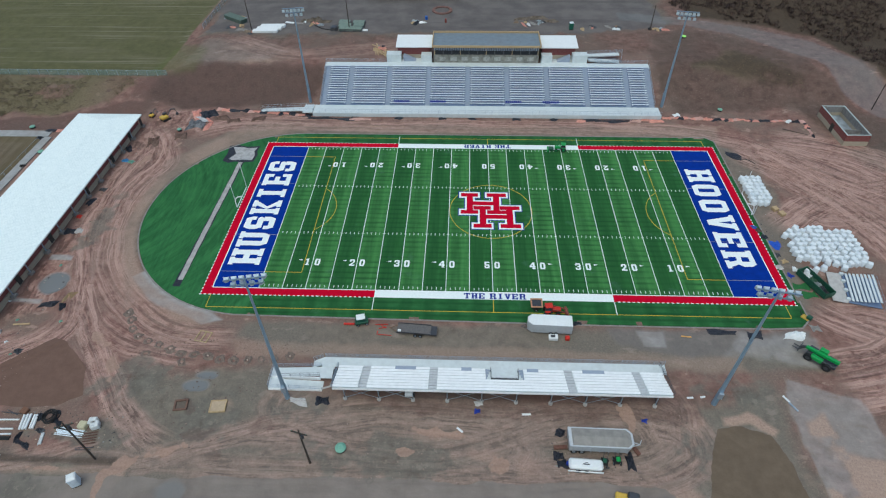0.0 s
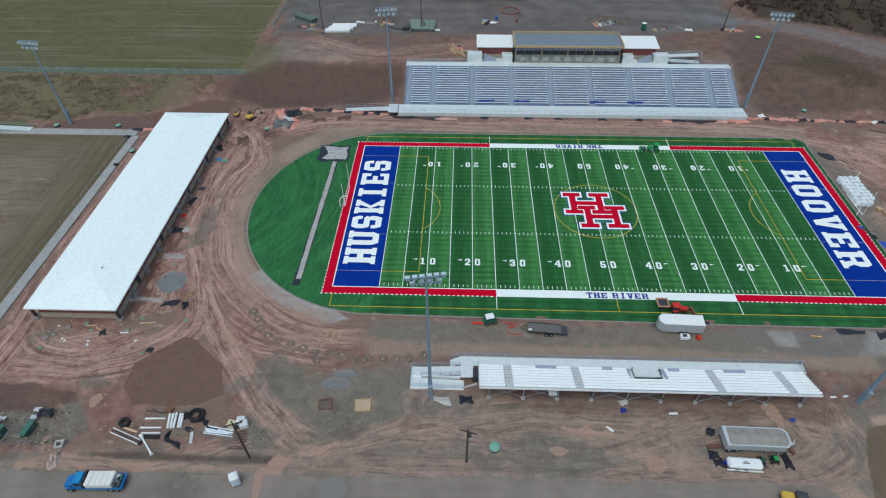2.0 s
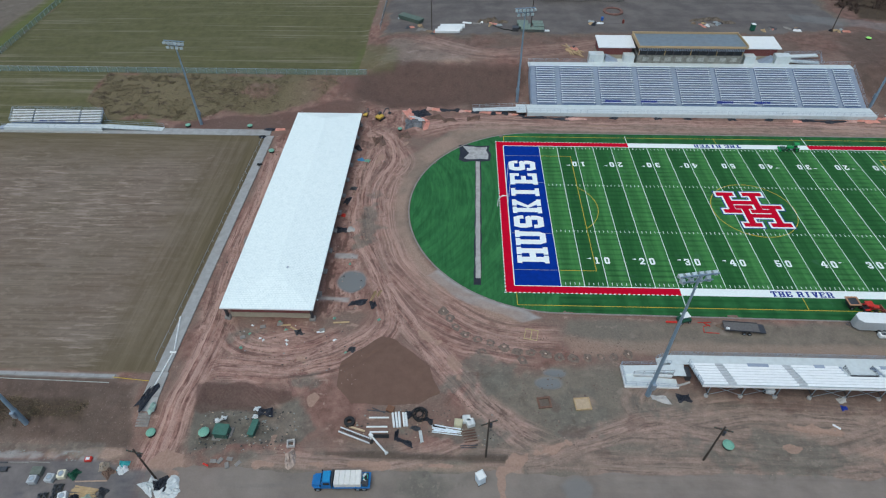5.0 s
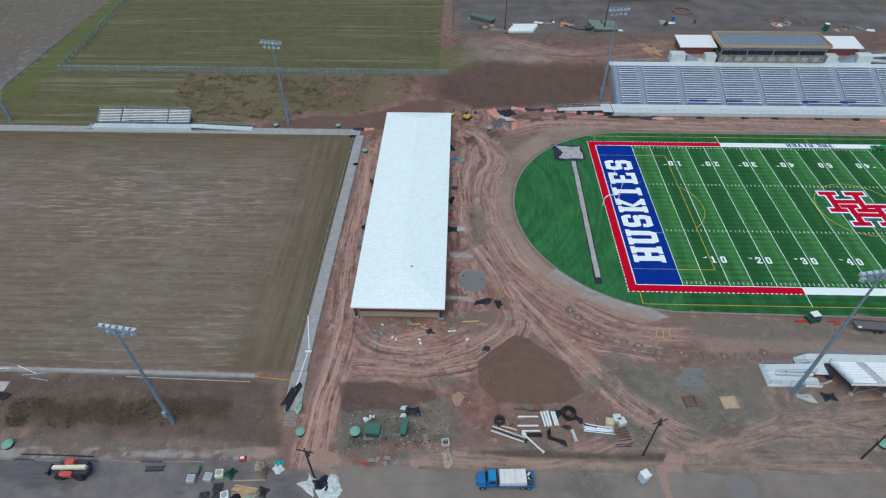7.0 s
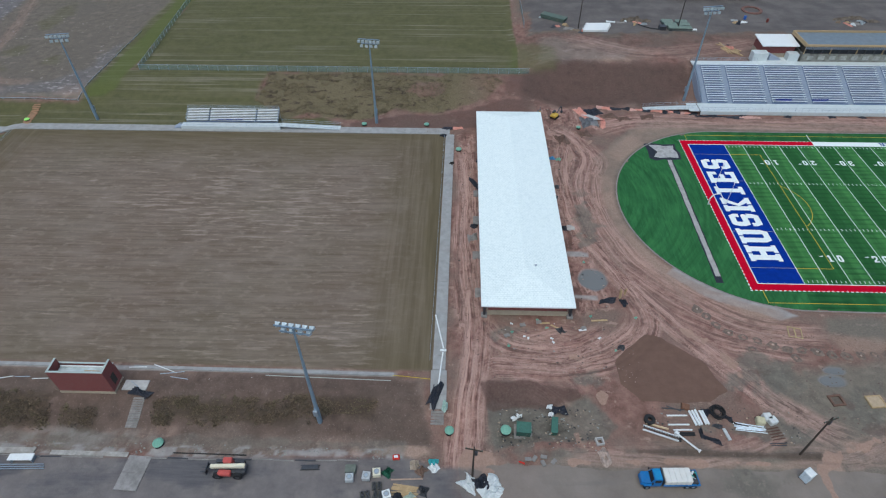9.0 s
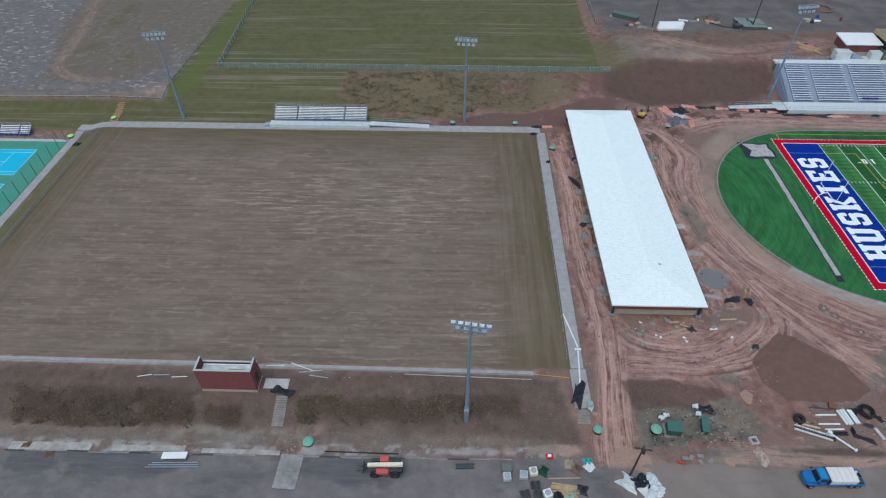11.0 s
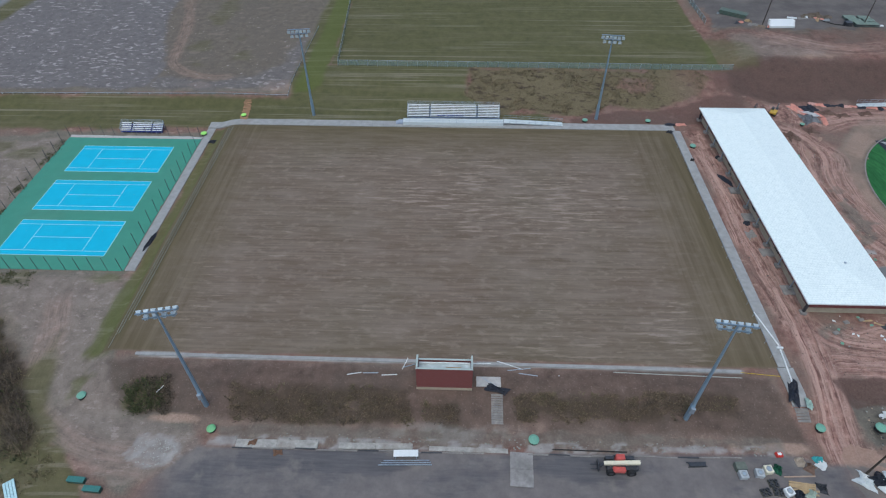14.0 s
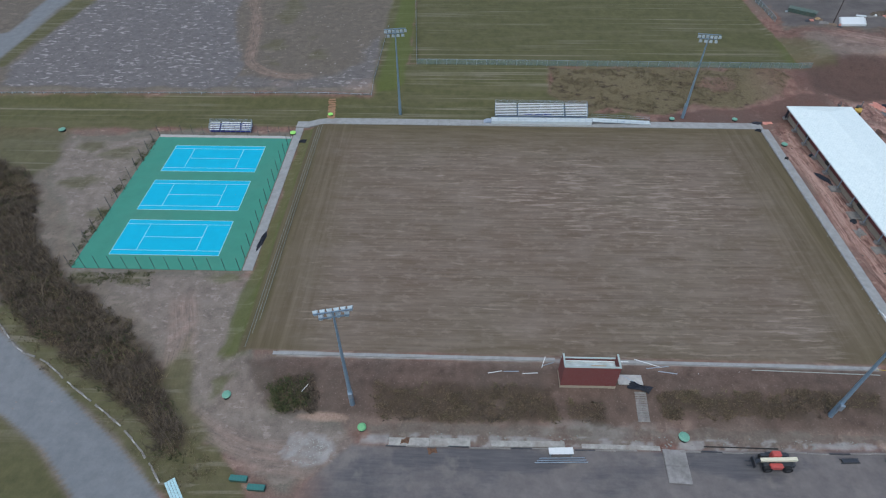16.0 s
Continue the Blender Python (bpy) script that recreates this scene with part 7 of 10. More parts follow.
crumple(-238.9, -16.6, gz(-238.9, -16.6), 1.0, 5.2, 0.35, BLACK_FABRIC, "black_roll", "rolled black windscreen fabric on the path", "roll", seed=4, turn=-6)


def power_box(x, y, lx, ly, h, pad, turn, label):
    z = gz(x, y) - 0.80
    g = thing("transformer_box", (x, y, z), label, "transformer", "transformers", turn=turn)
    if pad:
        part("pad", Shape().soft(-lx / 2 - 0.35, lx / 2 + 0.35, -ly / 2 - 0.4, ly / 2 + 0.35, -0.2, 0.14, 0.03), CONCRETE_GREY, g)
    part("cabinet", Shape().soft(-lx / 2, lx / 2, -ly / 2, ly / 2, 0.1, h, 0.06), GREEN_BOX, g)
    part("lid", Shape().hull([(-lx / 2 - 0.06, -ly / 2 - 0.06, h), (lx / 2 + 0.06, -ly / 2 - 0.06, h), (-lx / 2 - 0.06, ly / 2 + 0.06, h + 0.12), (lx / 2 + 0.06, ly / 2 + 0.06, h + 0.12), (-lx / 2, -ly / 2, h - 0.05), (lx / 2, -ly / 2, h - 0.05), (-lx / 2, ly / 2, h - 0.05), (lx / 2, ly / 2, h - 0.05)]), plain("green_lid_paint", (0.042, 0.125, 0.098), 0.5), g)


power_box(-102.9, -56.6, 2.2, 1.7, 1.5, True, -4, "dark green pad-mounted transformer on a concrete pad")
power_box(-98.0, -56.0, 0.9, 2.6, 1.1, False, -8, "narrow dark green utility cabinet in bare earth")
for x, y, s in ((-104.3, -54.6, 1), (-103.4, -54.2, 2), (-98.4, -52.5, 3), (-98.3, -53.9, 4)):
    crumple(x, y, gz(x, y) - 0.25, 0.9, 0.7, 0.5, WHITE, "white_bag", "white plastic bag on bare earth", "bag", "white bags", seed=s)
crumple(-96.9, -53.0, gz(-97, -53) - 0.25, 2.4, 1.4, 0.4, BLACK_FABRIC, "black_tarp", "black tarp lying beside a cabinet", "tarp", seed=12)
for x, y in ((-229.2, -68.3), (-226.2, -69.6)):
    g = thing("feed_trough", (x, y, gz(x, y)), "dark green steel box on rough ground", "box", "green boxes", turn=-3)
    part("body", Shape().soft(-1.3, 1.3, -0.4, 0.4, 0.0, 0.65, 0.05), GREEN_BOX, g)
    part("lid", Shape().soft(-1.34, 1.34, -0.44, 0.44, 0.66, 0.74, 0.02), plain("teal_lid", (0.04, 0.16, 0.15), 0.4), g)
g = thing("steel_bundle", (-238.6, -70.2, gz(-238.6, -70.2)), "bundle of pale blue steel decking sheets", "bundle", turn=-52)
for k in range(4):
    part("sheet", Shape().box(-2.2, 2.2, -0.8 + k * 0.4, -0.46 + k * 0.4, 0.1, 0.3), plain("pale_teal", (0.42, 0.62, 0.66), 0.4), g)

# stone gutter on the verge of the road
gutter = thing("road_gutter", (-262, -52.5, gz(-262, -52.5)), "pale stone gutter along the grass verge of the road", "gutter", kind="structure")
line = spline([(-284.3, -38.6), (-276.9, -44.8), (-273.8, -46.2), (-270.2, -47.6), (-263.7, -51.9), (-257.1, -55.9), (-252.0, -59.2), (-247.5, -62.8), (-243.9, -66.2), (-241.7, -68.7)], 1.1)
for k, ((ax, ay), (bx, by)) in enumerate(zip(line, line[1:])):
    if k % 7 != 5:
        w = 0.11 + 0.06 * ((k * 5) % 4) / 3
        part("stone", Shape().soft(0, math.hypot(bx - ax, by - ay) * 0.96, -w, w, -0.12, 0.10 + 0.02 * (k % 3), 0.03), CONCRETE_GREY if k % 4 else CONCRETE, gutter,
             at=pose(ax + 262, ay + 52.5, gz(ax, ay) - gz(-262, -52.5), 0, 0, math.degrees(math.atan2(by - ay, bx - ax)) + 3 * (k % 3 - 1)))

# ---- stairs on the soccer bank ----
def bank_stairs(x, y0, y1, width, n, label):
    g = thing("bank_stairs", (x, y0, gz(x, y0)), label, "stairs", kind="structure")
    for k in range(n):
        y = y0 + (y1 - y0) * k / n
        z = gz(x, y + (y1 - y0) / n) - gz(x, y0)
        part("step", Shape().soft(-width / 2, width / 2, (y - y0) + (y1 - y0) / n, (y - y0) - 0.02, z - 0.15, z + 0.14, 0.015), CONCRETE_GREY, g)


bank_stairs(-165.9, -52.4, -57.2, 1.9, 13, "grey precast stairs down the earth bank")
bank_stairs(-116.6, -53.4, -55.6, 2.1, 5, "grey precast stairs down the earth bank")
crumple(-165.9, -51.8, 0.05, 3.6, 1.3, 0.5, BLACK_FABRIC, "black_tarp", "black tarp at the head of the stairs", "tarp", seed=21, turn=-18)
crumple(-117.1, -51.0, 0.05, 1.6, 4.4, 0.6, BLACK_FABRIC, "black_tarp", "black tarp bundled beside the path", "tarp", seed=22, turn=-12)
crumple(-115.4, -53.0, 0.05, 0.9, 1.8, 0.5, plain("pale_green_sheet", (0.32, 0.45, 0.40), 0.6), "green_sheet", "pale green sheeting beside the path", "sheet", seed=23)
single("landing_slab", Shape().soft(-169.3, -165.2, -51.3, -49.4, -0.1, 0.1, 0.02), CONCRETE, "pale concrete landing beside the press hut", "slab")
for a, b in (((-117.6, -34.0), (-115.9, -41.6)), ((-116.0, -42.4), (-116.6, -49.4))):
    single("white_pipe", Shape().rod((*a, 0.16), (*b, 0.16), 0.13, n=10), WHITE, "long white plastic pipe lying on the path", "pipe", "white pipes")
single("pipe_tee", Shape().rod((-116.5, -42.0, 0.18), (-115.4, -42.0, 0.18), 0.2, n=10), WHITE, "white plastic pipe fitting", "pipe")
single("yellow_rope", Shape().rod((-124.5, -47.3, 0.06), (-118.0, -47.9, 0.06), 0.05, n=5), LINE_YELLOW, "taut yellow marking line across the field edge", "rope")
single("grey_conduit", Shape().rod((-146, -47.9, 0.06), (-124.6, -48.4, 0.06), 0.07, n=6), plain("conduit", (0.35, 0.38, 0.36), 0.6), "long grey conduit on the field edge", "pipe")
for k in range(3):
    single("irrigation_line", Shape().rod((-234.3 + k * 0.6, 26.8, gz(-234.3 + k * 0.6, 0) + 0.22), (-234.3 + k * 0.6, -45.2 + 3 * k, gz(-234.3 + k * 0.6, 0) + 0.22), 0.04, n=6), plain("pipe_grey", (0.22, 0.26, 0.24), 0.6) if k == 0 else bpy.data.materials["pipe_grey"], "long grey irrigation pipe beside the field", "pipe", "irrigation pipes")
for x, y, l, a, s in ((-163.5, -47.0, 4.6, -20, 1), (-162.0, -47.8, 4.0, 8, 2), (-168.3, -46.8, 3.0, 3, 3), (-160.5, -48.8, 3.2, -8, 4), (-181.5, -47.2, 2.4, 70, 5), (-180.8, -47.6, 2.2, 20, 6), (-184.0, -49.5, 2.6, 4, 7), (-187.2, -49.2, 2.6, 2, 8), (-190.0, -49.4, 2.4, 12, 9), (-167.2, -50.4, 2.8, -35, 10), (-221.6, -52.4, 3.2, 60, 11)):
    single("loose_pipe", Shape().rod((-l / 2, 0, 0.07), (l / 2, 0, 0.07), 0.07, n=6), WHITE if s % 2 else GALV, "pale pipe length lying on bare earth", "pipe", "loose pipes", at=pose(x, y, gz(x, y) + 0.02, 0, 0, a))
planks = thing("plank_walk", (-231.9, 35.2, gz(-231.9, 35.2)), "rusty brown timber planks laid close up the grass bank", "planks")
PLANK = plain("bank_timber", (0.30, 0.175, 0.105), 0.85, vary=0.35, grain=1.2, dirty=0.3)
for k in range(13):
    y = -4.5 + k * 0.68
    part("plank", Shape().soft(-0.95 - 0.15 * (k % 3), 0.85 + 0.18 * (k % 2), -0.3, 0.3, -0.05, 0.1, 0.02), PLANK, planks, at=pose(0.45 - 0.07 * k, y, gz(-231.9, 35.2 + y) - gz(-231.9, 35.2) + 0.03, 0, 0, 5 * (k * 7 % 5 - 2)))

# ---- pipe yard ----
yard = lambda a, b, r, mat, label, name="white_pipe", n=10: single(name, Shape().rod((*a, r + gz(*a)), (*b, r + gz(*b)), r, n=n), mat, label, "pipe", "yard pipes")
for a, b in (((-79.9, -53.8), (-76.7, -53.7)), ((-80.1, -55.4), (-76.8, -55.3)), ((-79.5, -56.3), (-76.6, -56.2))):
    yard(a, b, 0.14, WHITE, "white plastic pipe on timber bearers")
for a, b in (((-76.2, -52.9), (-75.7, -55.4)), ((-75.7, -52.8), (-75.2, -55.4)), ((-75.2, -52.7), (-74.8, -55.3)), ((-74.5, -52.8), (-74.1, -55.2)), ((-74.1, -52.8), (-73.7, -55.2))):
    yard(a, b, 0.19, WHITE, "thick white plastic pipe stacked side by side")
for k in range(9):
    r = random.Random(k)
    a = (-69.6 + r.uniform(-0.3, 0.3), -54.7 - 0.16 * k)
    b = (-65.4 + r.uniform(-0.6, 0.4), -55.4 - 0.11 * k + r.uniform(-0.3, 0.3))
    single("white_pipe", Shape().rod((*a, 0.08 + 0.03 * (k % 4)), (*b, 0.08 + 0.05 * (k % 3)), 0.075, n=8), plain("pale_pipe", (0.62, 0.70, 0.76), 0.4), "thin pale conduit in a loose heap", "pipe", "yard pipes")
for k in range(2):
    yard((-79.0, -56.8 - 0.35 * k), (-76.4, -56.75 - 0.35 * k), 0.16, BLACK, "black plastic pipe stacked on earth", "black_pipe")
for a, b in (((-80.4, -52.4), (-76.8, -52.7)), ((-79.6, -52.0), (-77.4, -52.9)), ((-65.3, -58.2), (-62.6, -58.0)), ((-65.2, -58.5), (-62.8, -58.4))):
    yard(a, b, 0.08, STEEL_DARK, "dark steel pipe lying on earth", "dark_pipe", 6)
for k in range(5):
    yard((-65.0 + 0.1 * k, -55.8 - 0.45 * k), (-63.0 + 0.1 * k, -55.4 - 0.45 * k), 0.09, plain("rust_%d" % k, (0.09, 0.045, 0.035), 0.8), "rusty steel bar on earth", "rusty_bar", 6)
g = thing("roller_conveyor", (-81.7, -57.0, 0), "white steel conveyor frame lying on earth", "conveyor", turn=-20)
part("rail", Shape().box(-2.7, 2.7, -0.42, -0.3, 0.15, 0.5), WHITE, g)
part("rail", Shape().box(-2.7, 2.7, 0.3, 0.42, 0.15, 0.5), WHITE, g)
for k in range(14):
    part("roller", Shape().rod((-2.5 + k * 0.38, -0.3, 0.4), (-2.5 + k * 0.38, 0.3, 0.4), 0.06, n=6), STEEL_DARK, g)
part("tail", Shape().box(2.7, 3.1, -0.3, 0.3, 0.1, 0.4), BLACK, g)
single("timber_beam", Shape().soft(-1.7, 1.7, -0.14, 0.14, 0, 0.22, 0.02), plain("tan_timber", (0.52, 0.40, 0.26), 0.8), "tan timber beam lying on earth", "beam", at=pose(-81.9, -55.7, 0.02, 0, 0, -16))
g = thing("auger_tube", (-77.9, -58.3, 0), "white steel tube with a bolted flange", "tube", turn=-46)
part("tube", Shape().rod((-1.9, 0, 0.25), (1.9, 0, 0.25), 0.15, n=12), WHITE, g)
part("flange", Shape().rod((1.9, 0, 0.25), (2.15, 0, 0.25), 0.28, n=12), WHITE, g)
part("bracket", Shape().soft(-2.2, -1.6, -0.25, 0.25, 0.0, 0.6, 0.04), WHITE, g)
g = thing("tyre", (-82.9, -54.7, 0), "large black tyre lying flat on earth", "tyre")
part("tread", Shape().ring(0, 0, 0.62, 0.5, 0.0, 0.55, n=20), BLACK, g)
g = thing("hose_coil", (-71.8, -53.2, 0), "coil of black drain pipe round a brown reel", "coil")
for k in range(8):
    a = random.Random(500 + k)
    part("loop", Shape().ring(a.uniform(-0.5, 0.5), a.uniform(-0.4, 0.4), a.uniform(0.75, 1.15), 0.11, 0.02, 0.14, n=20), BLACK, g, at=pose(0, 0, 0.10 + 0.07 * k, a.uniform(-6, 6), a.uniform(-6, 6), 0))
part("reel", Shape().rod((0, 0, 0), (0, 0, 0.4), 0.6, n=16).rod((0, 0, 0.45), (0, 0, 0.55), 0.4, n=12), plain("reel_brown", (0.13, 0.085, 0.07), 0.8, vary=0.4, grain=2), g, "brown timber reel")
single("drain_pipe", Shape().rod((-70.6, -53.9, 0.12), (-69.4, -55.0, 0.12), 0.13, n=8).rod((-69.4, -55.0, 0.12), (-67.6, -55.4, 0.12), 0.13, n=8), BLACK, "black drain pipe leading from a coil", "pipe")
for x, y, lx, ly, h, mat, s, turn in ((-74.0, -57.7, 2.8, 0.7, 0.4, BLACK_FABRIC, 31, -22), (-75.3, -56.6, 0.6, 1.6, 0.4, BLACK_FABRIC, 32, -10), (-72.4, -55.4, 1.5, 0.7, 0.4, STEEL_DARK, 35, -15), (-73.5, -53.0, 1.4, 1.2, 0.5, BLACK_FABRIC, 36, 20), (-70.4, -53.9, 1.6, 0.9, 0.4, BLACK_FABRIC, 37, -30), (-71.6, -52.2, 1.8, 0.6, 0.4, STEEL_DARK, 38, 5)):
    crumple(x, y, gz(x, y), lx, ly, h, mat, "black_tarp", "crumpled black sheeting in the pipe yard", "tarp", "", turn, s)
SHEET_PALE = plain("stretch_wrap", (0.52, 0.55, 0.55), 0.4, vary=0.2, grain=2)
for x, y, s in ((-65.6, -54.6, 41), (-64.3, -53.9, 42), (-63.7, -54.5, 43)):
    g = single("wrapped_pallet", Shape().soft(-0.65, 0.65, -0.6, 0.6, 0.0, 1.0, 0.12), SHEET_PALE if s > 41 else plain("cream_wrap", (0.46, 0.43, 0.29), 0.5), "plastic-wrapped pallet of fittings", "pallet", "wrapped pallets", at=pose(x, y, gz(x, y), 0, 0, s * 13))
single("brown_crate", Shape().soft(-0.6, 0.6, -0.5, 0.5, 0, 0.5, 0.03), plain("brown_crate", (0.16, 0.08, 0.05), 0.8), "brown timber crate on earth", "crate", at=pose(-76.6, -52.2, 0, 0, 0, -20))
single("pale_plank", Shape().soft(-0.25, 0.25, -1.0, 1.0, 0, 0.2, 0.03), plain("pale_grey_plank", (0.42, 0.45, 0.46), 0.6), "pale grey plank on earth", "plank", at=pose(-71.4, -56.8, 0, 0, 0, 12))

# toilet cabin, frames, slabs
def toilet(x, y, turn, body, label):
    z = gz(x, y)
    g = thing("portable_toilet", (x, y, z), label, "portable toilet", turn=turn)
    part("cabin", Shape().soft(-0.6, 0.6, -0.6, 0.6, 0.1, 2.1, 0.05), body, g)
    part("roof", Shape().hull([(-0.64, -0.64, 2.1), (0.64, -0.64, 2.1), (0.64, 0.64, 2.1), (-0.64, 0.64, 2.1), (-0.4, -0.4, 2.3), (0.4, -0.4, 2.3), (0.4, 0.4, 2.3), (-0.4, 0.4, 2.3)]), WHITE, g)
    part("skid", Shape().box(-0.62, 0.62, -0.62, -0.45, 0, 0.1).box(-0.62, 0.62, 0.45, 0.62, 0, 0.1), BLACK, g)
    part("door", Shape().soft(-0.42, 0.42, -0.63, -0.6, 0.2, 1.95, 0.01), body, g)


toilet(-62.3, -63.6, 28, plain("pale_cabin", (0.50, 0.58, 0.64), 0.5), "white and pale grey portable toilet on the paving")
toilet(27.6, 84.3, 5, plain("green_cabin", (0.015, 0.12, 0.08), 0.5), "dark green portable toilet with a white roof")
single("sand_bed", Shape().box(-1.14, 1.14, -0.94, 0.94, 0, 0.2).soft(-0.25, 0.25, -0.2, 0.15, 0.2, 0.27, 0.03), plain("form_sand", (0.40, 0.31, 0.215), 0.95, vary=0.15), "tan sand bed inside a timber frame", "sand bed", at=pose(-45.4, -50.4, 0, 0, 0, 5))
single("sand_bed_surround", Shape().box(-1.3, 1.3, -1.1, -0.95, 0, 0.3).box(-1.3, 1.3, 0.95, 1.1, 0, 0.3).box(-1.3, -1.15, -0.95, 0.95, 0, 0.3).box(1.15, 1.3, -0.95, 0.95, 0, 0.3), LUMBER, "timber formwork frame round a sand bed", "frame", at=pose(-45.4, -50.4, 0, 0, 0, 5))
single("timber_form", Shape().box(-1.2, 1.2, -1.2, -1.06, 0, 0.14).box(-1.2, 1.2, 1.06, 1.2, 0, 0.14).box(-1.2, -1.06, -1.06, 1.06, 0, 0.14).box(1.06, 1.2, -1.06, 1.06, 0, 0.14).box(-0.1, 0.1, -1.06, 1.06, 0, 0.12), plain("yellow_timber", (0.38, 0.30, 0.16), 0.8), "yellowish timber frame lying beside the turf", "frame", at=pose(-52.6, -36.4, 0, 0, 0, -12))
single("catch_basin", Shape().box(-1.1, 1.1, -1.0, -0.7, 0, 0.25).box(-1.1, 1.1, 0.7, 1.0, 0, 0.25).box(-1.1, -0.8, -0.7, 0.7, 0, 0.25).box(0.8, 1.1, -0.7, 0.7, 0, 0.25), plain("rusty_basin", (0.14, 0.08, 0.06), 0.8), "open rusty catch basin in the earth", "basin", at=pose(-51.6, -50.3, 0, 0, 0, 8))
single("precast_box", Shape().box(-0.6, 0.6, -0.6, -0.4, 0, 0.6).box(-0.6, 0.6, 0.4, 0.6, 0, 0.6).box(-0.6, -0.4, -0.4, 0.4, 0, 0.6).box(0.4, 0.6, -0.4, 0.4, 0, 0.6), CONCRETE, "precast concrete box on earth", "box", at=pose(-91.4, -58.6, gz(-91, -58) - 0.1, 0, 0, 10))
crumple(-91.0, -61.0, gz(-91, -61), 1.6, 2.6, 0.8, plain("pale_rubble", (0.38, 0.30, 0.26), 0.9, vary=0.3), "rubble_heap", "heap of pale broken concrete", "rubble", seed=51)
for x, y in ((-98.6, -35.2), (-101.6, -35.9), (-104.6, -38.4), (-90.6, -36.4)):
    single("concrete_block", Shape().soft(-0.5, 0.5, -0.35, 0.35, 0, 0.3, 0.05), CONCRETE_GREY, "grey concrete block lying on churned earth", "block", "concrete blocks", at=pose(x, y, gz(x, y), 0, 0, x * 17 % 60))
# white and black sheeting on the lot
SHEET = plain("plastic_sheet", (0.50, 0.54, 0.55), 0.4, vary=0.15, grain=1.5)
crumple(-108.0, -65.8, gz(-108, -65.8), 3.6, 3.2, 0.7, SHEET, "white_sheet", "billowing white plastic sheet on the lot", "sheet", seed=61, turn=-30)
crumple(-111.3, -65.0, gz(-111, -65), 2.2, 2.8, 0.7, SHEET, "white_sheet", "billowing white plastic sheet on the lot", "sheet", seed=62, turn=50)
crumple(-109.6, -65.0, gz(-109, -65) + 0.1, 2.4, 2.2, 1.0, BLACK_FABRIC, "black_tarp", "black tarp between white sheets", "tarp", seed=63, turn=10)


# ---- concrete paths, kerb slabs ----
PATH_CONC = plain("path_concrete", (0.29, 0.295, 0.295), 0.85, vary=0.16, grain=0.7, dirty=0.35)

KERB_OLD = plain("broken_concrete", (0.32, 0.31, 0.29), 0.9, vary=0.3, grain=0.9, dirty=0.75)


def slab_path(name, a, b, width, step, label, material=None, gaps=()):
    """A path of cast slabs with open joints from a to b."""
    g = thing(name, (a[0], a[1], gz(*a)), label, "path", kind="structure")
    d = Vector((b[0] - a[0], b[1] - a[1], 0))
    n = max(1, round(d.length / step))
    u = d.normalized()
    s = Vector((-u.y, u.x, 0)) * width / 2
    for k in range(n):
        if k in gaps:
            continue
        p, q = d * (k / n) + u * 0.02, d * ((k + 1) / n) - u * 0.02
        zp, zq = gz(a[0] + p.x, a[1] + p.y) - gz(*a), gz(a[0] + q.x, a[1] + q.y) - gz(*a)
        top = [(p.x - s.x, p.y - s.y, zp), (p.x + s.x, p.y + s.y, zp), (q.x + s.x, q.y + s.y, zq), (q.x - s.x, q.y - s.y, zq)]
        vs = [(x, y, z - 0.25) for x, y, z in top] + [(x, y, z + 0.07 + 0.006 * (k % 3)) for x, y, z in top]
        part("slab", Shape().add(vs, [(0, 1, 2, 3), (7, 6, 5, 4), (0, 4, 5, 1), (1, 5, 6, 2), (2, 6, 7, 3), (3, 7, 4, 0)]), material or PATH_CONC, g)
    return g


slab_path("concrete_path", (-240.7, 29.3), (-116.2, 29.15), 2.8, 3.0, "pale concrete path along the north edge of the field")
slab_path("concrete_path", (-239.65, 27.8), (-239.6, -25.2), 2.05, 3.0, "pale concrete path beside the tennis courts")
slab_path("concrete_path", (-116.1, 27.6), (-116.6, -46.0), 2.2, 3.0, "pale concrete path beside the field house")
slab_path("concrete_path", (-116.6, -46.1), (-116.5, -53.2), 2.7, 2.4, "pale concrete path beside the field house")
slab_path("kerb_walk", (-207.2, -61.55), (-194.2, -61.4), 1.35, 6.5, "broken pale concrete walk beside the lot", KERB_OLD)
slab_path("kerb_walk", (-190.9, -61.5), (-179.3, -61.35), 1.0, 5.8, "stained concrete strip beside the lot", KERB_OLD)
slab_path("kerb_walk", (-176.7, -61.55), (-164.4, -61.65), 0.75, 4.1, "stained concrete strip beside the lot", KERB_OLD)
slab_path("lot_apron", (-162.35, -61.8), (-162.6, -67.2), 3.5, 2.7, "stained grey concrete apron on the lot", plain("apron_concrete", (0.25, 0.24, 0.235), 0.9, vary=0.3, grain=0.7, dirt=(0.07, 0.065, 0.06), dirty=0.6))
slab_path("field_kerb", (-229.0, -46.3), (-179.4, -46.55), 0.6, 3.5, "narrow pale concrete strip along the field", PATH_CONC)
slab_path("field_kerb", (-169.2, -46.7), (-124.2, -47.1), 0.6, 3.5, "narrow pale concrete strip along the field", PATH_CONC)
rail_fence = thing("field_rail", (-117.6, 28, 0), "low steel rail fence beside the path", "fence")
rail(rail_fence, [(0.05, -2, 0.0), (-0.6, -72, 0.0)], height=0.9, spacing=3.0, bars=1)


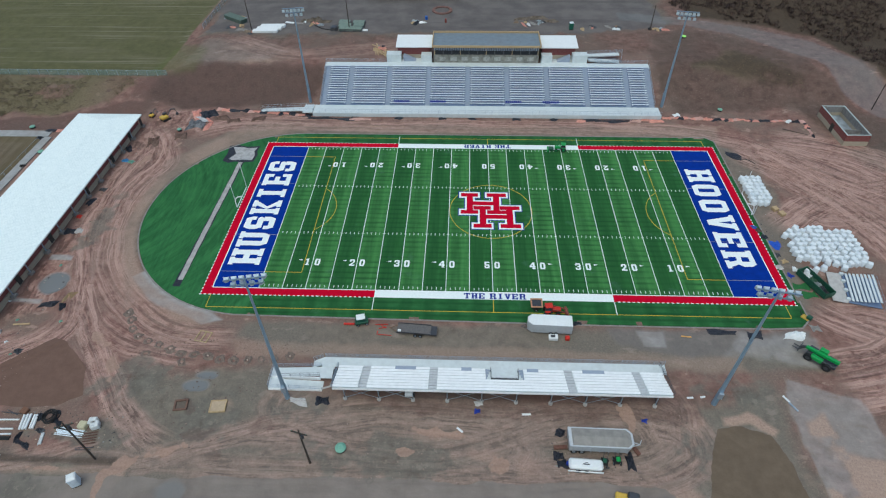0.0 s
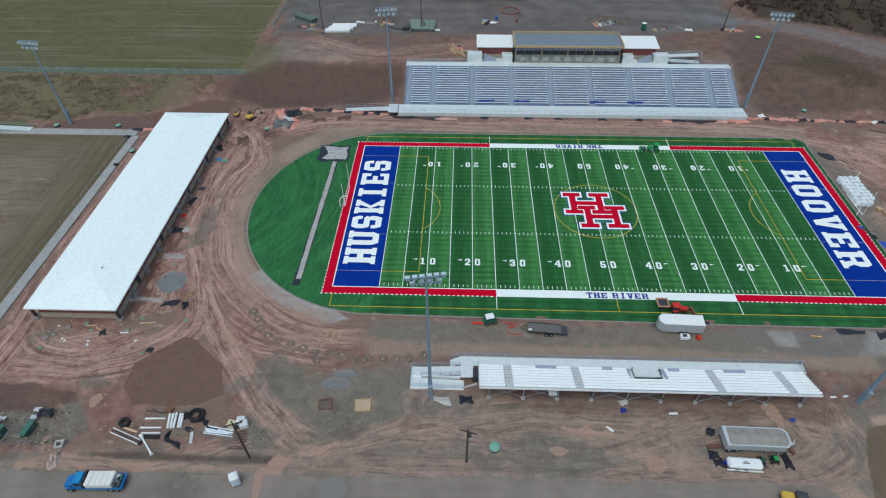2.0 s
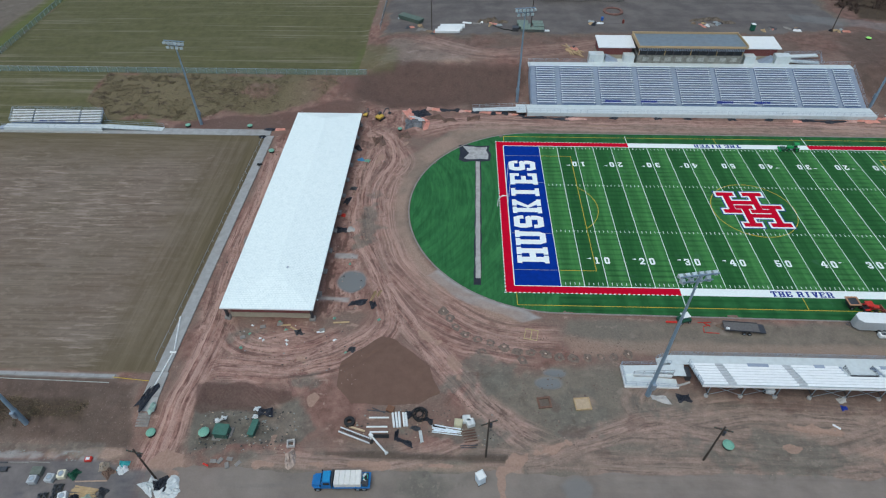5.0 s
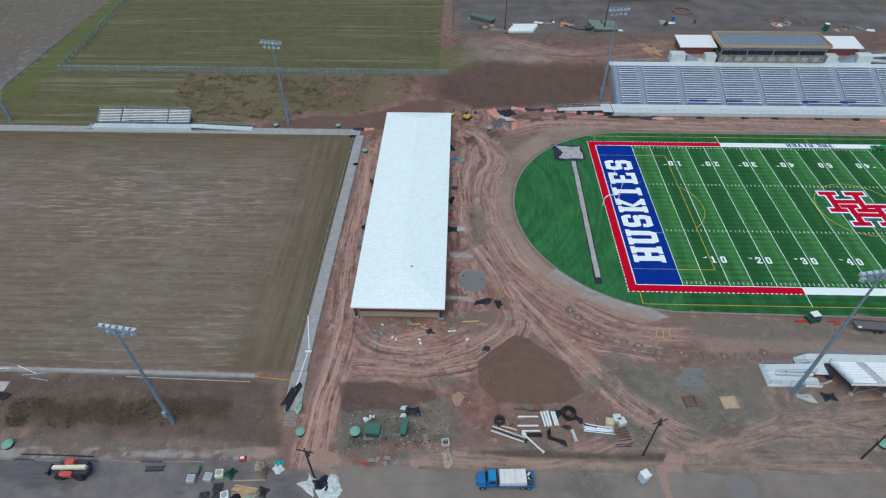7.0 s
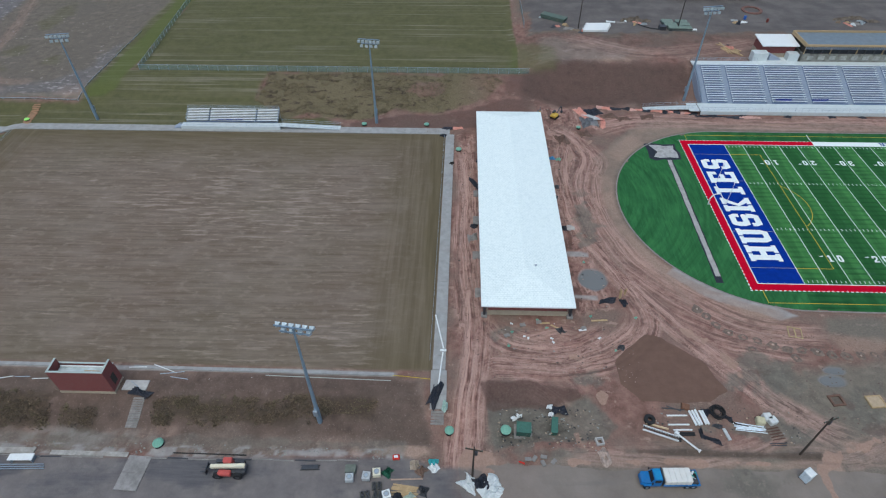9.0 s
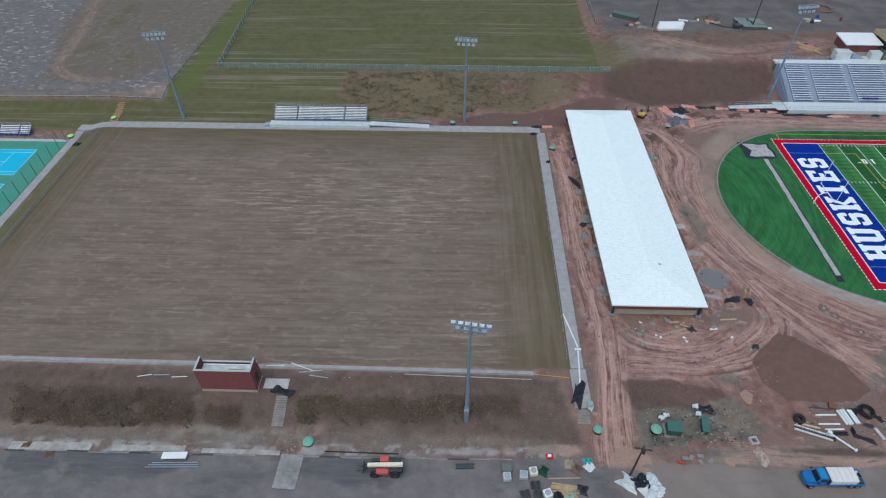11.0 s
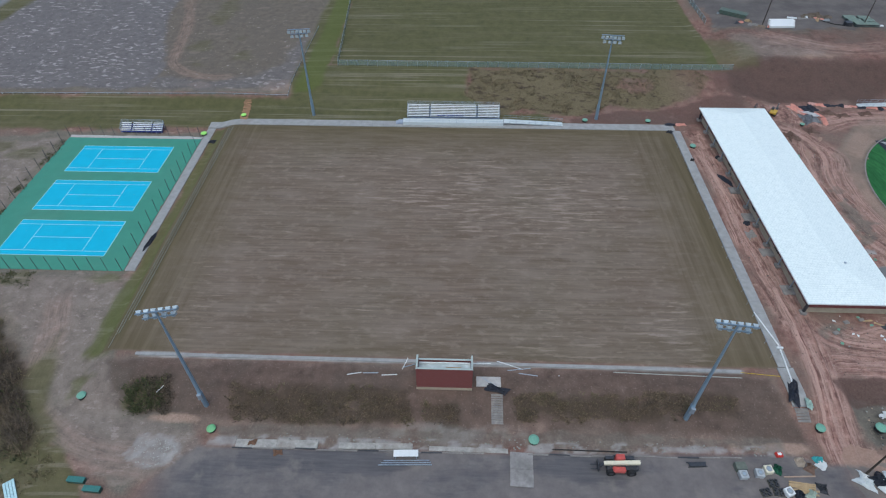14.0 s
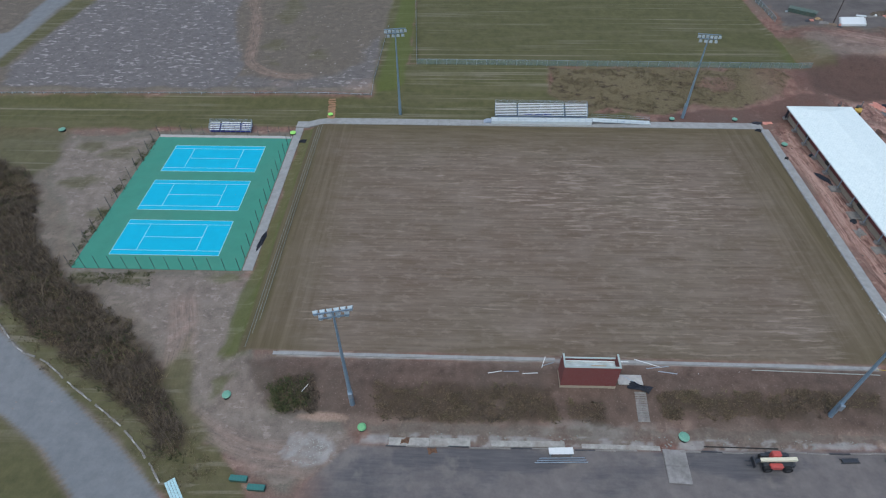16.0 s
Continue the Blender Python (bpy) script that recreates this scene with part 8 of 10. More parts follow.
# ---- vehicles and machines ----
def wheel(parent, x, y, r, w, rim=None, axis="y"):
    d = Vector((0, w / 2, 0)) if axis == "y" else Vector((w / 2, 0, 0))
    c = Vector((x, y, r))
    s = Shape().rod(c - d, c + d, r, n=16).rod(c - d * 1.02, c - d * 0.6, r * 0.93, n=16)
    t = part("tyre", s, BLACK, parent)
    part("rim", Shape().rod(c - d * 1.08, c + d * 1.08, r * 0.52, n=12), rim or GALV, t)


VEH_BLUE = plain("truck_blue", (0.006, 0.13, 0.36), 0.35, vary=0.1)
RED_M = plain("machine_red", (0.48, 0.03, 0.02), 0.4, vary=0.15)
ORANGE_M = plain("machine_orange", (0.25, 0.065, 0.05), 0.45, vary=0.15)
GREEN_M = plain("machine_green", (0.008, 0.27, 0.065), 0.4, vary=0.15)
DKGREEN_M = plain("dark_green_machine", (0.012, 0.075, 0.045), 0.5, vary=0.25)
YELLOW_M = plain("machine_yellow", (0.50, 0.33, 0.06), 0.4, vary=0.12)
CREAM_M = plain("boom_cream", (0.66, 0.62, 0.48), 0.4, vary=0.06)
GREY_TR = plain("trailer_grey", (0.42, 0.45, 0.47), 0.45, 0.2, vary=0.08)
TANK_TOP = plain("tank_top", (0.23, 0.22, 0.205), 0.7, vary=0.2, grain=0.8)

# flatbed truck
g = thing("flatbed_truck", (-82.5, -64.5, gz(-82.5, -64.5)), "blue flatbed truck carrying a white wrapped load", "truck", turn=2)
part("chassis", Shape().box(-3.9, 4.2, -0.5, 0.5, 0.55, 0.85), STEEL_DARK, g)
part("bonnet", Shape().hull([(-4.3, -0.75, 0.7), (-4.3, 0.75, 0.7), (-4.2, -0.7, 1.35), (-4.2, 0.7, 1.35), (-2.9, -0.95, 0.6), (-2.9, 0.95, 0.6), (-2.9, -0.9, 1.55), (-2.9, 0.9, 1.55)]), VEH_BLUE, g)
cab = part("cab", Shape().hull([(-2.95, -1.0, 0.6), (-2.95, 1.0, 0.6), (-1.4, -1.0, 0.6), (-1.4, 1.0, 0.6), (-2.6, -0.85, 2.35), (-2.6, 0.85, 2.35), (-1.45, -0.88, 2.4), (-1.45, 0.88, 2.4), (-2.95, -0.95, 1.55), (-2.95, 0.95, 1.55)]), VEH_BLUE, g)
part("windscreen", Shape().hull([(-2.99, -0.8, 1.6), (-2.99, 0.8, 1.6), (-2.66, -0.72, 2.25), (-2.66, 0.72, 2.25), (-2.95, -0.8, 1.6), (-2.62, -0.72, 2.25), (-2.95, 0.8, 1.6), (-2.62, 0.72, 2.25)]), GLASS_DARK, cab)
part("bed", Shape().box(-1.2, 4.2, -1.2, 1.2, 0.95, 1.12), VEH_BLUE, g, "blue flat bed")
load = Shape()
for k in range(5):
    load.soft(-1.0 + k * 0.78, -0.20 + k * 0.78, -1.1, 1.1, 1.12, 2.15 - 0.03 * (k % 2), 0.09)
part("load", load, plain("white_wrap", (0.60, 0.60, 0.58), 0.5, vary=0.08), g, "row of white wrapped bundles")
part("cab_roof", Shape().soft(-2.55, -1.5, -0.82, 0.82, 2.36, 2.46, 0.05), plain("truck_roof_blue", (0.01, 0.20, 0.42), 0.35), g, "paler blue cab roof")
for y in (-1.0, 1.0):
    part("side_window", Shape().box(-2.45, -1.6, min(y * 0.96, y * 0.9), max(y * 0.96, y * 0.9), 1.62, 2.18), GLASS_DARK, cab)
    part("mirror", Shape().soft(-2.95, -2.8, min(y * 1.05, y * 1.25), max(y * 1.05, y * 1.25), 1.6, 2.0, 0.03), BLACK, cab)
    part("wheel_arch", Shape().soft(-4.0, -2.85, min(y * 0.72, y * 1.12), max(y * 0.72, y * 1.12), 0.85, 1.12, 0.08), VEH_BLUE, g)
part("headboard", Shape().box(-1.32, -1.2, -1.15, 1.15, 1.12, 2.3), STEEL_DARK, g)
for k in range(7):
    q = random.Random(640 + k)
    part("gear", Shape().soft(-0.3, 0.3, -0.14, 0.14, 0, q.uniform(0.2, 0.5), 0.05), (BLACK, STEEL_DARK, ALU)[k % 3], g, at=pose(3.2 + q.uniform(0, 0.9), q.uniform(-0.9, 0.9), 1.5 if k % 2 else 1.12, 0, 0, q.uniform(0, 180)))
part("tool_box", Shape().soft(3.1, 3.9, -1.0, 0.9, 1.12, 1.5, 0.05), STEEL_DARK, g)
part("hose", Shape().ring(3.5, 0.3, 0.35, 0.1, 1.5, 1.62, n=14), plain("teal_hose", (0.02, 0.32, 0.28), 0.5), g)
for x in (-3.4, 2.4, 3.3):
    for y in (-1.0, 1.0):
        wheel(g, x, y, 0.48, 0.32)


def telehandler(name, x, y, turn, body, boom, label):
    g = thing(name, (x, y, gz(x, y)), label, "telehandler", turn=turn)
    part("chassis", Shape().soft(-2.3, 2.1, -0.75, 0.75, 0.55, 1.25, 0.08), STEEL_DARK, g)
    part("engine_cover", Shape().soft(-0.6, 1.3, 0.45, 1.2, 0.8, 1.65, 0.12), body, g)
    for a in (-2.2, 0.85):
        part("mudguard", Shape().soft(a, a + 1.3, -1.25, -0.72, 1.34, 1.46, 0.04), STEEL_DARK, g)
    part("counterweight", Shape().soft(-2.7, -2.2, -0.7, 0.7, 0.6, 1.4, 0.12), STEEL_DARK, g)
    part("carriage", Shape().box(3.25, 3.4, -0.8, 0.8, 0.4, 1.3), STEEL_DARK, g)
    c = part("cab", Shape().soft(-0.6, 0.75, -1.15, -0.3, 0.8, 2.45, 0.1), body, g)
    part("window", Shape().soft(-0.45, 0.6, -1.17, -0.5, 1.55, 2.3, 0.03), GLASS_DARK, c)
    part("boom", Shape().hull([(-2.7, -0.22, 1.85), (-2.7, 0.32, 1.85), (-2.7, -0.22, 2.4), (-2.7, 0.32, 2.4), (2.6, -0.2, 1.45), (2.6, 0.3, 1.45), (2.6, -0.2, 1.9), (2.6, 0.3, 1.9)]), boom, g)
    part("boom_head", Shape().hull([(2.6, -0.16, 1.4), (2.6, 0.26, 1.4), (2.6, -0.16, 1.75), (2.6, 0.26, 1.75), (3.3, -0.3, 0.5), (3.3, 0.4, 0.5), (3.35, -0.3, 1.0), (3.35, 0.4, 1.0)]), STEEL_DARK, g)
    for k in (-0.35, 0.35):
        part("fork", Shape().box(3.3, 4.4, k - 0.08, k + 0.08, 0.42, 0.5), STEEL_DARK, g)
    for k in (-1.55, 1.5):
        for s in (-1.0, 1.0):
            wheel(g, k, s, 0.68, 0.5, STEEL_DARK)
    return g


PINK_RED = plain("faded_red", (0.46, 0.085, 0.075), 0.45, vary=0.15)
telehandler("telehandler", -147.7, -63.9, 180, PINK_RED, CREAM_M, "faded red telehandler with a cream boom on the wet lot")
telehandler("telehandler", 55.3, -38.7, 134, GREEN_M, GREEN_M, "bright green telehandler parked on bare earth")


def tractor(name, x, y, turn, body, label, loader=None, scale=1.0):
    g = thing(name, (x, y, gz(x, y) + (0.05 if abs(x) < 58 and abs(y) < 32 else 0)), label, "tractor", turn=turn)
    S = Matrix.Scale(scale, 4)
    part("bonnet", Shape().soft(0.2, 1.9, -0.4, 0.4, 0.75, 1.45, 0.1, S), body, g)
    part("seat_deck", Shape().soft(-0.9, 0.3, -0.55, 0.55, 0.6, 1.0, 0.05, S), STEEL_DARK, g)
    part("canopy", Shape().soft(-1.1, 0.3, -0.65, 0.65, 2.2, 2.32, 0.05, S), body, g)
    for a in (-1.0, 0.2):
        for b in (-0.58, 0.58):
            part("canopy_post", Shape().rod(S @ Vector((a, b, 0.9)), S @ Vector((a, b, 2.2)), 0.04, n=6), STEEL_DARK, g)
    for s in (-0.72, 0.72):
        part("mudguard", Shape().soft(-1.1, -0.1, s - 0.2, s + 0.2, 1.2, 1.36, 0.05, S), body, g)
        wheel(g, -0.6 * scale, s * scale, 0.66 * scale, 0.36 * scale, body)
        wheel(g, 1.4 * scale, s * 0.9 * scale, 0.42 * scale, 0.28 * scale, body)
    if loader:
        for s in (-0.5, 0.5):
            part("loader_arm", Shape().hull([S @ Vector(p) for p in ((0.4, s - 0.06, 1.5), (0.4, s + 0.06, 1.5), (0.4, s - 0.06, 1.7), (0.4, s + 0.06, 1.7), (2.9, s - 0.06, 0.4), (2.9, s + 0.06, 0.4), (2.9, s - 0.06, 0.65), (2.9, s + 0.06, 0.65))]), loader, g)
        part("bucket", Shape().hull([S @ Vector(p) for p in ((2.8, -0.9, 0.15), (2.8, 0.9, 0.15), (3.5, -0.9, 0.12), (3.5, 0.9, 0.12), (2.85, -0.9, 0.85), (2.85, 0.9, 0.85), (3.1, -0.9, 0.8), (3.1, 0.9, 0.8))]), loader, g)
    return g


tractor("compact_tractor", 10.4, -29.3, 4, RED_M, "red compact tractor with an orange front loader", ORANGE_M)
t2 = tractor("field_tractor", 18.4, 23.9, 176, GREEN_M, "small green tractor towing a sweeper on the turf", None, 0.9)
part("sweeper", Shape().soft(1.9, 3.2, -0.7, 0.7, 0.25, 0.75, 0.08), DKGREEN_M, t2)
part("sweeper_brush", Shape().rod((3.3, -0.9, 0.3), (3.3, 0.9, 0.3), 0.26, n=12), GREEN_M, t2)
g = thing("infill_hopper", (7.9, -28.2, 0.05), "square steel infill hopper with a timber rim on the turf", "hopper")
part("bin", Shape().hull([(-1.0, -1.0, 1.5), (1.0, -1.0, 1.5), (1.0, 1.0, 1.5), (-1.0, 1.0, 1.5), (-0.6, -0.6, 0.4), (0.6, -0.6, 0.4), (0.6, 0.6, 0.4), (-0.6, 0.6, 0.4)]), STEEL_DARK, g)
part("rim", Shape().box(-1.1, 1.1, -1.1, -0.85, 1.5, 1.66).box(-1.1, 1.1, 0.85, 1.1, 1.5, 1.66).box(-1.1, -0.85, -0.85, 0.85, 1.5, 1.66).box(0.85, 1.1, -0.85, 0.85, 1.5, 1.66), plain("orange_rim", (0.42, 0.22, 0.13), 0.7), g)
for a in (-0.7, 0.7):
    wheel(g, 0, a, 0.35, 0.25)

# enclosed trailer
g = thing("enclosed_trailer", (9.9, -33.0, 0), "pale grey enclosed trailer with a tapered nose", "trailer", turn=-2)
part("body", Shape().hull([(-3.2, -1.25, 0.5), (3.9, -1.25, 0.5), (3.9, 1.25, 0.5), (-3.2, 1.25, 0.5), (-4.0, -0.6, 0.5), (-4.0, 0.6, 0.5), (-3.2, -1.25, 2.6), (3.9, -1.25, 2.6), (3.9, 1.25, 2.6), (-3.2, 1.25, 2.6), (-4.0, -0.6, 2.6), (-4.0, 0.6, 2.6)]), GREY_TR, g)
part("roof", Shape().hull([(-3.15, -1.2, 2.6), (3.85, -1.2, 2.6), (3.85, 1.2, 2.6), (-3.15, 1.2, 2.6), (-3.95, -0.5, 2.6), (-3.95, 0.5, 2.6), (-3.1, 0, 2.68), (3.8, 0, 2.68)]), WHITE, g)
part("drawbar", Shape().rod((-4.0, -0.5, 0.5), (-5.1, 0, 0.5), 0.05, n=6).rod((-4.0, 0.5, 0.5), (-5.1, 0, 0.5), 0.05, n=6), STEEL_DARK, g)
for a in (0.2, 1.1):
    for s in (-1.2, 1.2):
        wheel(g, a, s, 0.38, 0.24)
g = thing("generator", (10.4, -35.2, 0), "small white generator beside the trailer", "generator")
part("case", Shape().soft(-0.8, 0.8, -0.5, 0.5, 0.1, 0.85, 0.08), WHITE, g)
part("panel", Shape().soft(-0.5, 0.3, -0.3, 0.3, 0.84, 0.9, 0.02), STEEL_DARK, g)
single("fuel_can", Shape().soft(-0.4, 0.4, -0.4, 0.4, 0, 0.7, 0.12), RED_M, "red fuel drum beside the trailer", "drum", at=pose(12.9, -35.2, 0))
crumple(15.2, -31.6, 0, 1.6, 0.8, 0.4, BLACK_FABRIC, "black_tarp", "black tarp beside the trailer", "tarp", seed=71)

# flatbed trailer
g = thing("utility_trailer", (-14.4, -34.2, 0), "dark flatbed trailer with a grey deck", "trailer", turn=-4)
part("deck", Shape().soft(-3.2, 2.9, -1.05, 1.05, 0.62, 0.78, 0.02), plain("grey_deck", (0.11, 0.105, 0.105), 0.7, vary=0.2), g)
part("ramp_gate", Shape().box(2.9, 4.0, -1.0, 1.0, 0.5, 0.68), STEEL_DARK, g)
part("drawbar", Shape().rod((-3.2, -0.7, 0.6), (-4.6, 0, 0.55), 0.06, n=6).rod((-3.2, 0.7, 0.6), (-4.6, 0, 0.55), 0.06, n=6), plain("rusty_bar", (0.16, 0.09, 0.05), 0.8), g)
for a in (0.2, 1.1):
    for s in (-1.2, 1.2):
        wheel(g, a, s, 0.36, 0.24)
    part("side_rail", Shape().box(-3.2, 2.9, -1.1 if a < 1 else 1.02, -1.02 if a < 1 else 1.1, 0.78, 0.95), STEEL_DARK, g)
part("tool_box", Shape().soft(-3.0, -2.4, -0.9, -0.5, 0.78, 1.05, 0.03), WHITE, g)
for dx, dy, l, a in ((-20.6, -32.8, 2.4, 3), (-20.4, -33.6, 1.4, 15), (-20.2, -33.3, 1.2, -35), (-19.8, -35.2, 2.4, -3), (-21.2, -34.7, 0.9, 85)):
    single("red_bar", Shape().box(-l / 2, l / 2, -0.05, 0.05, 0.02, 0.14), RED_M, "thin red steel frame bar on the ground", "bar", "red bars", at=pose(dx, dy, 0.03, 0, 0, a))
single("red_drag_bar", Shape().soft(-1.0, 1.0, -0.2, 0.2, 0.02, 0.3, 0.05), RED_M, "red drag bar beside a utility cart", "bar", at=pose(-26.6, -32.9, 0.03))
g = thing("utility_cart", (-24.3, -32.5, 0), "dark green utility cart with a white roof", "cart", turn=15)
part("body", Shape().soft(-1.2, 1.2, -0.7, 0.7, 0.35, 0.95, 0.1), DKGREEN_M, g)
part("roof", Shape().soft(-0.9, 0.7, -0.65, 0.65, 1.75, 1.85, 0.04), WHITE, g)
for a in (-0.8, 0.6):
    for b in (-0.6, 0.6):
        part("roof_post", Shape().rod((a, b, 0.9), (a, b, 1.76), 0.03, n=6), STEEL_DARK, g)
for a in (-0.8, 0.8):
    for s in (-0.65, 0.65):
        wheel(g, a, s, 0.3, 0.22)

# dump trailer, white tank and their gear behind the visitors' bleacher
g = thing("dump_trailer", (15.2, -55.4, 0), "large pale grey dump trailer with a brown load", "trailer", turn=-1)
part("body", Shape().hull([(-4.7, -1.45, 1.0), (3.9, -1.45, 1.0), (3.9, 1.45, 1.0), (-4.7, 1.45, 1.0), (4.6, -0.9, 1.1), (4.6, 0.9, 1.1), (-4.8, -1.6, 2.6), (4.1, -1.6, 2.6), (4.1, 1.6, 2.6), (-4.8, 1.6, 2.6), (4.85, -0.9, 2.5), (4.85, 0.9, 2.5)]), plain("pale_trailer", (0.46, 0.49, 0.51), 0.4, 0.2, vary=0.08), g)
part("cover", Shape().hull([(-4.3, -1.4, 2.6), (3.9, -1.4, 2.6), (3.9, 1.4, 2.6), (-4.3, 1.4, 2.6), (4.5, -0.8, 2.6), (4.5, 0.8, 2.6), (-4.0, 0, 2.85), (3.8, 0, 2.85)]), TANK_TOP, g, "brown-grey tarp cover")
for k in range(7):
    x = -4.2 + k * 1.35
    part("rib", Shape().box(x - 0.06, x + 0.06, -1.62, -1.5, 1.1, 2.5), GREY_TR, g)
for a in (-3.9, -2.7):
    for s in (-1.2, 1.2):
        wheel(g, a, s, 0.5, 0.35)
part("drawbar", Shape().rod((4.6, -0.5, 1.0), (6.2, 0.1, 0.8), 0.08, n=6).rod((4.6, 0.5, 1.0), (6.2, 0.1, 0.8), 0.08, n=6).rod((6.2, 0.1, 0.8), (6.6, 0.9, 0.7), 0.06, n=6), GREY_TR, g)
g = thing("tank_trailer", (12.8, -58.9, 0), "low white tank trailer on bare earth", "trailer", turn=-3)
part("tank", Shape().soft(-2.6, 2.4, -0.8, 0.8, 0.5, 1.5, 0.3), WHITE, g)
part("skirt", Shape().box(-2.7, 2.5, -1.0, -0.85, 0.4, 0.65), WHITE, g)
part("marking", Shape().box(-0.6, 0.4, -0.3, -0.1, 1.5, 1.506).box(-0.3, 0.2, 0.0, 0.1, 1.5, 1.506), STEEL_DARK, g)
for a in (-1.2, 0.0):
    for s in (-0.8, 0.8):
        wheel(g, a, s, 0.4, 0.25)
part("hitch", Shape().rod((2.4, -0.4, 0.5), (3.5, 0, 0.5), 0.06, n=6).rod((2.4, 0.4, 0.5), (3.5, 0, 0.5), 0.06, n=6), STEEL_DARK, g)
for x, y, mat, s in ((15.6, -58.2, DKGREEN_M, 1), (17.6, -57.9, GREEN_M, 2)):
    g = thing("turf_blower", (x, y, 0), "small green and black turf machine on wheels", "machine", "turf machines", turn=50 + 20 * s)
    part("body", Shape().soft(-0.5, 0.5, -0.4, 0.4, 0.3, 1.0, 0.1), BLACK, g)
    part("hood", Shape().soft(-0.45, 0.25, -0.3, 0.3, 1.0, 1.25, 0.06), mat, g)
    part("handle", Shape().rod((0.4, -0.3, 0.9), (1.2, -0.3, 1.3), 0.04, n=6).rod((0.4, 0.3, 0.9), (1.2, 0.3, 1.3), 0.04, n=6), STEEL_DARK, g)
    for a in (-0.35, 0.35):
        wheel(g, a, -0.5, 0.32, 0.2)
        wheel(g, a, 0.5, 0.32, 0.2)
crumple(19.6, -57.9, 0, 1.2, 2.6, 0.7, BLACK_FABRIC, "black_hose", "coil of black hose beside the trailer", "hose", seed=72, turn=10)
for x, y, s in ((9.6, -53.4, 73), (9.0, -57.2, 74), (9.4, -58.4, 75)):
    crumple(x, y, 0, 1.5, 1.2, 0.6, BLACK_FABRIC, "black_tarp_bundle", "heap of black gear beside the trailers", "heap", "black heaps", seed=s)
single("blue_drum", Shape().rod((0, 0, 0), (0, 0, 0.85), 0.3, n=14), NAVY_SEAT, "blue plastic drum beside the tank trailer", "drum", at=pose(10.2, -58.6, 0))
for a, b, l in (((20.6, -55.6), -65, 2.6), ((9.4, -55.9), 5, 2.0)):
    single("rusty_channel", Shape().soft(-l / 2, l / 2, -0.3, 0.3, 0, 0.35, 0.03), plain("rust_channel", (0.13, 0.06, 0.045), 0.8, vary=0.3), "rusty steel channel lying on earth", "channel", at=pose(*a, 0.02, 0, 0, b))

# excavators
def excavator(x, y, turn, s, label, name="excavator"):
    g = thing(name, (x, y, gz(x, y)), label, "excavator", turn=turn)
    S = Matrix.Scale(s, 4)
    for k in (-1.0, 1.0):
        part("track", Shape().soft(-1.7, 1.7, k - 0.28, k + 0.28, 0, 0.75, 0.2, S), BLACK, g)
    part("house", Shape().soft(-1.9, 0.9, -1.2, 1.2, 0.95, 1.9, 0.2, S), YELLOW_M, g)
    c = part("cab", Shape().soft(-0.3, 1.2, 0.2, 1.2, 0.95, 2.7, 0.15, S), STEEL_DARK, g)
    part("cab_window", Shape().soft(-0.1, 1.24, 0.3, 1.1, 1.8, 2.55, 0.05, S), GLASS_DARK, c)
    q = lambda a, b, w: [S @ Vector((p[0], yy, p[1] + e)) for p in (a, b) for yy in (-0.35 - w, -0.35 + w) for e in (-0.18, 0.18)]
    part("boom", Shape().hull(q((0.8, 1.6), (2.9, 3.4), 0.16)).hull(q((2.9, 3.4), (4.4, 2.9), 0.16)), YELLOW_M if s > 1 else STEEL_DARK, g)
    part("stick", Shape().hull(q((4.4, 2.9), (4.9, 1.0), 0.12)), STEEL_DARK, g)
    part("bucket", Shape().soft(4.4, 5.3, -0.8, 0.1, 0.2, 1.0, 0.15, S), STEEL_DARK, g)


excavator(17.8, -64.6, -12, 1.0, "yellow tracked excavator on the paving")
excavator(-87.7, 36.6, 55, 0.7, "small yellow excavator on churned earth")
excavator(-91.9, 37.8, 80, 0.45, "mini yellow excavator on churned earth")

# green roll container, mats and loose goods east of the field
g = thing("roll_container", (62.1, -20.9, 0), "dark green roll-off container filled with turf scrap", "container", turn=-69)
part("side", Shape().box(-3.6, 3.6, -1.15, -1.03, 0.2, 1.5), DKGREEN_M, g)
part("side", Shape().box(-3.6, 3.6, 1.03, 1.15, 0.2, 1.5), DKGREEN_M, g)
part("end", Shape().box(-3.6, -3.48, -1.03, 1.03, 0.2, 1.5), DKGREEN_M, g)
part("end", Shape().box(3.48, 3.6, -1.03, 1.03, 0.2, 1.5), DKGREEN_M, g)
part("floor", Shape().box(-3.48, 3.48, -1.03, 1.03, 0.1, 0.3), STEEL_DARK, g)
for k in range(6):
    for s in (-1.2, 1.14):
        part("rib", Shape().box(-3.2 + k * 1.25, -3.08 + k * 1.25, s, s + 0.07, 0.2, 1.5), DKGREEN_M, g)
for x, y, s, mat in ((61.4, -18.9, 81, WHITE), (61.9, -20.3, 82, plain("scrap_green", (0.05, 0.11, 0.07), 0.8)), (62.7, -22.6, 83, STEEL_DARK), (62.3, -21.5, 84, plain("scrap_grey", (0.25, 0.28, 0.28), 0.7))):
    crumple(x, y, 0.5, 1.6, 1.3, 0.9, mat, "turf_scrap", "heap of turf scrap in the container", "scrap", "turf scrap", -69, s)
for x, y, a, l in ((59.6, -21.3, 0, 3.4), (60.2, -23.4, 6, 3.0)):
    crumple(x, y, 0, l, 1.6, 0.12, TURF_D, "turf_roll", "offcut of green turf on the ground", "turf offcut", "turf offcuts", a, int(l * 10))
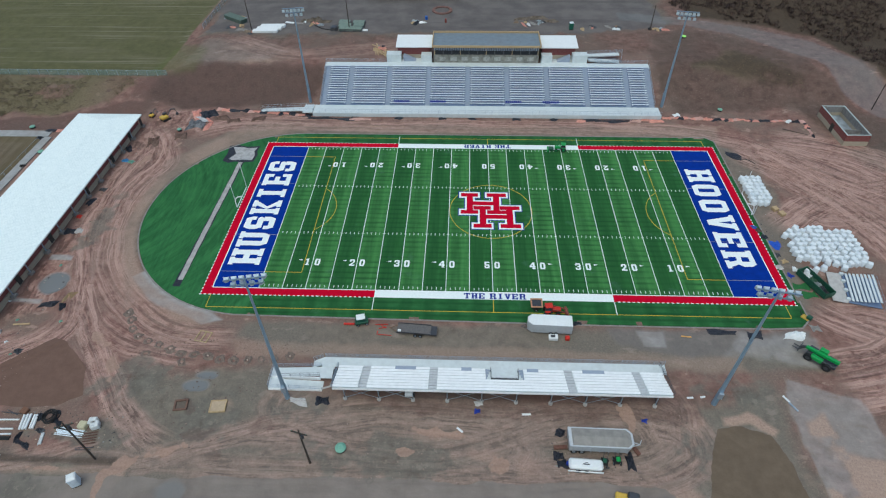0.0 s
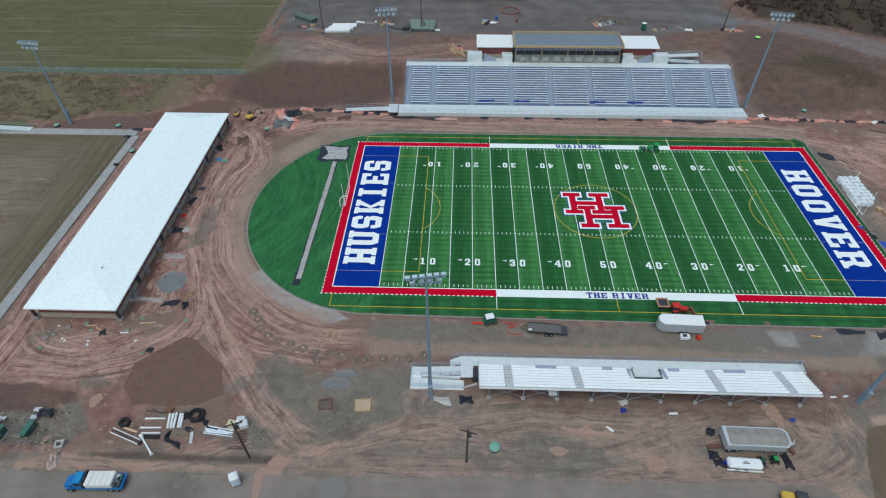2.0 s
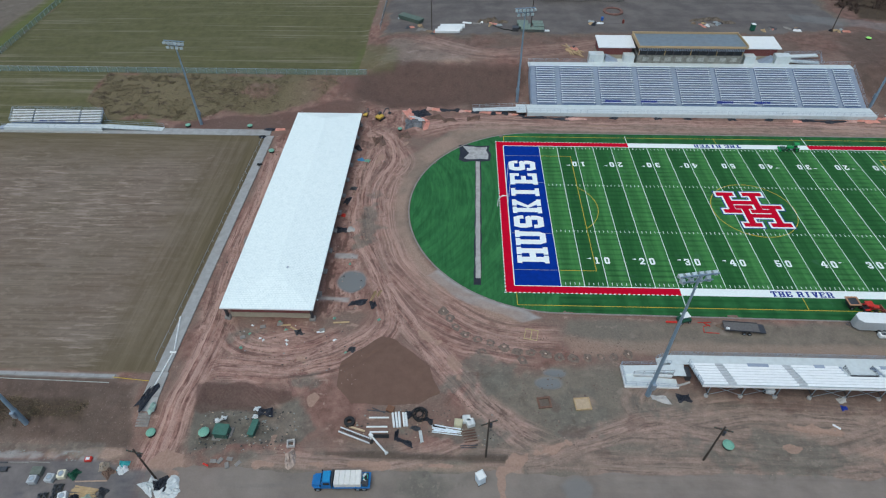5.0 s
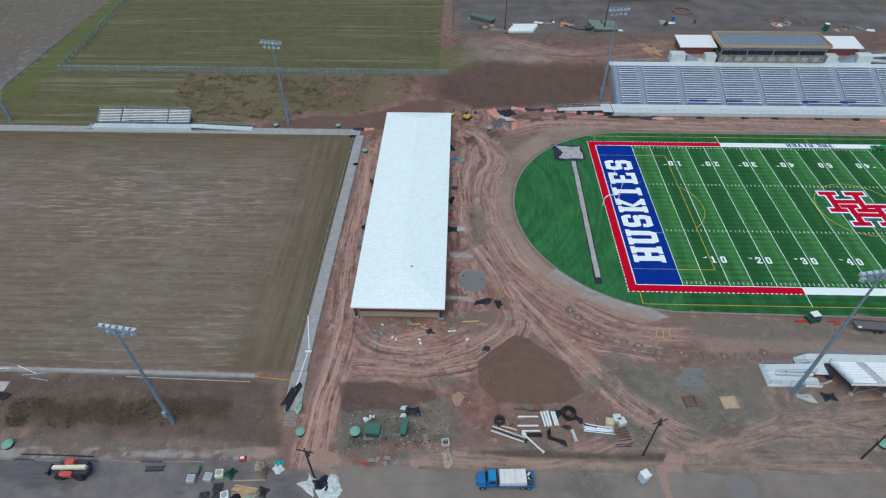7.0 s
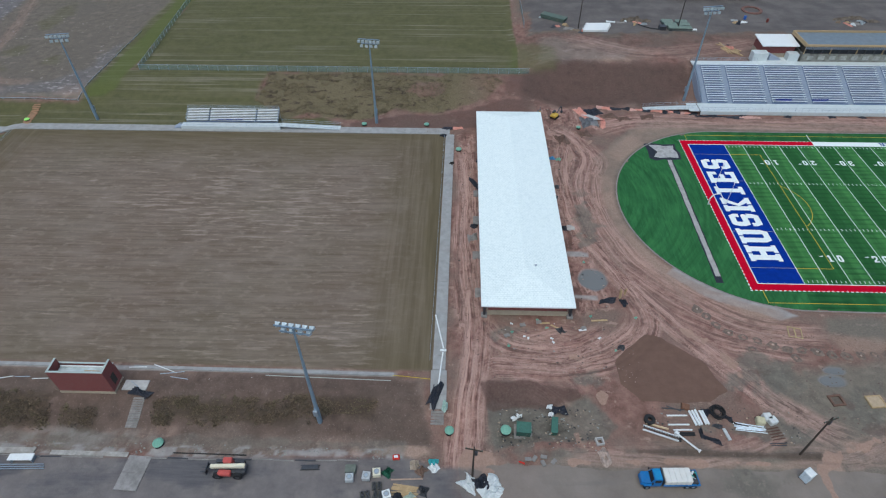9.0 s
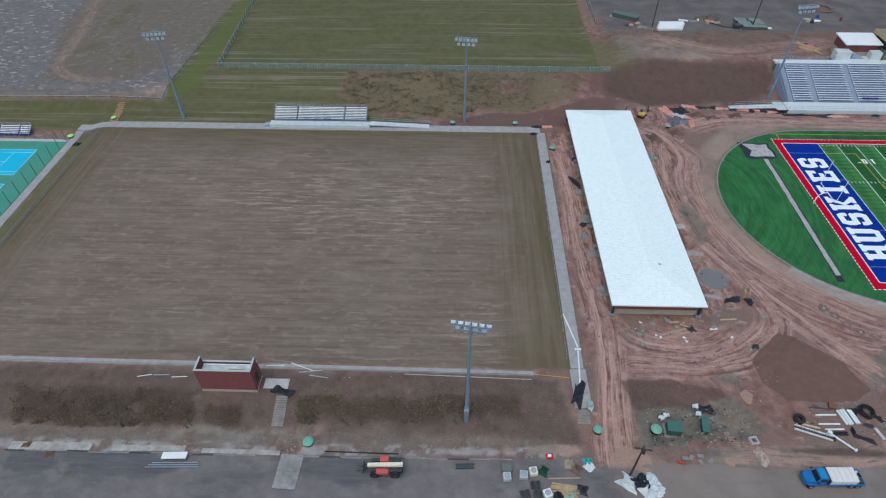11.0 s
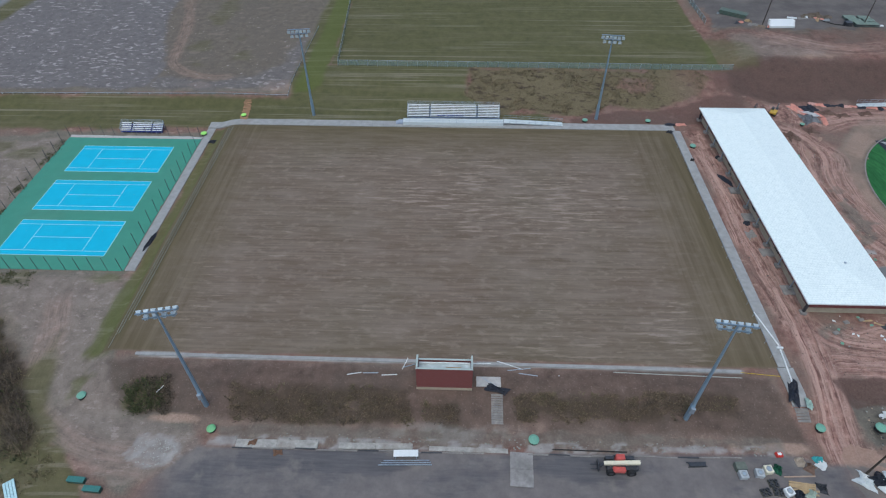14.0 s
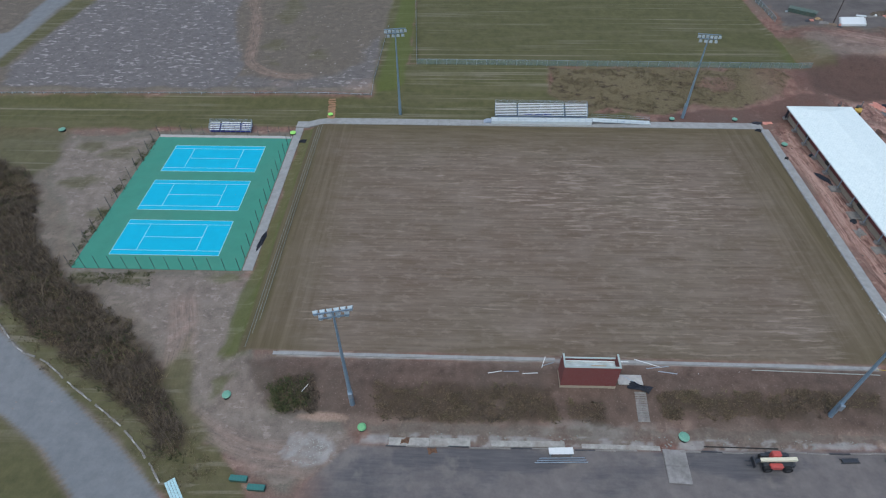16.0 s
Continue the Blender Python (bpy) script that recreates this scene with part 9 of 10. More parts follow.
for k, (x, y, mat) in enumerate(((58.4, -12.6, STEEL_DARK), (57.0, -5.2, plain("brown_bundle", (0.08, 0.05, 0.04), 0.8)), (57.6, -7.2, BLACK_FABRIC), (59.0, -14.4, LUMBER), (60.3, -16.8, WHITE), (57.4, -16.2, CONCRETE), (58.6, -18.4, NAVY_SEAT))):
    crumple(x, y, 0, 1.0 + 0.2 * (k % 3), 1.2, 0.35, mat, "site_scrap", "small heap of site scrap beside the turf", "scrap", "site scrap", k * 37, 90 + k)
crumple(59.2, -9.6, 0, 2.3, 2.4, 0.15, plain("royal_tarp", (0.01, 0.07, 0.40), 0.5), "blue_tarp", "flat blue tarp beside the turf", "tarp", seed=99, turn=20)
crumple(56.5, -4.2, 0.02, 1.6, 0.9, 0.2, plain("royal_tarp_2", (0.02, 0.06, 0.28), 0.5), "blue_tarp", "small blue tarp beside the turf", "tarp", seed=98, turn=-50)
for k in range(2):
    g = thing("timber_pallet", (64.0 - 0.9 * k, 0.2 + 1.6 * k, 0.0), "stack of tan timber pallets on bare earth", "pallet", "pallets", turn=20)
    for j in range(3):
        part("board", Shape().box(-0.6, 0.6, -0.6, 0.6, 0.1 + 0.22 * j, 0.2 + 0.22 * j), LUMBER, g)
        part("bearer", Shape().box(-0.6, 0.6, -0.6, -0.45, 0.02 + 0.22 * j, 0.1 + 0.22 * j).box(-0.6, 0.6, 0.45, 0.6, 0.02 + 0.22 * j, 0.1 + 0.22 * j), LUMBER, g)
crumple(60.8, 22.6, 0, 4.0, 2.2, 0.3, BLACK_FABRIC, "black_tarp", "black silt fabric spread beside the turf", "tarp", seed=101, turn=-35)
single("black_pipe", Shape().rod((61.5, 20.9, 0.1), (63.6, 20.8, 0.1), 0.08, n=6).rod((63.6, 20.8, 0.1), (64.9, 19.2, 0.1), 0.08, n=6), BLACK, "bent black pipe on bare earth", "pipe")
crumple(40.8, -32.9, 0.02, 5.0, 1.1, 0.25, BLACK_FABRIC, "black_tarp", "black silt fabric along the turf edge", "tarp", seed=102, turn=-3)
crumple(46.5, -33.5, 0.02, 2.6, 1.6, 0.25, BLACK_FABRIC, "black_tarp", "black silt fabric along the turf edge", "tarp", seed=103, turn=5)
crumple(53.6, -33.4, 0.0, 3.6, 1.7, 0.9, WHITE, "white_sack", "bulging white sack beside the turf corner", "sack", seed=104)
g = thing("trench_compactor", (57.2, -29.2, 0.0), "yellow compactor with a black handle at the turf corner", "compactor", turn=-50)
part("plate", Shape().soft(-0.8, 0.6, -0.5, 0.5, 0, 0.3, 0.06), YELLOW_M, g)
part("engine", Shape().soft(0.0, 0.9, -0.4, 0.4, 0.3, 0.95, 0.1), DKGREEN_M, g)
part("handle", Shape().rod((-0.7, -0.25, 0.3), (-1.4, -0.25, 1.0), 0.05, n=6).rod((-0.7, 0.25, 0.3), (-1.4, 0.25, 1.0), 0.05, n=6).rod((-1.4, -0.25, 1.0), (-1.4, 0.25, 1.0), 0.05, n=6), BLACK, g)
crumple(58.0, -31.5, 0, 1.6, 1.3, 0.3, CONCRETE_GREY, "grey_heap", "low heap of grey gravel at the turf corner", "heap", seed=106)
single("orange_plank", Shape().soft(-0.9, 0.9, -0.12, 0.12, 0, 0.15, 0.02), plain("orange_board", (0.55, 0.30, 0.10), 0.7), "orange board lying beside the turf", "board", at=pose(34.2, -34.1, 0.02, 0, 0, -5))

# white wrapped bales
WRAP = plain("bale_wrap", (0.63, 0.68, 0.71), 0.35, vary=0.06, grain=1.5, dirty=0.06)
bale_meshes = []
for k in range(5):
    r = random.Random(200 + k)
    s = Shape()
    pts = []
    for i in range(3):
        for a in range(12):
            rad = (0.55, 0.575, 0.47)[i] * r.uniform(0.96, 1.04)
            c, d = math.cos(2 * math.pi * a / 12 + 0.26), math.sin(2 * math.pi * a / 12 + 0.26)
            q = max(abs(c), abs(d))
            pts.append((rad * c / q ** 0.88, rad * d / q ** 0.88, (0.02, 0.6, 1.12)[i] + r.uniform(-0.02, 0.05)))
    pts.append((0.05, 0.02, 1.17))
    s.hull(pts)
    bale_meshes.append(s.mesh("bale", WRAP))


def bale(x, y, z, r):
    ob = new("wrapped_bale", r.choice(bale_meshes))
    ob.matrix_basis = pose(x, y, z - r.uniform(0, 0.22), r.uniform(-5, 5), r.uniform(-5, 5), 40 + r.uniform(-22, 22))
    tagged(ob, "white plastic-wrapped bale of infill", "bale", "white bales")


r = random.Random(5)
PILE = [(60.9, -8.6), (62.6, -5.4), (66.0, -4.2), (76.4, -5.4), (76.6, -9.0), (76.2, -15.4), (69.5, -16.8), (66.5, -15.2), (61.4, -15.0)]
for i in range(12):
    for j in range(10):
        x, y = 60.6 + i * 1.33 + r.uniform(-0.2, 0.2), -16.6 + j * 1.33 + r.uniform(-0.2, 0.2)
        d = float(poly_sdf(np.array([x]), np.array([y]), PILE)[0])
        if d < 0 and r.random() < 0.96:
            bale(x, y, 0.0, r)
for x, y in ((62.2, -17.6), (63.9, -17.2), (65.6, -16.8)):
    bale(x, y, 0.0, r)
for i in range(4):
    for j in range(8):
        if (i, j) not in ((3, 0),):
            bale(59.3 + i * 1.18 + (0.12 * (7 - j)) * 0.0 + r.uniform(-0.1, 0.1), 3.6 + j * 1.28 + r.uniform(-0.1, 0.1), 0.0, r)

# ---- goods on the south lot ----
def lot_at(x, y, turn=0.0):
    return pose(x, y, gz(x, y), 0, 0, turn)


def unit(x, y, turn, label, mat):
    g = thing("air_unit", (x, y, gz(x, y)), label, "air unit", "air units", turn=turn)
    part("case", Shape().soft(-0.6, 0.6, -0.6, 0.6, 0.05, 0.9, 0.06), mat, g)
    part("grille", Shape().rod((0, 0, 0.9), (0, 0, 0.94), 0.44, n=16), plain("unit_grille", (0.30, 0.33, 0.34), 0.6) if not bpy.data.materials.get("unit_grille") else bpy.data.materials["unit_grille"], g)
    part("fan_hub", Shape().rod((0, 0, 0.94), (0, 0, 0.99), 0.26, n=10), GALV, g)


unit(-129.4, -64.6, 4, "pale grey air handling unit on the lot", GREY_TR)
unit(-126.9, -64.3, -5, "pale air handling unit on the lot", GREY_TR)
unit(-123.6, -67.0, 20, "white air handling unit on the lot", WHITE)
unit(-125.4, -63.7, 8, "cream air handling unit with a yellow fan", CREAM_M)
single("grey_crate", Shape().soft(-0.8, 0.8, -0.6, 0.6, 0, 0.9, 0.04), plain("olive_crate", (0.12, 0.14, 0.12), 0.7), "olive grey crate behind an air unit", "crate", at=lot_at(-129.4, -63.3, 3))
for x, y, a in ((-125.2, -65.6, 5), (-124.9, -66.9, -8), (-126.8, -67.0, 12)):
    g = thing("cable_pallet", (x, y, gz(x, y)), "dark pallet with coils of cable", "pallet", "cable pallets", turn=a)
    part("deck", Shape().box(-0.75, 0.75, -0.6, 0.6, 0.05, 0.16), plain("dark_pallet", (0.07, 0.07, 0.06), 0.8), g)
    for k in (-0.38, 0.38):
        for j in (-0.3, 0.3):
            part("coil", Shape().ring(k, j, 0.22, 0.14, 0.16, 0.42, n=12), STEEL_DARK, g)
g = thing("lumber_stack", (-121.0, -66.2, gz(-121, -66.2)), "stack of tan lumber lying crosswise", "lumber", turn=-4)
for k in range(8):
    rr = random.Random(300 + k)
    part("board", Shape().soft(-1.9, 1.9, -0.12, 0.12, 0, 0.1, 0.01), LUMBER, g, at=pose(rr.uniform(-0.2, 0.2), -0.8 + 0.22 * k, 0.02 + 0.06 * (k % 3), 0, 0, rr.uniform(-8, 8)))
single("long_board", Shape().soft(-2.4, 2.4, -0.1, 0.1, 0, 0.1, 0.01), plain("pink_board", (0.36, 0.26, 0.20), 0.8), "long pale board on the lot", "board", at=lot_at(-120.8, -64.4, 3))
for x, y, mat, s in ((-119.8, -62.1, plain("tan_sack", (0.36, 0.30, 0.24), 0.8), 111), (-118.7, -63.1, plain("brown_sack", (0.17, 0.11, 0.085), 0.85), 112), (-117.0, -61.9, plain("teal_bin_bag", (0.05, 0.36, 0.38), 0.5), 113), (-116.8, -62.5, WHITE, 114), (-120.2, -67.2, plain("sage_bag", (0.36, 0.44, 0.38), 0.6), 115), (-118.2, -66.2, STEEL_DARK, 116), (-122.0, -67.2, BLACK_FABRIC, 117), (-123.8, -63.4, DKGREEN_M, 118)):
    crumple(x, y, gz(x, y), 1.5, 1.3, 0.9, mat, "goods_sack", "bulging sack of goods on the lot", "sack", "lot goods", s * 31 % 90, s)
single("red_cooler", Shape().soft(-0.55, 0.55, -0.4, 0.4, 0, 0.5, 0.1), RED_M, "red and white cooler box on the kerb", "cooler", at=lot_at(-122.7, -61.1, 5))
single("cooler_lid", Shape().soft(-0.3, 0.3, -0.22, 0.22, 0.5, 0.6, 0.04), WHITE, "white lid on a red cooler box", "lid", at=lot_at(-122.7, -61.1, 5))
single("steel_sled", Shape().soft(-1.3, 1.3, -0.35, 0.35, 0.1, 0.35, 0.05).box(-1.5, 1.5, -0.4, -0.3, 0, 0.12).box(-1.5, 1.5, 0.3, 0.4, 0, 0.12), STEEL_DARK, "dark steel attachment lying on the lot", "attachment", at=lot_at(-135.7, -63.0, 3))
g = thing("panel_stand", (-180.2, -62.9, gz(-180.2, -62.9)), "white panel on a rack of steel rails", "panel", turn=2)
part("panel", Shape().soft(-1.9, 1.9, -0.55, 0.55, 0.9, 1.02, 0.02), WHITE, g)
for k in range(3):
    part("rail", Shape().box(-4.2 + 0.4 * k, 4.0 - 0.2 * k, -1.6 + 0.35 * k, -1.48 + 0.35 * k, 0.2, 0.34), GALV, g)
for a in (-1.6, 1.6):
    part("leg", Shape().box(a - 0.06, a + 0.06, -0.5, 0.5, 0, 0.9), GALV, g)
for x, y in ((-200.2, -62.9), (-204.6, -61.4)):
    crumple(x, y, gz(x, y), 1.4, 0.9, 0.4, plain("brown_debris", (0.16, 0.09, 0.06), 0.9), "debris_heap", "small heap of brown debris at the kerb", "debris", "kerb debris", 10, int(-x))
# dark kerb stones laid along the slabs' foot to draw their shadow line
g = thing("kerb_shadow_line", (-166, -62.3, gz(-166, -62.3)), "broken kerb stones standing for the dark shadow line along the lot", "kerb", kind="structure")
for k in range(24):
    x = -206 + k * 3.3
    if k not in (12, 13):
        part("kerb_stone", Shape().soft(-1.6, 1.6, -0.09, 0.09, -0.1, 0.12, 0.02), CONCRETE_GREY if k % 3 else STEEL_DARK, g, at=pose(x + 166, 0.05 * (k % 4) + 0.042 * max(0, k - 12), gz(x, -62.3) - gz(-166, -62.3), 0, 0, 0.6 * ((k * 7) % 5 - 2)))
for a, b in (((-157.5, -61.2), (-146.0, -61.3)),):
    single("black_conduit", Shape().rod((*a, gz(*a) + 0.1), (*b, gz(*b) + 0.1), 0.1, n=6), BLACK, "long black conduit along the kerb", "pipe")
g = thing("broken_kerb", (-101.0, -61.6, gz(-101, -61.6)), "broken concrete kerb pieces with a red marker", "rubble")
for k in range(5):
    part("piece", Shape().soft(-0.5, 0.5, -0.3, 0.3, 0, 0.25, 0.06), CONCRETE_GREY, g, at=pose(-1.6 + 0.8 * k * (1 + 0.2 * (k % 3)), 0.4 * (k % 2) - 0.3 * (k % 3), 0, 0, 0, k * 57))
part("marker", Shape().soft(-0.5, 0.5, -0.12, 0.12, 0, 0.2, 0.03), RED_M, g, at=pose(-2.6, -0.6, 0.05, 0, 0, -20))

# ---- goods on the north plateau ----
PALLET_GREEN = plain("weathered_green", (0.150, 0.205, 0.175), 0.8, vary=0.25, grain=1.2, dirt=(0.22, 0.2, 0.16), dirty=0.5)
for x, y, w, d, h in ((-45.9, 87.9, 3.6, 2.6, 0.8), (-45.4, 85.2, 4.0, 2.6, 0.8), (-44.6, 82.6, 4.4, 2.4, 1.0), (-41.2, 88.0, 3.8, 2.2, 0.7), (-40.9, 85.4, 3.4, 2.2, 0.8), (-41.0, 82.5, 3.2, 2.2, 0.9)):
    g = thing("form_stack", (x, y, gz(x, y)), "stack of weathered grey-green form panels", "panel stack", "form stacks", turn=-2)
    for k in range(4):
        part("panel", Shape().soft(-w / 2, w / 2, -d / 2, d / 2, k * h / 4 + 0.04, (k + 1) * h / 4, 0.03), PALLET_GREEN if k % 2 else STEEL_DARK, g, at=pose(0.08 * (k % 3), 0.06 * (k % 2), 0, 0, 0, 1.2 * (k % 3 - 1)))
g = thing("dark_crate", (-48.6, 83.0, gz(-48.6, 83)), "dark slatted crate beside the form panels", "crate")
for k in range(4):
    part("slat", Shape().soft(-1.0, 1.0, -1.0, 1.0, 0.3 * k, 0.3 * k + 0.22, 0.03), STEEL_DARK, g)
BRUSH_HEAP = plain("brush_heap", (0.120, 0.098, 0.078), 0.95, vary=0.5, grain=1.2, dirty=0.5)
for x, y, w, d, h in ((-59.0, 89.6, 3.4, 1.8, 0.9), (-56.0, 90.2, 4.2, 2.2, 1.3), (-52.4, 89.2, 3.4, 1.6, 0.7), (12.4, 92.0, 5.0, 2.0, 0.7), (17.6, 92.8, 6.0, 2.2, 0.9), (22.0, 90.4, 4.4, 1.8, 0.6)):
    crumple(x, y, gz(x, y), w, d, h, BRUSH_HEAP, "rubble_heap", "heap of grey-brown rubble on the plateau", "heap", "plateau heaps", 4, int(x * 3 + 500))
single("dark_hose", Shape().rod((-55.6, 86.4, gz(-55, 86) + 0.1), (-52.6, 83.6, gz(-55, 86) + 0.1), 0.14, n=6).rod((-52.6, 83.6, gz(-55, 86) + 0.1), (-48.8, 82.4, gz(-55, 86) + 0.1), 0.14, n=6), BLACK, "thick black hose lying on the plateau", "hose")
single("debris_ring", Shape().ring(-14.2, 99.0, 3.0, 0.9, gz(-14, 99), gz(-14, 99) + 0.35, n=20), plain("ring_rust", (0.16, 0.085, 0.07), 0.9, vary=0.4, grain=1.0), "ring of rusty wire on the plateau", "wire")
single("blue_barrel", Shape().rod((-19.2, 91.5, gz(-19, 91)), (-19.2, 91.5, gz(-19, 91) + 1.1), 0.45, n=12), plain("barrel_blue", (0.02, 0.10, 0.35), 0.5), "blue barrel standing on the plateau", "barrel")
single("red_post", Shape().soft(-0.3, 0.3, -0.3, 0.3, 0, 1.2, 0.05), plain("post_red", (0.20, 0.05, 0.04), 0.7), "dull red box post on the plateau", "post", at=pose(-12.7, 89.2, gz(-12.7, 89.2)))
for k in range(6):
    single("white_bundle", Shape().soft(-4.0, 4.0, -0.45, 0.45, 0, 0.8, 0.1), WHITE, "long white wrapped bundle on the plateau", "bundle", "white bundles", at=pose(-70.5 + 0.8 * (k // 2), 80.6 + 0.95 * k, gz(-70, 82), 0, 0, 2))
single("white_board", Shape().soft(-2.2, 2.2, -0.5, 0.5, 0, 0.3, 0.04), WHITE, "white board lying on the plateau", "board", at=pose(-39.8, 82.4, gz(-40, 82), 0, 0, 2))
single("white_board", Shape().soft(-1.5, 1.5, -0.4, 0.4, 0, 0.3, 0.04), WHITE, "white board lying on the plateau", "board", at=pose(-64.2, 88.2, gz(-64, 88), 0, 0, -14))
single("scrap_skip", Shape().hull([(-4.0, -1.2, 0), (4.0, -1.2, 0), (4.0, 1.2, 0), (-4.0, 1.2, 0), (-4.4, -1.4, 1.3), (4.4, -1.4, 1.3), (4.4, 1.4, 1.3), (-4.4, 1.4, 1.3)]), plain("skip_green", (0.085, 0.125, 0.105), 0.7, vary=0.4, dirt=(0.2, 0.17, 0.13), dirty=0.5), "weathered green steel skip on the plateau", "skip", at=pose(-82.8, 90.2, gz(-82, 90), 0, 0, -34))
scrap_mats = [BLACK_FABRIC, LUMBER, CONCRETE_GREY, ORANGE, STEEL_DARK, plain("drift_wood", (0.20, 0.15, 0.11), 0.9), WHITE, plain("grey_metal", (0.28, 0.32, 0.34), 0.5)]
r = random.Random(77)
for x, y, n, sp in ((-84, 92, 6, 3.5), (-81, 84, 5, 2.5), (-57, 88, 7, 4.5), (-22, 89, 4, 2.0), (15, 88.5, 9, 5.0), (42, 84.5, 5, 2.5), (55, 84, 6, 3.0), (-32, 70, 4, 1.6), (-75, 81, 3, 1.5), (33, 84.5, 4, 3)):
    for k in range(n):
        px, py = x + r.uniform(-sp, sp), y + r.uniform(-1.6, 1.6)
        crumple(px, py, gz(px, py), r.uniform(1.0, 3.4), r.uniform(0.5, 1.3), r.uniform(0.3, 0.8), scrap_mats[(k + int(abs(x))) % 8], "scrap_sheet", "crumpled sheet of construction scrap on the plateau", "scrap", "plateau scrap", r.uniform(0, 180), r.randrange(999))
g = thing("far_shed", (-24, 112.6, 5.5), "low far shed with a pale blue roof", "building", kind="structure")
part("wall", Shape().box(-15, 15, -4, 4, -0.5, 2.0), CONCRETE_GREY, g)
part("roof", Shape().hull([(-15.5, -5, 2.0), (15.5, -5, 2.0), (-15.5, 5, 2.4), (15.5, 5, 2.4), (-15.5, -5, 2.2), (15.5, -5, 2.2), (-15.5, 5, 2.6), (15.5, 5, 2.6)]), plain("blue_roof", (0.20, 0.34, 0.46), 0.4), g)
for k in range(12):
    r2 = random.Random(400 + k)
    single("timber_offcut", Shape().soft(-2.0, 2.0, -0.14, 0.14, 0, 0.25, 0.02), plain("offcut", (0.26, 0.17, 0.11), 0.9) if k == 0 else LUMBER, "rough timber offcut beside the press box", "timber", "timber offcuts", at=pose(-31.5 + r2.uniform(-2, 2), 68 + r2.uniform(-3, 3), gz(-31, 68), 0, r2.uniform(-4, 4), r2.uniform(90, 150)))

# ---- clutter round the field house ----
r = random.Random(9)
for x, y, lx, ly, mat in ((-91.3, -9.0, 2.4, 1.6, BLACK_FABRIC), (-89.2, -8.8, 1.8, 1.4, CONCRETE), (-90.6, 17.2, 1.6, 1.2, plain("blue_scrap", (0.05, 0.22, 0.42), 0.6)), (-89.0, 16.8, 1.2, 1.0, GREEN_LID), (-92.0, 22.5, 1.4, 2.6, BLACK_FABRIC), (-91.6, 1.0, 1.2, 2.4, BLACK_FABRIC), (-90.8, 5.6, 1.6, 1.0, STEEL_DARK), (-91.7, -4.2, 1.0, 0.9, RED_M), (-85.0, -29.6, 3.2, 1.2, BLACK_FABRIC), (-82.0, -30.0, 1.2, 1.6, BLACK_FABRIC), (-82.2, -27.8, 0.5, 2.4, LUMBER), (-81.2, -27.2, 0.4, 1.6, LUMBER), (-110.3, -8.8, 1.6, 1.2, BLACK_FABRIC), (-109.9, 6.5, 1.1, 4.6, BLACK_FABRIC), (-110.6, -12.5, 2.0, 2.2, CONCRETE_GREY), (-108.9, 15.8, 1.2, 1.2, BLACK_FABRIC), (-115.5, 14.5, 0.9, 1.0, BLACK), (-117.9, 27.0, 1.6, 1.0, BLACK_FABRIC), (-84.6, -40.6, 1.4, 1.0, STEEL_DARK), (-94.8, -37.0, 1.2, 1.4, STEEL_DARK)):
    crumple(x, y, gz(x, y), lx, ly, 0.6, mat, "site_scrap", "heap of site scrap beside the field house", "scrap", "site scrap", r.uniform(-25, 25), r.randrange(999))
for x, y in ((-101.5, -38.5), (-100.8, -38.9), (-96.6, -38.8), (-96.4, -39.6), (-103.6, -35.6), (-93.0, -29.0), (-107.5, -33.0), (-88.0, -38.5)):
    crumple(x, y, gz(x, y), 0.55, 0.35, 0.2, WHITE, "white_scrap", "scrap of white sheeting on churned earth", "scrap", "white scraps", r.uniform(0, 180), r.randrange(999))
for x, y in ((-98.8, -34.6), (-97.2, -36.4), (-103.6, -37.5), (-80.5, -33.6), (-88.8, -33.5), (-104.4, -40.6), (-85.6, -41.2), (-88.0, -19.2)):
    crumple(x, y, gz(x, y), 0.55, 0.4, 0.25, GREEN_LID, "green_scrap", "scrap of green plastic on churned earth", "scrap", "green scraps", r.uniform(0, 180), r.randrange(999))
for x, y, a, l, mat in ((-97.5, -35.4, 5, 1.8, LUMBER), (-95.8, -36.2, -30, 1.6, LUMBER), (-90.8, -36.8, 8, 1.4, WHITE), (-87.4, -34.5, 5, 3.0, LUMBER), (-28, -46.2, 20, 2.6, CONCRETE), (4.6, -50.4, 3, 1.4, WHITE), (-6.0, -53.4, -40, 1.2, WHITE), (31.5, -46.6, 5, 1.0, WHITE), (33.6, -46.4, 12, 0.8, WHITE), (47.0, -46.4, -62, 1.4, WHITE), (47.6, -47.8, -62, 1.8, GALV)):
    single("loose_board", Shape().soft(-l / 2, l / 2, -0.16, 0.16, 0, 0.12, 0.02), mat, "loose board lying on bare earth", "board", "loose boards", at=pose(x, y, gz(x, y) + 0.05, 0, 0, a))
g = thing("skid_loader", (-14.4, -46.8, 0), "small white skid loader under the bleacher", "loader", turn=90)
part("body", Shape().soft(-1.1, 1.1, -0.7, 0.7, 0.3, 1.2, 0.1), WHITE, g)
part("cage", Shape().soft(-0.5, 0.6, -0.55, 0.55, 1.2, 1.9, 0.06), STEEL_DARK, g)
for a in (-0.6, 0.6):
    for s in (-0.75, 0.75):
        wheel(g, a, s, 0.36, 0.25)
crumple(-28.6, -48.8, 0, 2.2, 1.4, 0.6, BLACK_FABRIC, "black_tarp", "black tarp heap near the bleacher ramp", "tarp", seed=131)
crumple(-32.6, -49.0, 0, 3.0, 1.2, 0.3, CONCRETE, "concrete_spill", "pale concrete spill beside a lamp mast", "rubble", seed=132, turn=-12)
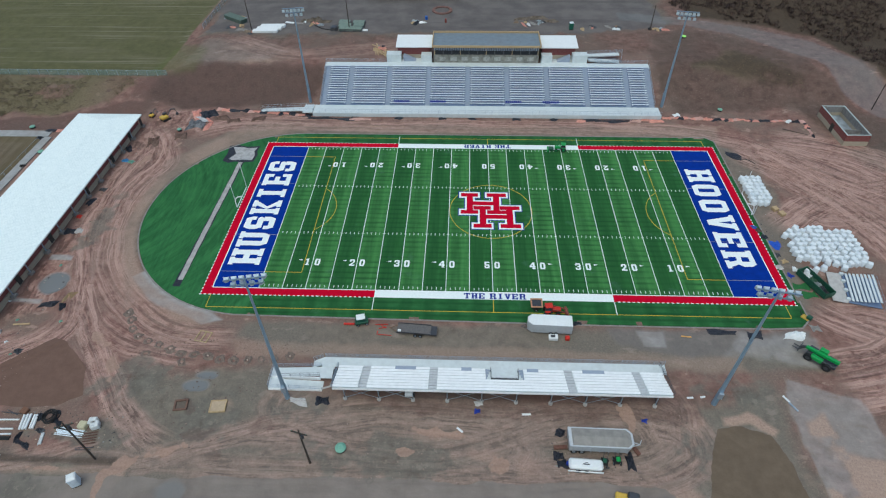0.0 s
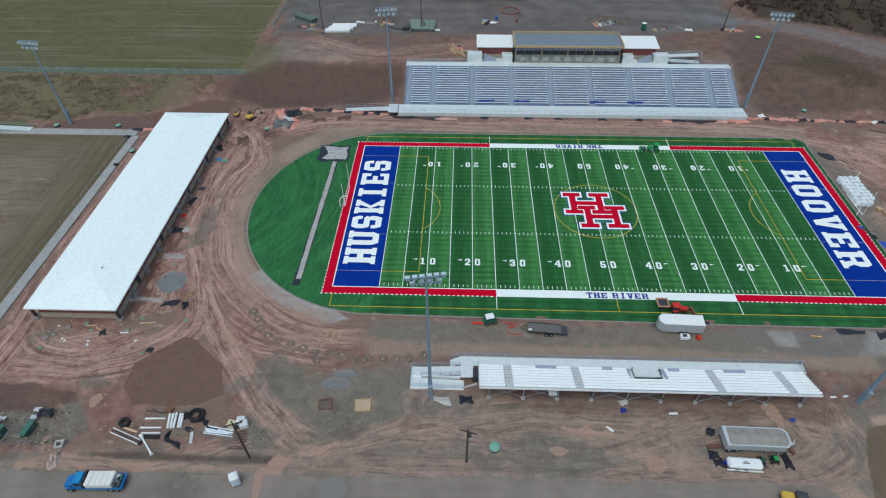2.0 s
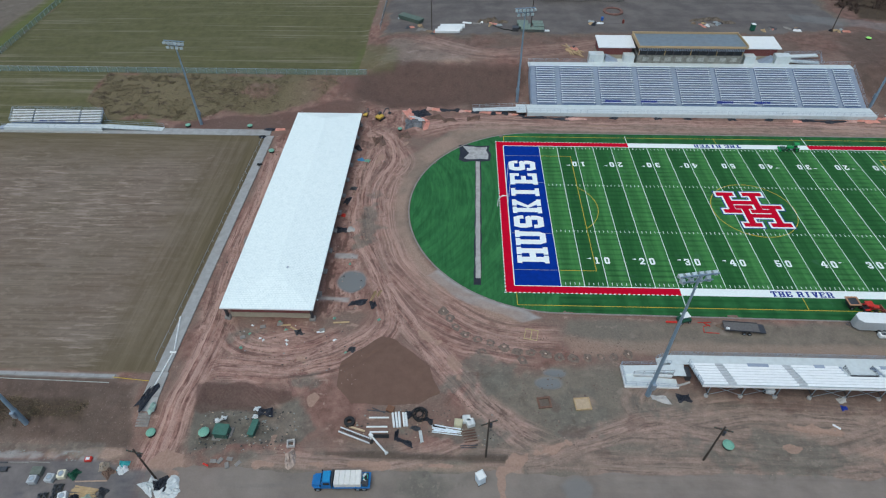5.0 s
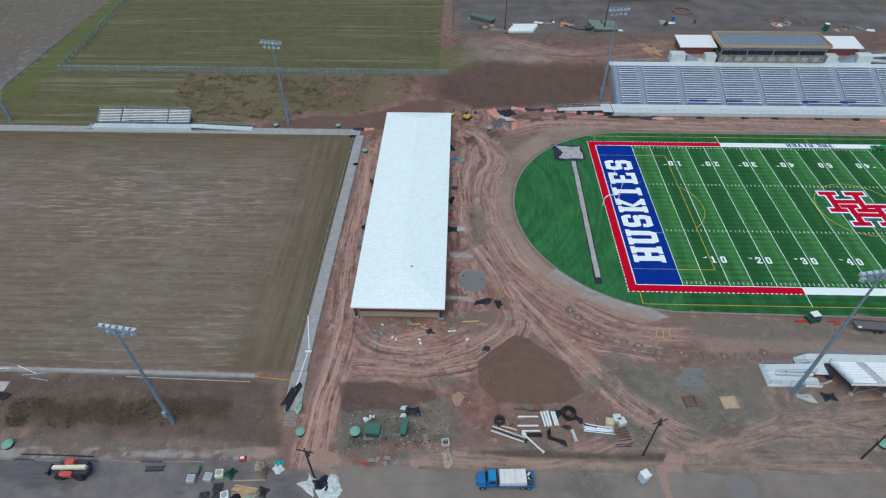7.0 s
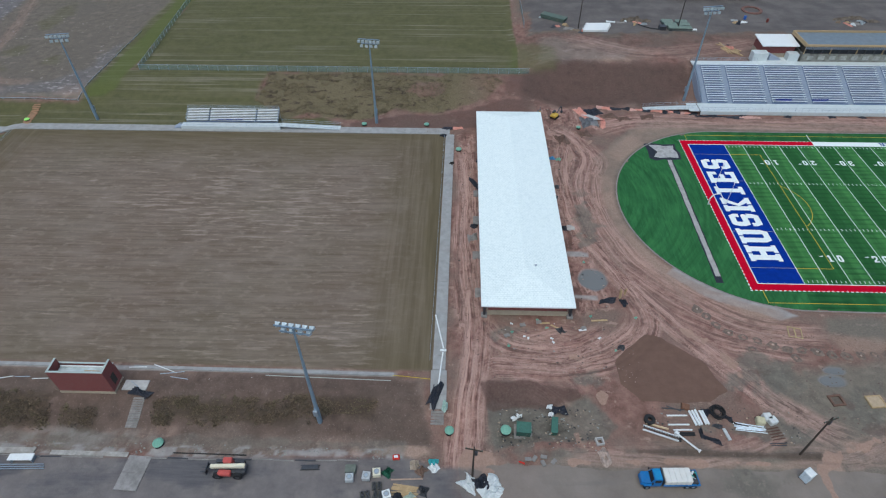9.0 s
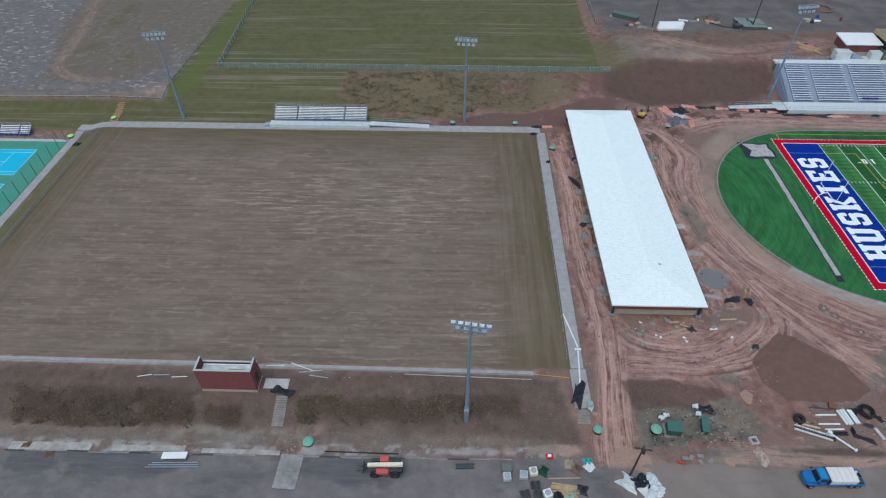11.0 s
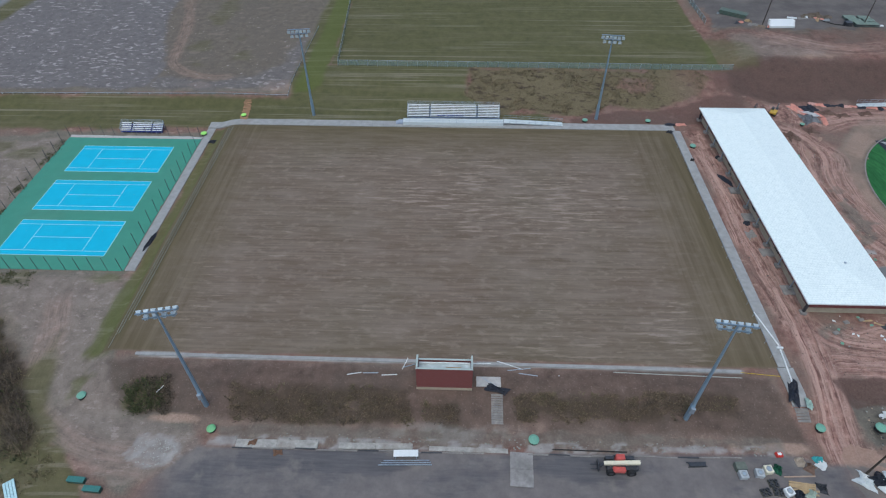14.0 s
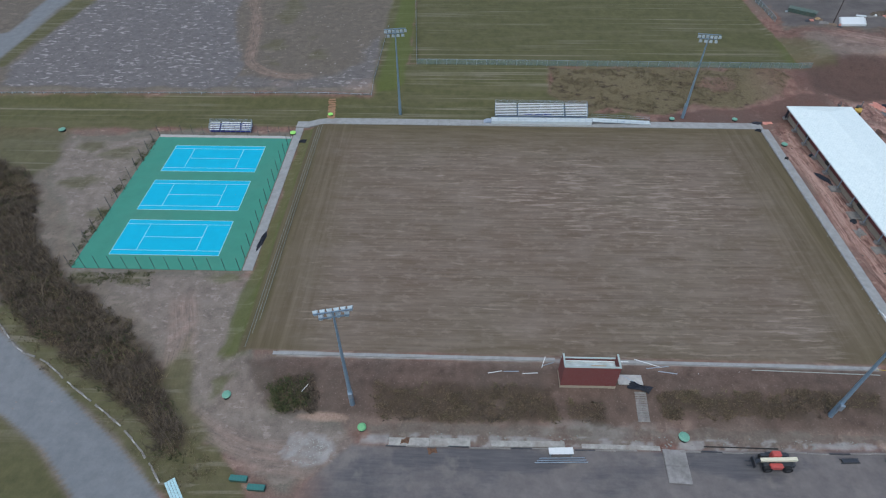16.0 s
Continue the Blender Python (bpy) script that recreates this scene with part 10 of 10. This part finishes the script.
crumple(-3.0, -48.6, 0, 1.4, 0.9, 0.4, CONCRETE, "rubble_heap", "small heap of pale rubble under the bleacher", "rubble", seed=133)
crumple(-3.2, -50.0, 0, 1.0, 0.8, 0.4, NAVY_SEAT, "blue_bag", "blue bag on bare earth", "bag", seed=134)
crumple(23.2, -51.0, 0, 1.0, 0.7, 0.2, NAVY_SEAT, "blue_bag", "blue bag on bare earth", "bag", seed=135)
# ---- loose stuff: clods, stones, scraps ----
def scatter(name, spots, size, material, label, seed, flat=0.6):
    """Many small angular stones in one mesh."""
    r = random.Random(seed)
    s = Shape()
    base = [(1, 0, 0), (-1, 0, 0), (0, 1, 0), (0, -1, 0), (0, 0, 1)]
    for x, y in spots:
        q = size * r.uniform(0.4, 1.5)
        a = r.uniform(0, 6.28)
        z = gz(x, y)
        vs = []
        for bx, by, bz in base:
            f = q * r.uniform(0.7, 1.2)
            vs.append((x + f * (bx * math.cos(a) - by * math.sin(a)), y + f * (bx * math.sin(a) + by * math.cos(a)) * r.uniform(0.6, 1.0), z - 0.05 + f * bz * flat + 0.02))
        s.add(vs, [(0, 2, 4), (2, 1, 4), (1, 3, 4), (3, 0, 4)])
    return single(name, s, material, label, "debris", kind="stuff")


def spots_in(seed, n, *boxes):
    r = random.Random(seed)
    out = []
    for x0, x1, y0, y1 in boxes:
        out += [(r.uniform(x0, x1), r.uniform(y0, y1)) for _ in range(n)]
    return out


CLOD = plain("clay_clod", (0.120, 0.084, 0.070), 0.95, vary=0.3)
CLOD_PALE = plain("pale_clod", (0.27, 0.20, 0.17), 0.95, vary=0.25)
clods = [p for p in spots_in(1, 260, (-92, -80, -32, 34), (-108, -82, -48, -35), (-64, -30, -41, -37), (-113.5, -109.2, -44, 26), (60, 104, -36, 30), (-66, -40, -58, -42))]
scatter("clay_clods", clods, 0.13, CLOD, "scattered clods of red-brown clay", 2)
scatter("pale_stones", spots_in(3, 200, (-92, -78, -32, 34), (-108, -82, -48, -35), (60, 100, -40, 26), (-50, 30, -62, -50), (-300, -242, -60, 20)), 0.14, CLOD_PALE, "scattered pale stones and chips", 4)
PIT_EARTH = plain("mound_earth", (0.160, 0.122, 0.102), 0.95, vary=0.35, grain=1.4, dirt=(0.085, 0.066, 0.054), dirty=0.5)
PIT_STONE = plain("pit_stone", (0.40, 0.32, 0.27), 0.9, vary=0.2)
r = random.Random(6)
for k, (x, y) in enumerate(((-68.6, -31.2), (-67.4, -33.0), (-66.2, -34.9), (-64.5, -36.7), (-62.2, -37.7), (-60.0, -38.4), (-57.6, -39.2), (-55.3, -40.1), (-52.9, -40.3), (-50.4, -40.5), (-48.1, -41.2), (-45.6, -41.4), (-43.2, -41.2), (-40.8, -41.0), (-38.6, -41.0), (-35.9, -40.2), (-61.6, -40.4), (-54.6, -41.9))):
    g = thing("planting_pit", (x, y, gz(x, y) + 0.02), "low ring of dug grey-brown earth round a pit", "pit", "planting pits", turn=r.uniform(0, 360))
    vs, fs, m = [], [], 14
    for i in range(m):
        a = 2 * math.pi * i / m
        for rad, h in ((1.10, -0.10), (0.80, 0.05), (0.58, 0.14), (0.36, 0.00), (0.20, -0.10)):
            q = rad * r.uniform(0.8, 1.25)
            vs.append((q * math.cos(a), 0.8 * q * math.sin(a), h * r.uniform(0.5, 1.3) if h > 0 else h))
    for i in range(m):
        for j in range(4):
            a, b = i * 5 + j, ((i + 1) % m) * 5 + j
            fs.append((a, b, b + 1, a + 1))
    fs.append(tuple(i * 5 + 4 for i in range(m)))
    part("ring", Shape().add(vs, fs), PIT_EARTH, g)
    if k % 3 == 0:
        part("stone", Shape().soft(-0.18, 0.18, -0.13, 0.13, -0.06, 0.14, 0.05), PIT_STONE, g, "pale stone in the pit")
scatter("white_chips", spots_in(12, 10, (-108, -86, -40, -33), (-40, 30, -62, -49), (-200, -125, -50, -47.5), (60, 70, -20, 24)), 0.10, WHITE, "scraps of white plastic on bare earth", 13)
scatter("field_rubble", spots_in(21, 600, (-325, -222, 44, 100)), 0.28, plain("pale_straw", (0.29, 0.26, 0.25), 0.95, vary=0.2), "pale stones over a bare field", 22, 0.25)

debris_boxes = ((-107, -90, -60, -53), (-107, -90, -60, -53), (-92.5, -84, -32, 34), (-108, -82, -46, -34.8), (-113.4, -109, -34, 27), (-92, -76, 32, 41), (8, 21, -60, -54), (56.5, 60, -30, 10), (-82, -60, -58, -52))
scatter("dark_debris", spots_in(31, 45, *debris_boxes), 0.18, plain("dark_scrap", (0.045, 0.045, 0.045), 0.8, vary=0.4), "dark scraps and offcuts scattered over the site", 32, 0.5)
scatter("grey_debris", spots_in(33, 30, *debris_boxes), 0.17, plain("grey_scrap", (0.22, 0.235, 0.22), 0.85, vary=0.3), "grey broken concrete scattered over the site", 34, 0.4)
scatter("tan_debris", spots_in(35, 25, *debris_boxes), 0.15, plain("tan_scrap", (0.34, 0.26, 0.19), 0.85, vary=0.3), "tan wood scraps scattered over the site", 36, 0.3)
scatter("lot_rubble", [(-219.4 + 3.6 * a, -63.4 + 2.3 * b) for a, b in spots_in(39, 260, (-1, 1, -1, 1)) if a * a + b * b < 1], 0.16, plain("pale_rubble_grey", (0.30, 0.295, 0.28), 0.9, vary=0.3), "pale broken concrete in a low heap", 40, 0.5)
scatter("kerb_rubble", spots_in(37, 320, (-208, -122, -61.3, -59.6)), 0.16, plain("rubble_grey", (0.20, 0.21, 0.19), 0.9, vary=0.3), "pale green-grey rubble along the kerb", 38, 0.4)

# ---- vegetation ----
def tufts(name, pts, h, material, label, seed, blades=7, lean=0.5, width=0.05):
    """Clumps of thin dry stems or blades, joined into one mesh."""
    r = random.Random(seed)
    vs, fs = [], []
    for x, y, s in pts:
        z = gz(x, y) - 0.05
        for _ in range(blades):
            a, l = r.uniform(0, 6.283), h * s * r.uniform(0.5, 1.2)
            dx, dy = math.cos(a), math.sin(a)
            ox, oy = x + r.gauss(0, 0.25 * s), y + r.gauss(0, 0.25 * s)
            w = width * s * r.uniform(0.7, 1.6)
            tip = r.uniform(0.15, lean)
            k = len(vs)
            vs += [(ox - dy * w, oy + dx * w, z), (ox + dy * w, oy - dx * w, z), (ox + dx * tip * l * 0.5 + dy * w, oy + dy * tip * l * 0.5 - dx * w, z + l * 0.6), (ox + dx * tip * l * 0.5 - dy * w, oy + dy * tip * l * 0.5 + dx * w, z + l * 0.6), (ox + dx * tip * l, oy + dy * tip * l, z + l)]
            fs += [(k, k + 1, k + 2, k + 3), (k + 3, k + 2, k + 4)]
    me = bpy.data.meshes.new(name)
    me.from_pydata(vs, [], fs)
    me.update()
    me.materials.append(material)
    return tagged(new(name, me), label, "vegetation", kind="stuff")


def leaf_material(name, a, b):
    m, t, s = tree(name)
    g = t.nodes.new("ShaderNodeNewGeometry")
    c = mix(t, g.outputs["Random Per Island"], a, b)
    t.links.new(c, s.inputs["Base Color"])
    s.inputs["Roughness"].default_value = 0.9
    return m


def fill(seed, n, poly, size=(0.7, 1.4), clump=5.0, cut=0.42):
    r = random.Random(seed)
    xs, ys = [p[0] for p in poly], [p[1] for p in poly]
    px = np.array([r.uniform(min(xs), max(xs)) for _ in range(n)])
    py = np.array([r.uniform(min(ys), max(ys)) for _ in range(n)])
    keep = (poly_sdf(px, py, poly) < 2.4 * (vnoise(px, py, 3.5, seed) - 0.62)) & (fbm(px, py, clump, seed + 5, 2) > cut)
    return [(float(x), float(y), r.uniform(*size)) for x, y, k in zip(px, py, keep) if k]


TWIG = leaf_material("dead_twigs", (0.046, 0.034, 0.026), (0.145, 0.112, 0.080))
STRAW = leaf_material("dry_grass", (0.062, 0.050, 0.024), (0.185, 0.150, 0.088))
GREENISH = leaf_material("green_weeds", (0.030, 0.042, 0.014), (0.085, 0.090, 0.034))
WEED = leaf_material("brown_weeds", (0.058, 0.042, 0.027), (0.165, 0.122, 0.077))
tufts("thicket", fill(1, 15000, THICKET, (0.4, 1.7), 5.0, 0.40), 1.15, TWIG, "leafless brown thicket on the slope", 1, 12, 1.7, 0.02)
tufts("thicket_stems", fill(3, 9000, THICKET, (0.5, 1.6), 3.0, 0.44), 1.0, WEED, "pale dead stems in the thicket", 3, 9, 1.8, 0.018)
tufts("thicket_grass", fill(2, 14000, THICKET, (0.6, 1.3), 4.0, 0.34), 0.6, STRAW, "dry straw grass among the thicket", 2, 8, 1.5, 0.04)
tufts("thicket_leaves", fill(5, 5000, THICKET, (0.5, 1.3), 5.0, 0.46), 0.75, GREENISH, "dull green undergrowth in the thicket", 5, 8, 1.4, 0.05)
VERGE = [(-286, -38.2), (-264, -52.9), (-251, -61.8), (-239.5, -71.2), (-228.5, -68.5), (-236, -62), (-262, -48), (-284, -34)]
tufts("verge_grass", fill(4, 5000, VERGE, (0.5, 1.2), 3.0, 0.40), 0.3, STRAW, "dry grass on the verge of the road", 4, 8, 1.5, 0.04)
BANK_WEEDS = ([(-210.4, -52.2), (-196, -51.6), (-183, -51.2), (-180, -53), (-179.6, -57.6), (-191, -57.6), (-209, -57.8)],
              [(-178.2, -54.0), (-172.2, -53.8), (-172.2, -57.4), (-177, -57)],
              [(-163.6, -52.8), (-149, -51.8), (-132, -51.4), (-126.5, -52.2), (-127, -53.6), (-133, -54.8), (-149.7, -56.6), (-162.8, -56.2)])
NB_OLIVE = leaf_material("olive_weeds", (0.062, 0.050, 0.027), (0.150, 0.122, 0.070))
for k, area in enumerate(BANK_WEEDS):
    n = int((max(p[0] for p in area) - min(p[0] for p in area)) * 70)
    tufts("bank_weeds", fill(20 + k, 2 * n, area, (0.4, 1.1), 2.6, 0.34), 0.22, WEED, "dry brown weeds on the earth bank", 20 + k, 9, 2.2, 0.06)
    tufts("bank_straw", fill(24 + k, n, area, (0.3, 0.9), 1.8, 0.46), 0.26, NB_OLIVE, "straw-coloured grass on the earth bank", 24 + k, 9, 2.4, 0.07)
    tufts("bank_twigs", fill(30 + k, n // 2, area, (0.4, 1.2), 2.4, 0.52), 0.34, TWIG, "dark dead stems on the earth bank", 30 + k, 9, 1.8, 0.04)
    tufts("bank_green", fill(40 + k, n // 5, area, (0.4, 0.8), 3.0, 0.52), 0.22, GREENISH, "green weeds on the earth bank", 40 + k, 8, 1.8, 0.06)
area = [(-226, -56.8), (-219.2, -56.4), (-221.4, -50.4), (-229, -50.8)]
tufts("bank_green", fill(50, 600, area, (0.6, 1.3), 3.0, 0.30), 0.4, GREENISH, "green weeds on the earth bank", 50, 12, 1.4, 0.05)
tufts("bank_twigs", fill(51, 400, area, (0.6, 1.3), 3.0, 0.36), 0.45, TWIG, "dark dead stems on the earth bank", 51, 12, 1.4, 0.04)
NB_STRAW = leaf_material("bank_ochre", (0.088, 0.070, 0.040), (0.170, 0.138, 0.082))
tufts("north_bank_weeds", fill(60, 7000, NBANK, (0.4, 1.2), 5.0, 0.40), 0.18, NB_STRAW, "dry straw weeds on the north bank", 60, 9, 1.8, 0.06)
tufts("north_bank_stems", fill(61, 1800, NBANK, (0.4, 1.0), 2.5, 0.55), 0.2, WEED, "brown dead stems on the north bank", 61, 9, 1.6, 0.05)
HILL = [(66, 96), (89, 87), (101, 80), (109, 67), (115, 53), (150, 42), (150, 150), (56, 150)]
# brown twigs, deepened along with the hill for the same vignetting
HILL_TWIG = leaf_material("hill_twigs", (0.026, 0.015, 0.012), (0.076, 0.046, 0.036))
tufts("hill_brush", fill(70, 12000, HILL, (0.5, 1.6), 8.0, 0.36), 0.7, HILL_TWIG, "leafless brown brush on the hillside", 70, 10, 1.5, 0.05)
tufts("hill_grass", fill(71, 1200, HILL, (0.6, 1.2), 8.0, 0.50), 0.35, WEED, "dry grass on the hillside", 71, 8, 1.5, 0.07)
tufts("bank_grass", fill(72, 1500, [(61, 61), (74, 69), (85, 64), (92, 52), (84, 54), (70, 58)], (0.5, 1.1), 5.0, 0.42), 0.22, WEED, "sparse grass on the east bank", 72, 8, 1.5, 0.06)
tufts("court_weeds", fill(73, 900, [(-278.5, -26), (-275.8, -26), (-275.8, 22), (-278.5, 22)], (0.5, 1.0), 3.0, 0.35) + fill(74, 500, [(-276, -30), (-258, -30), (-258, -26.0), (-276, -26.0)], (0.5, 1.0), 3.0, 0.42), 0.25, GREENISH, "green weeds along the court slab", 73, 9, 1.4, 0.05)
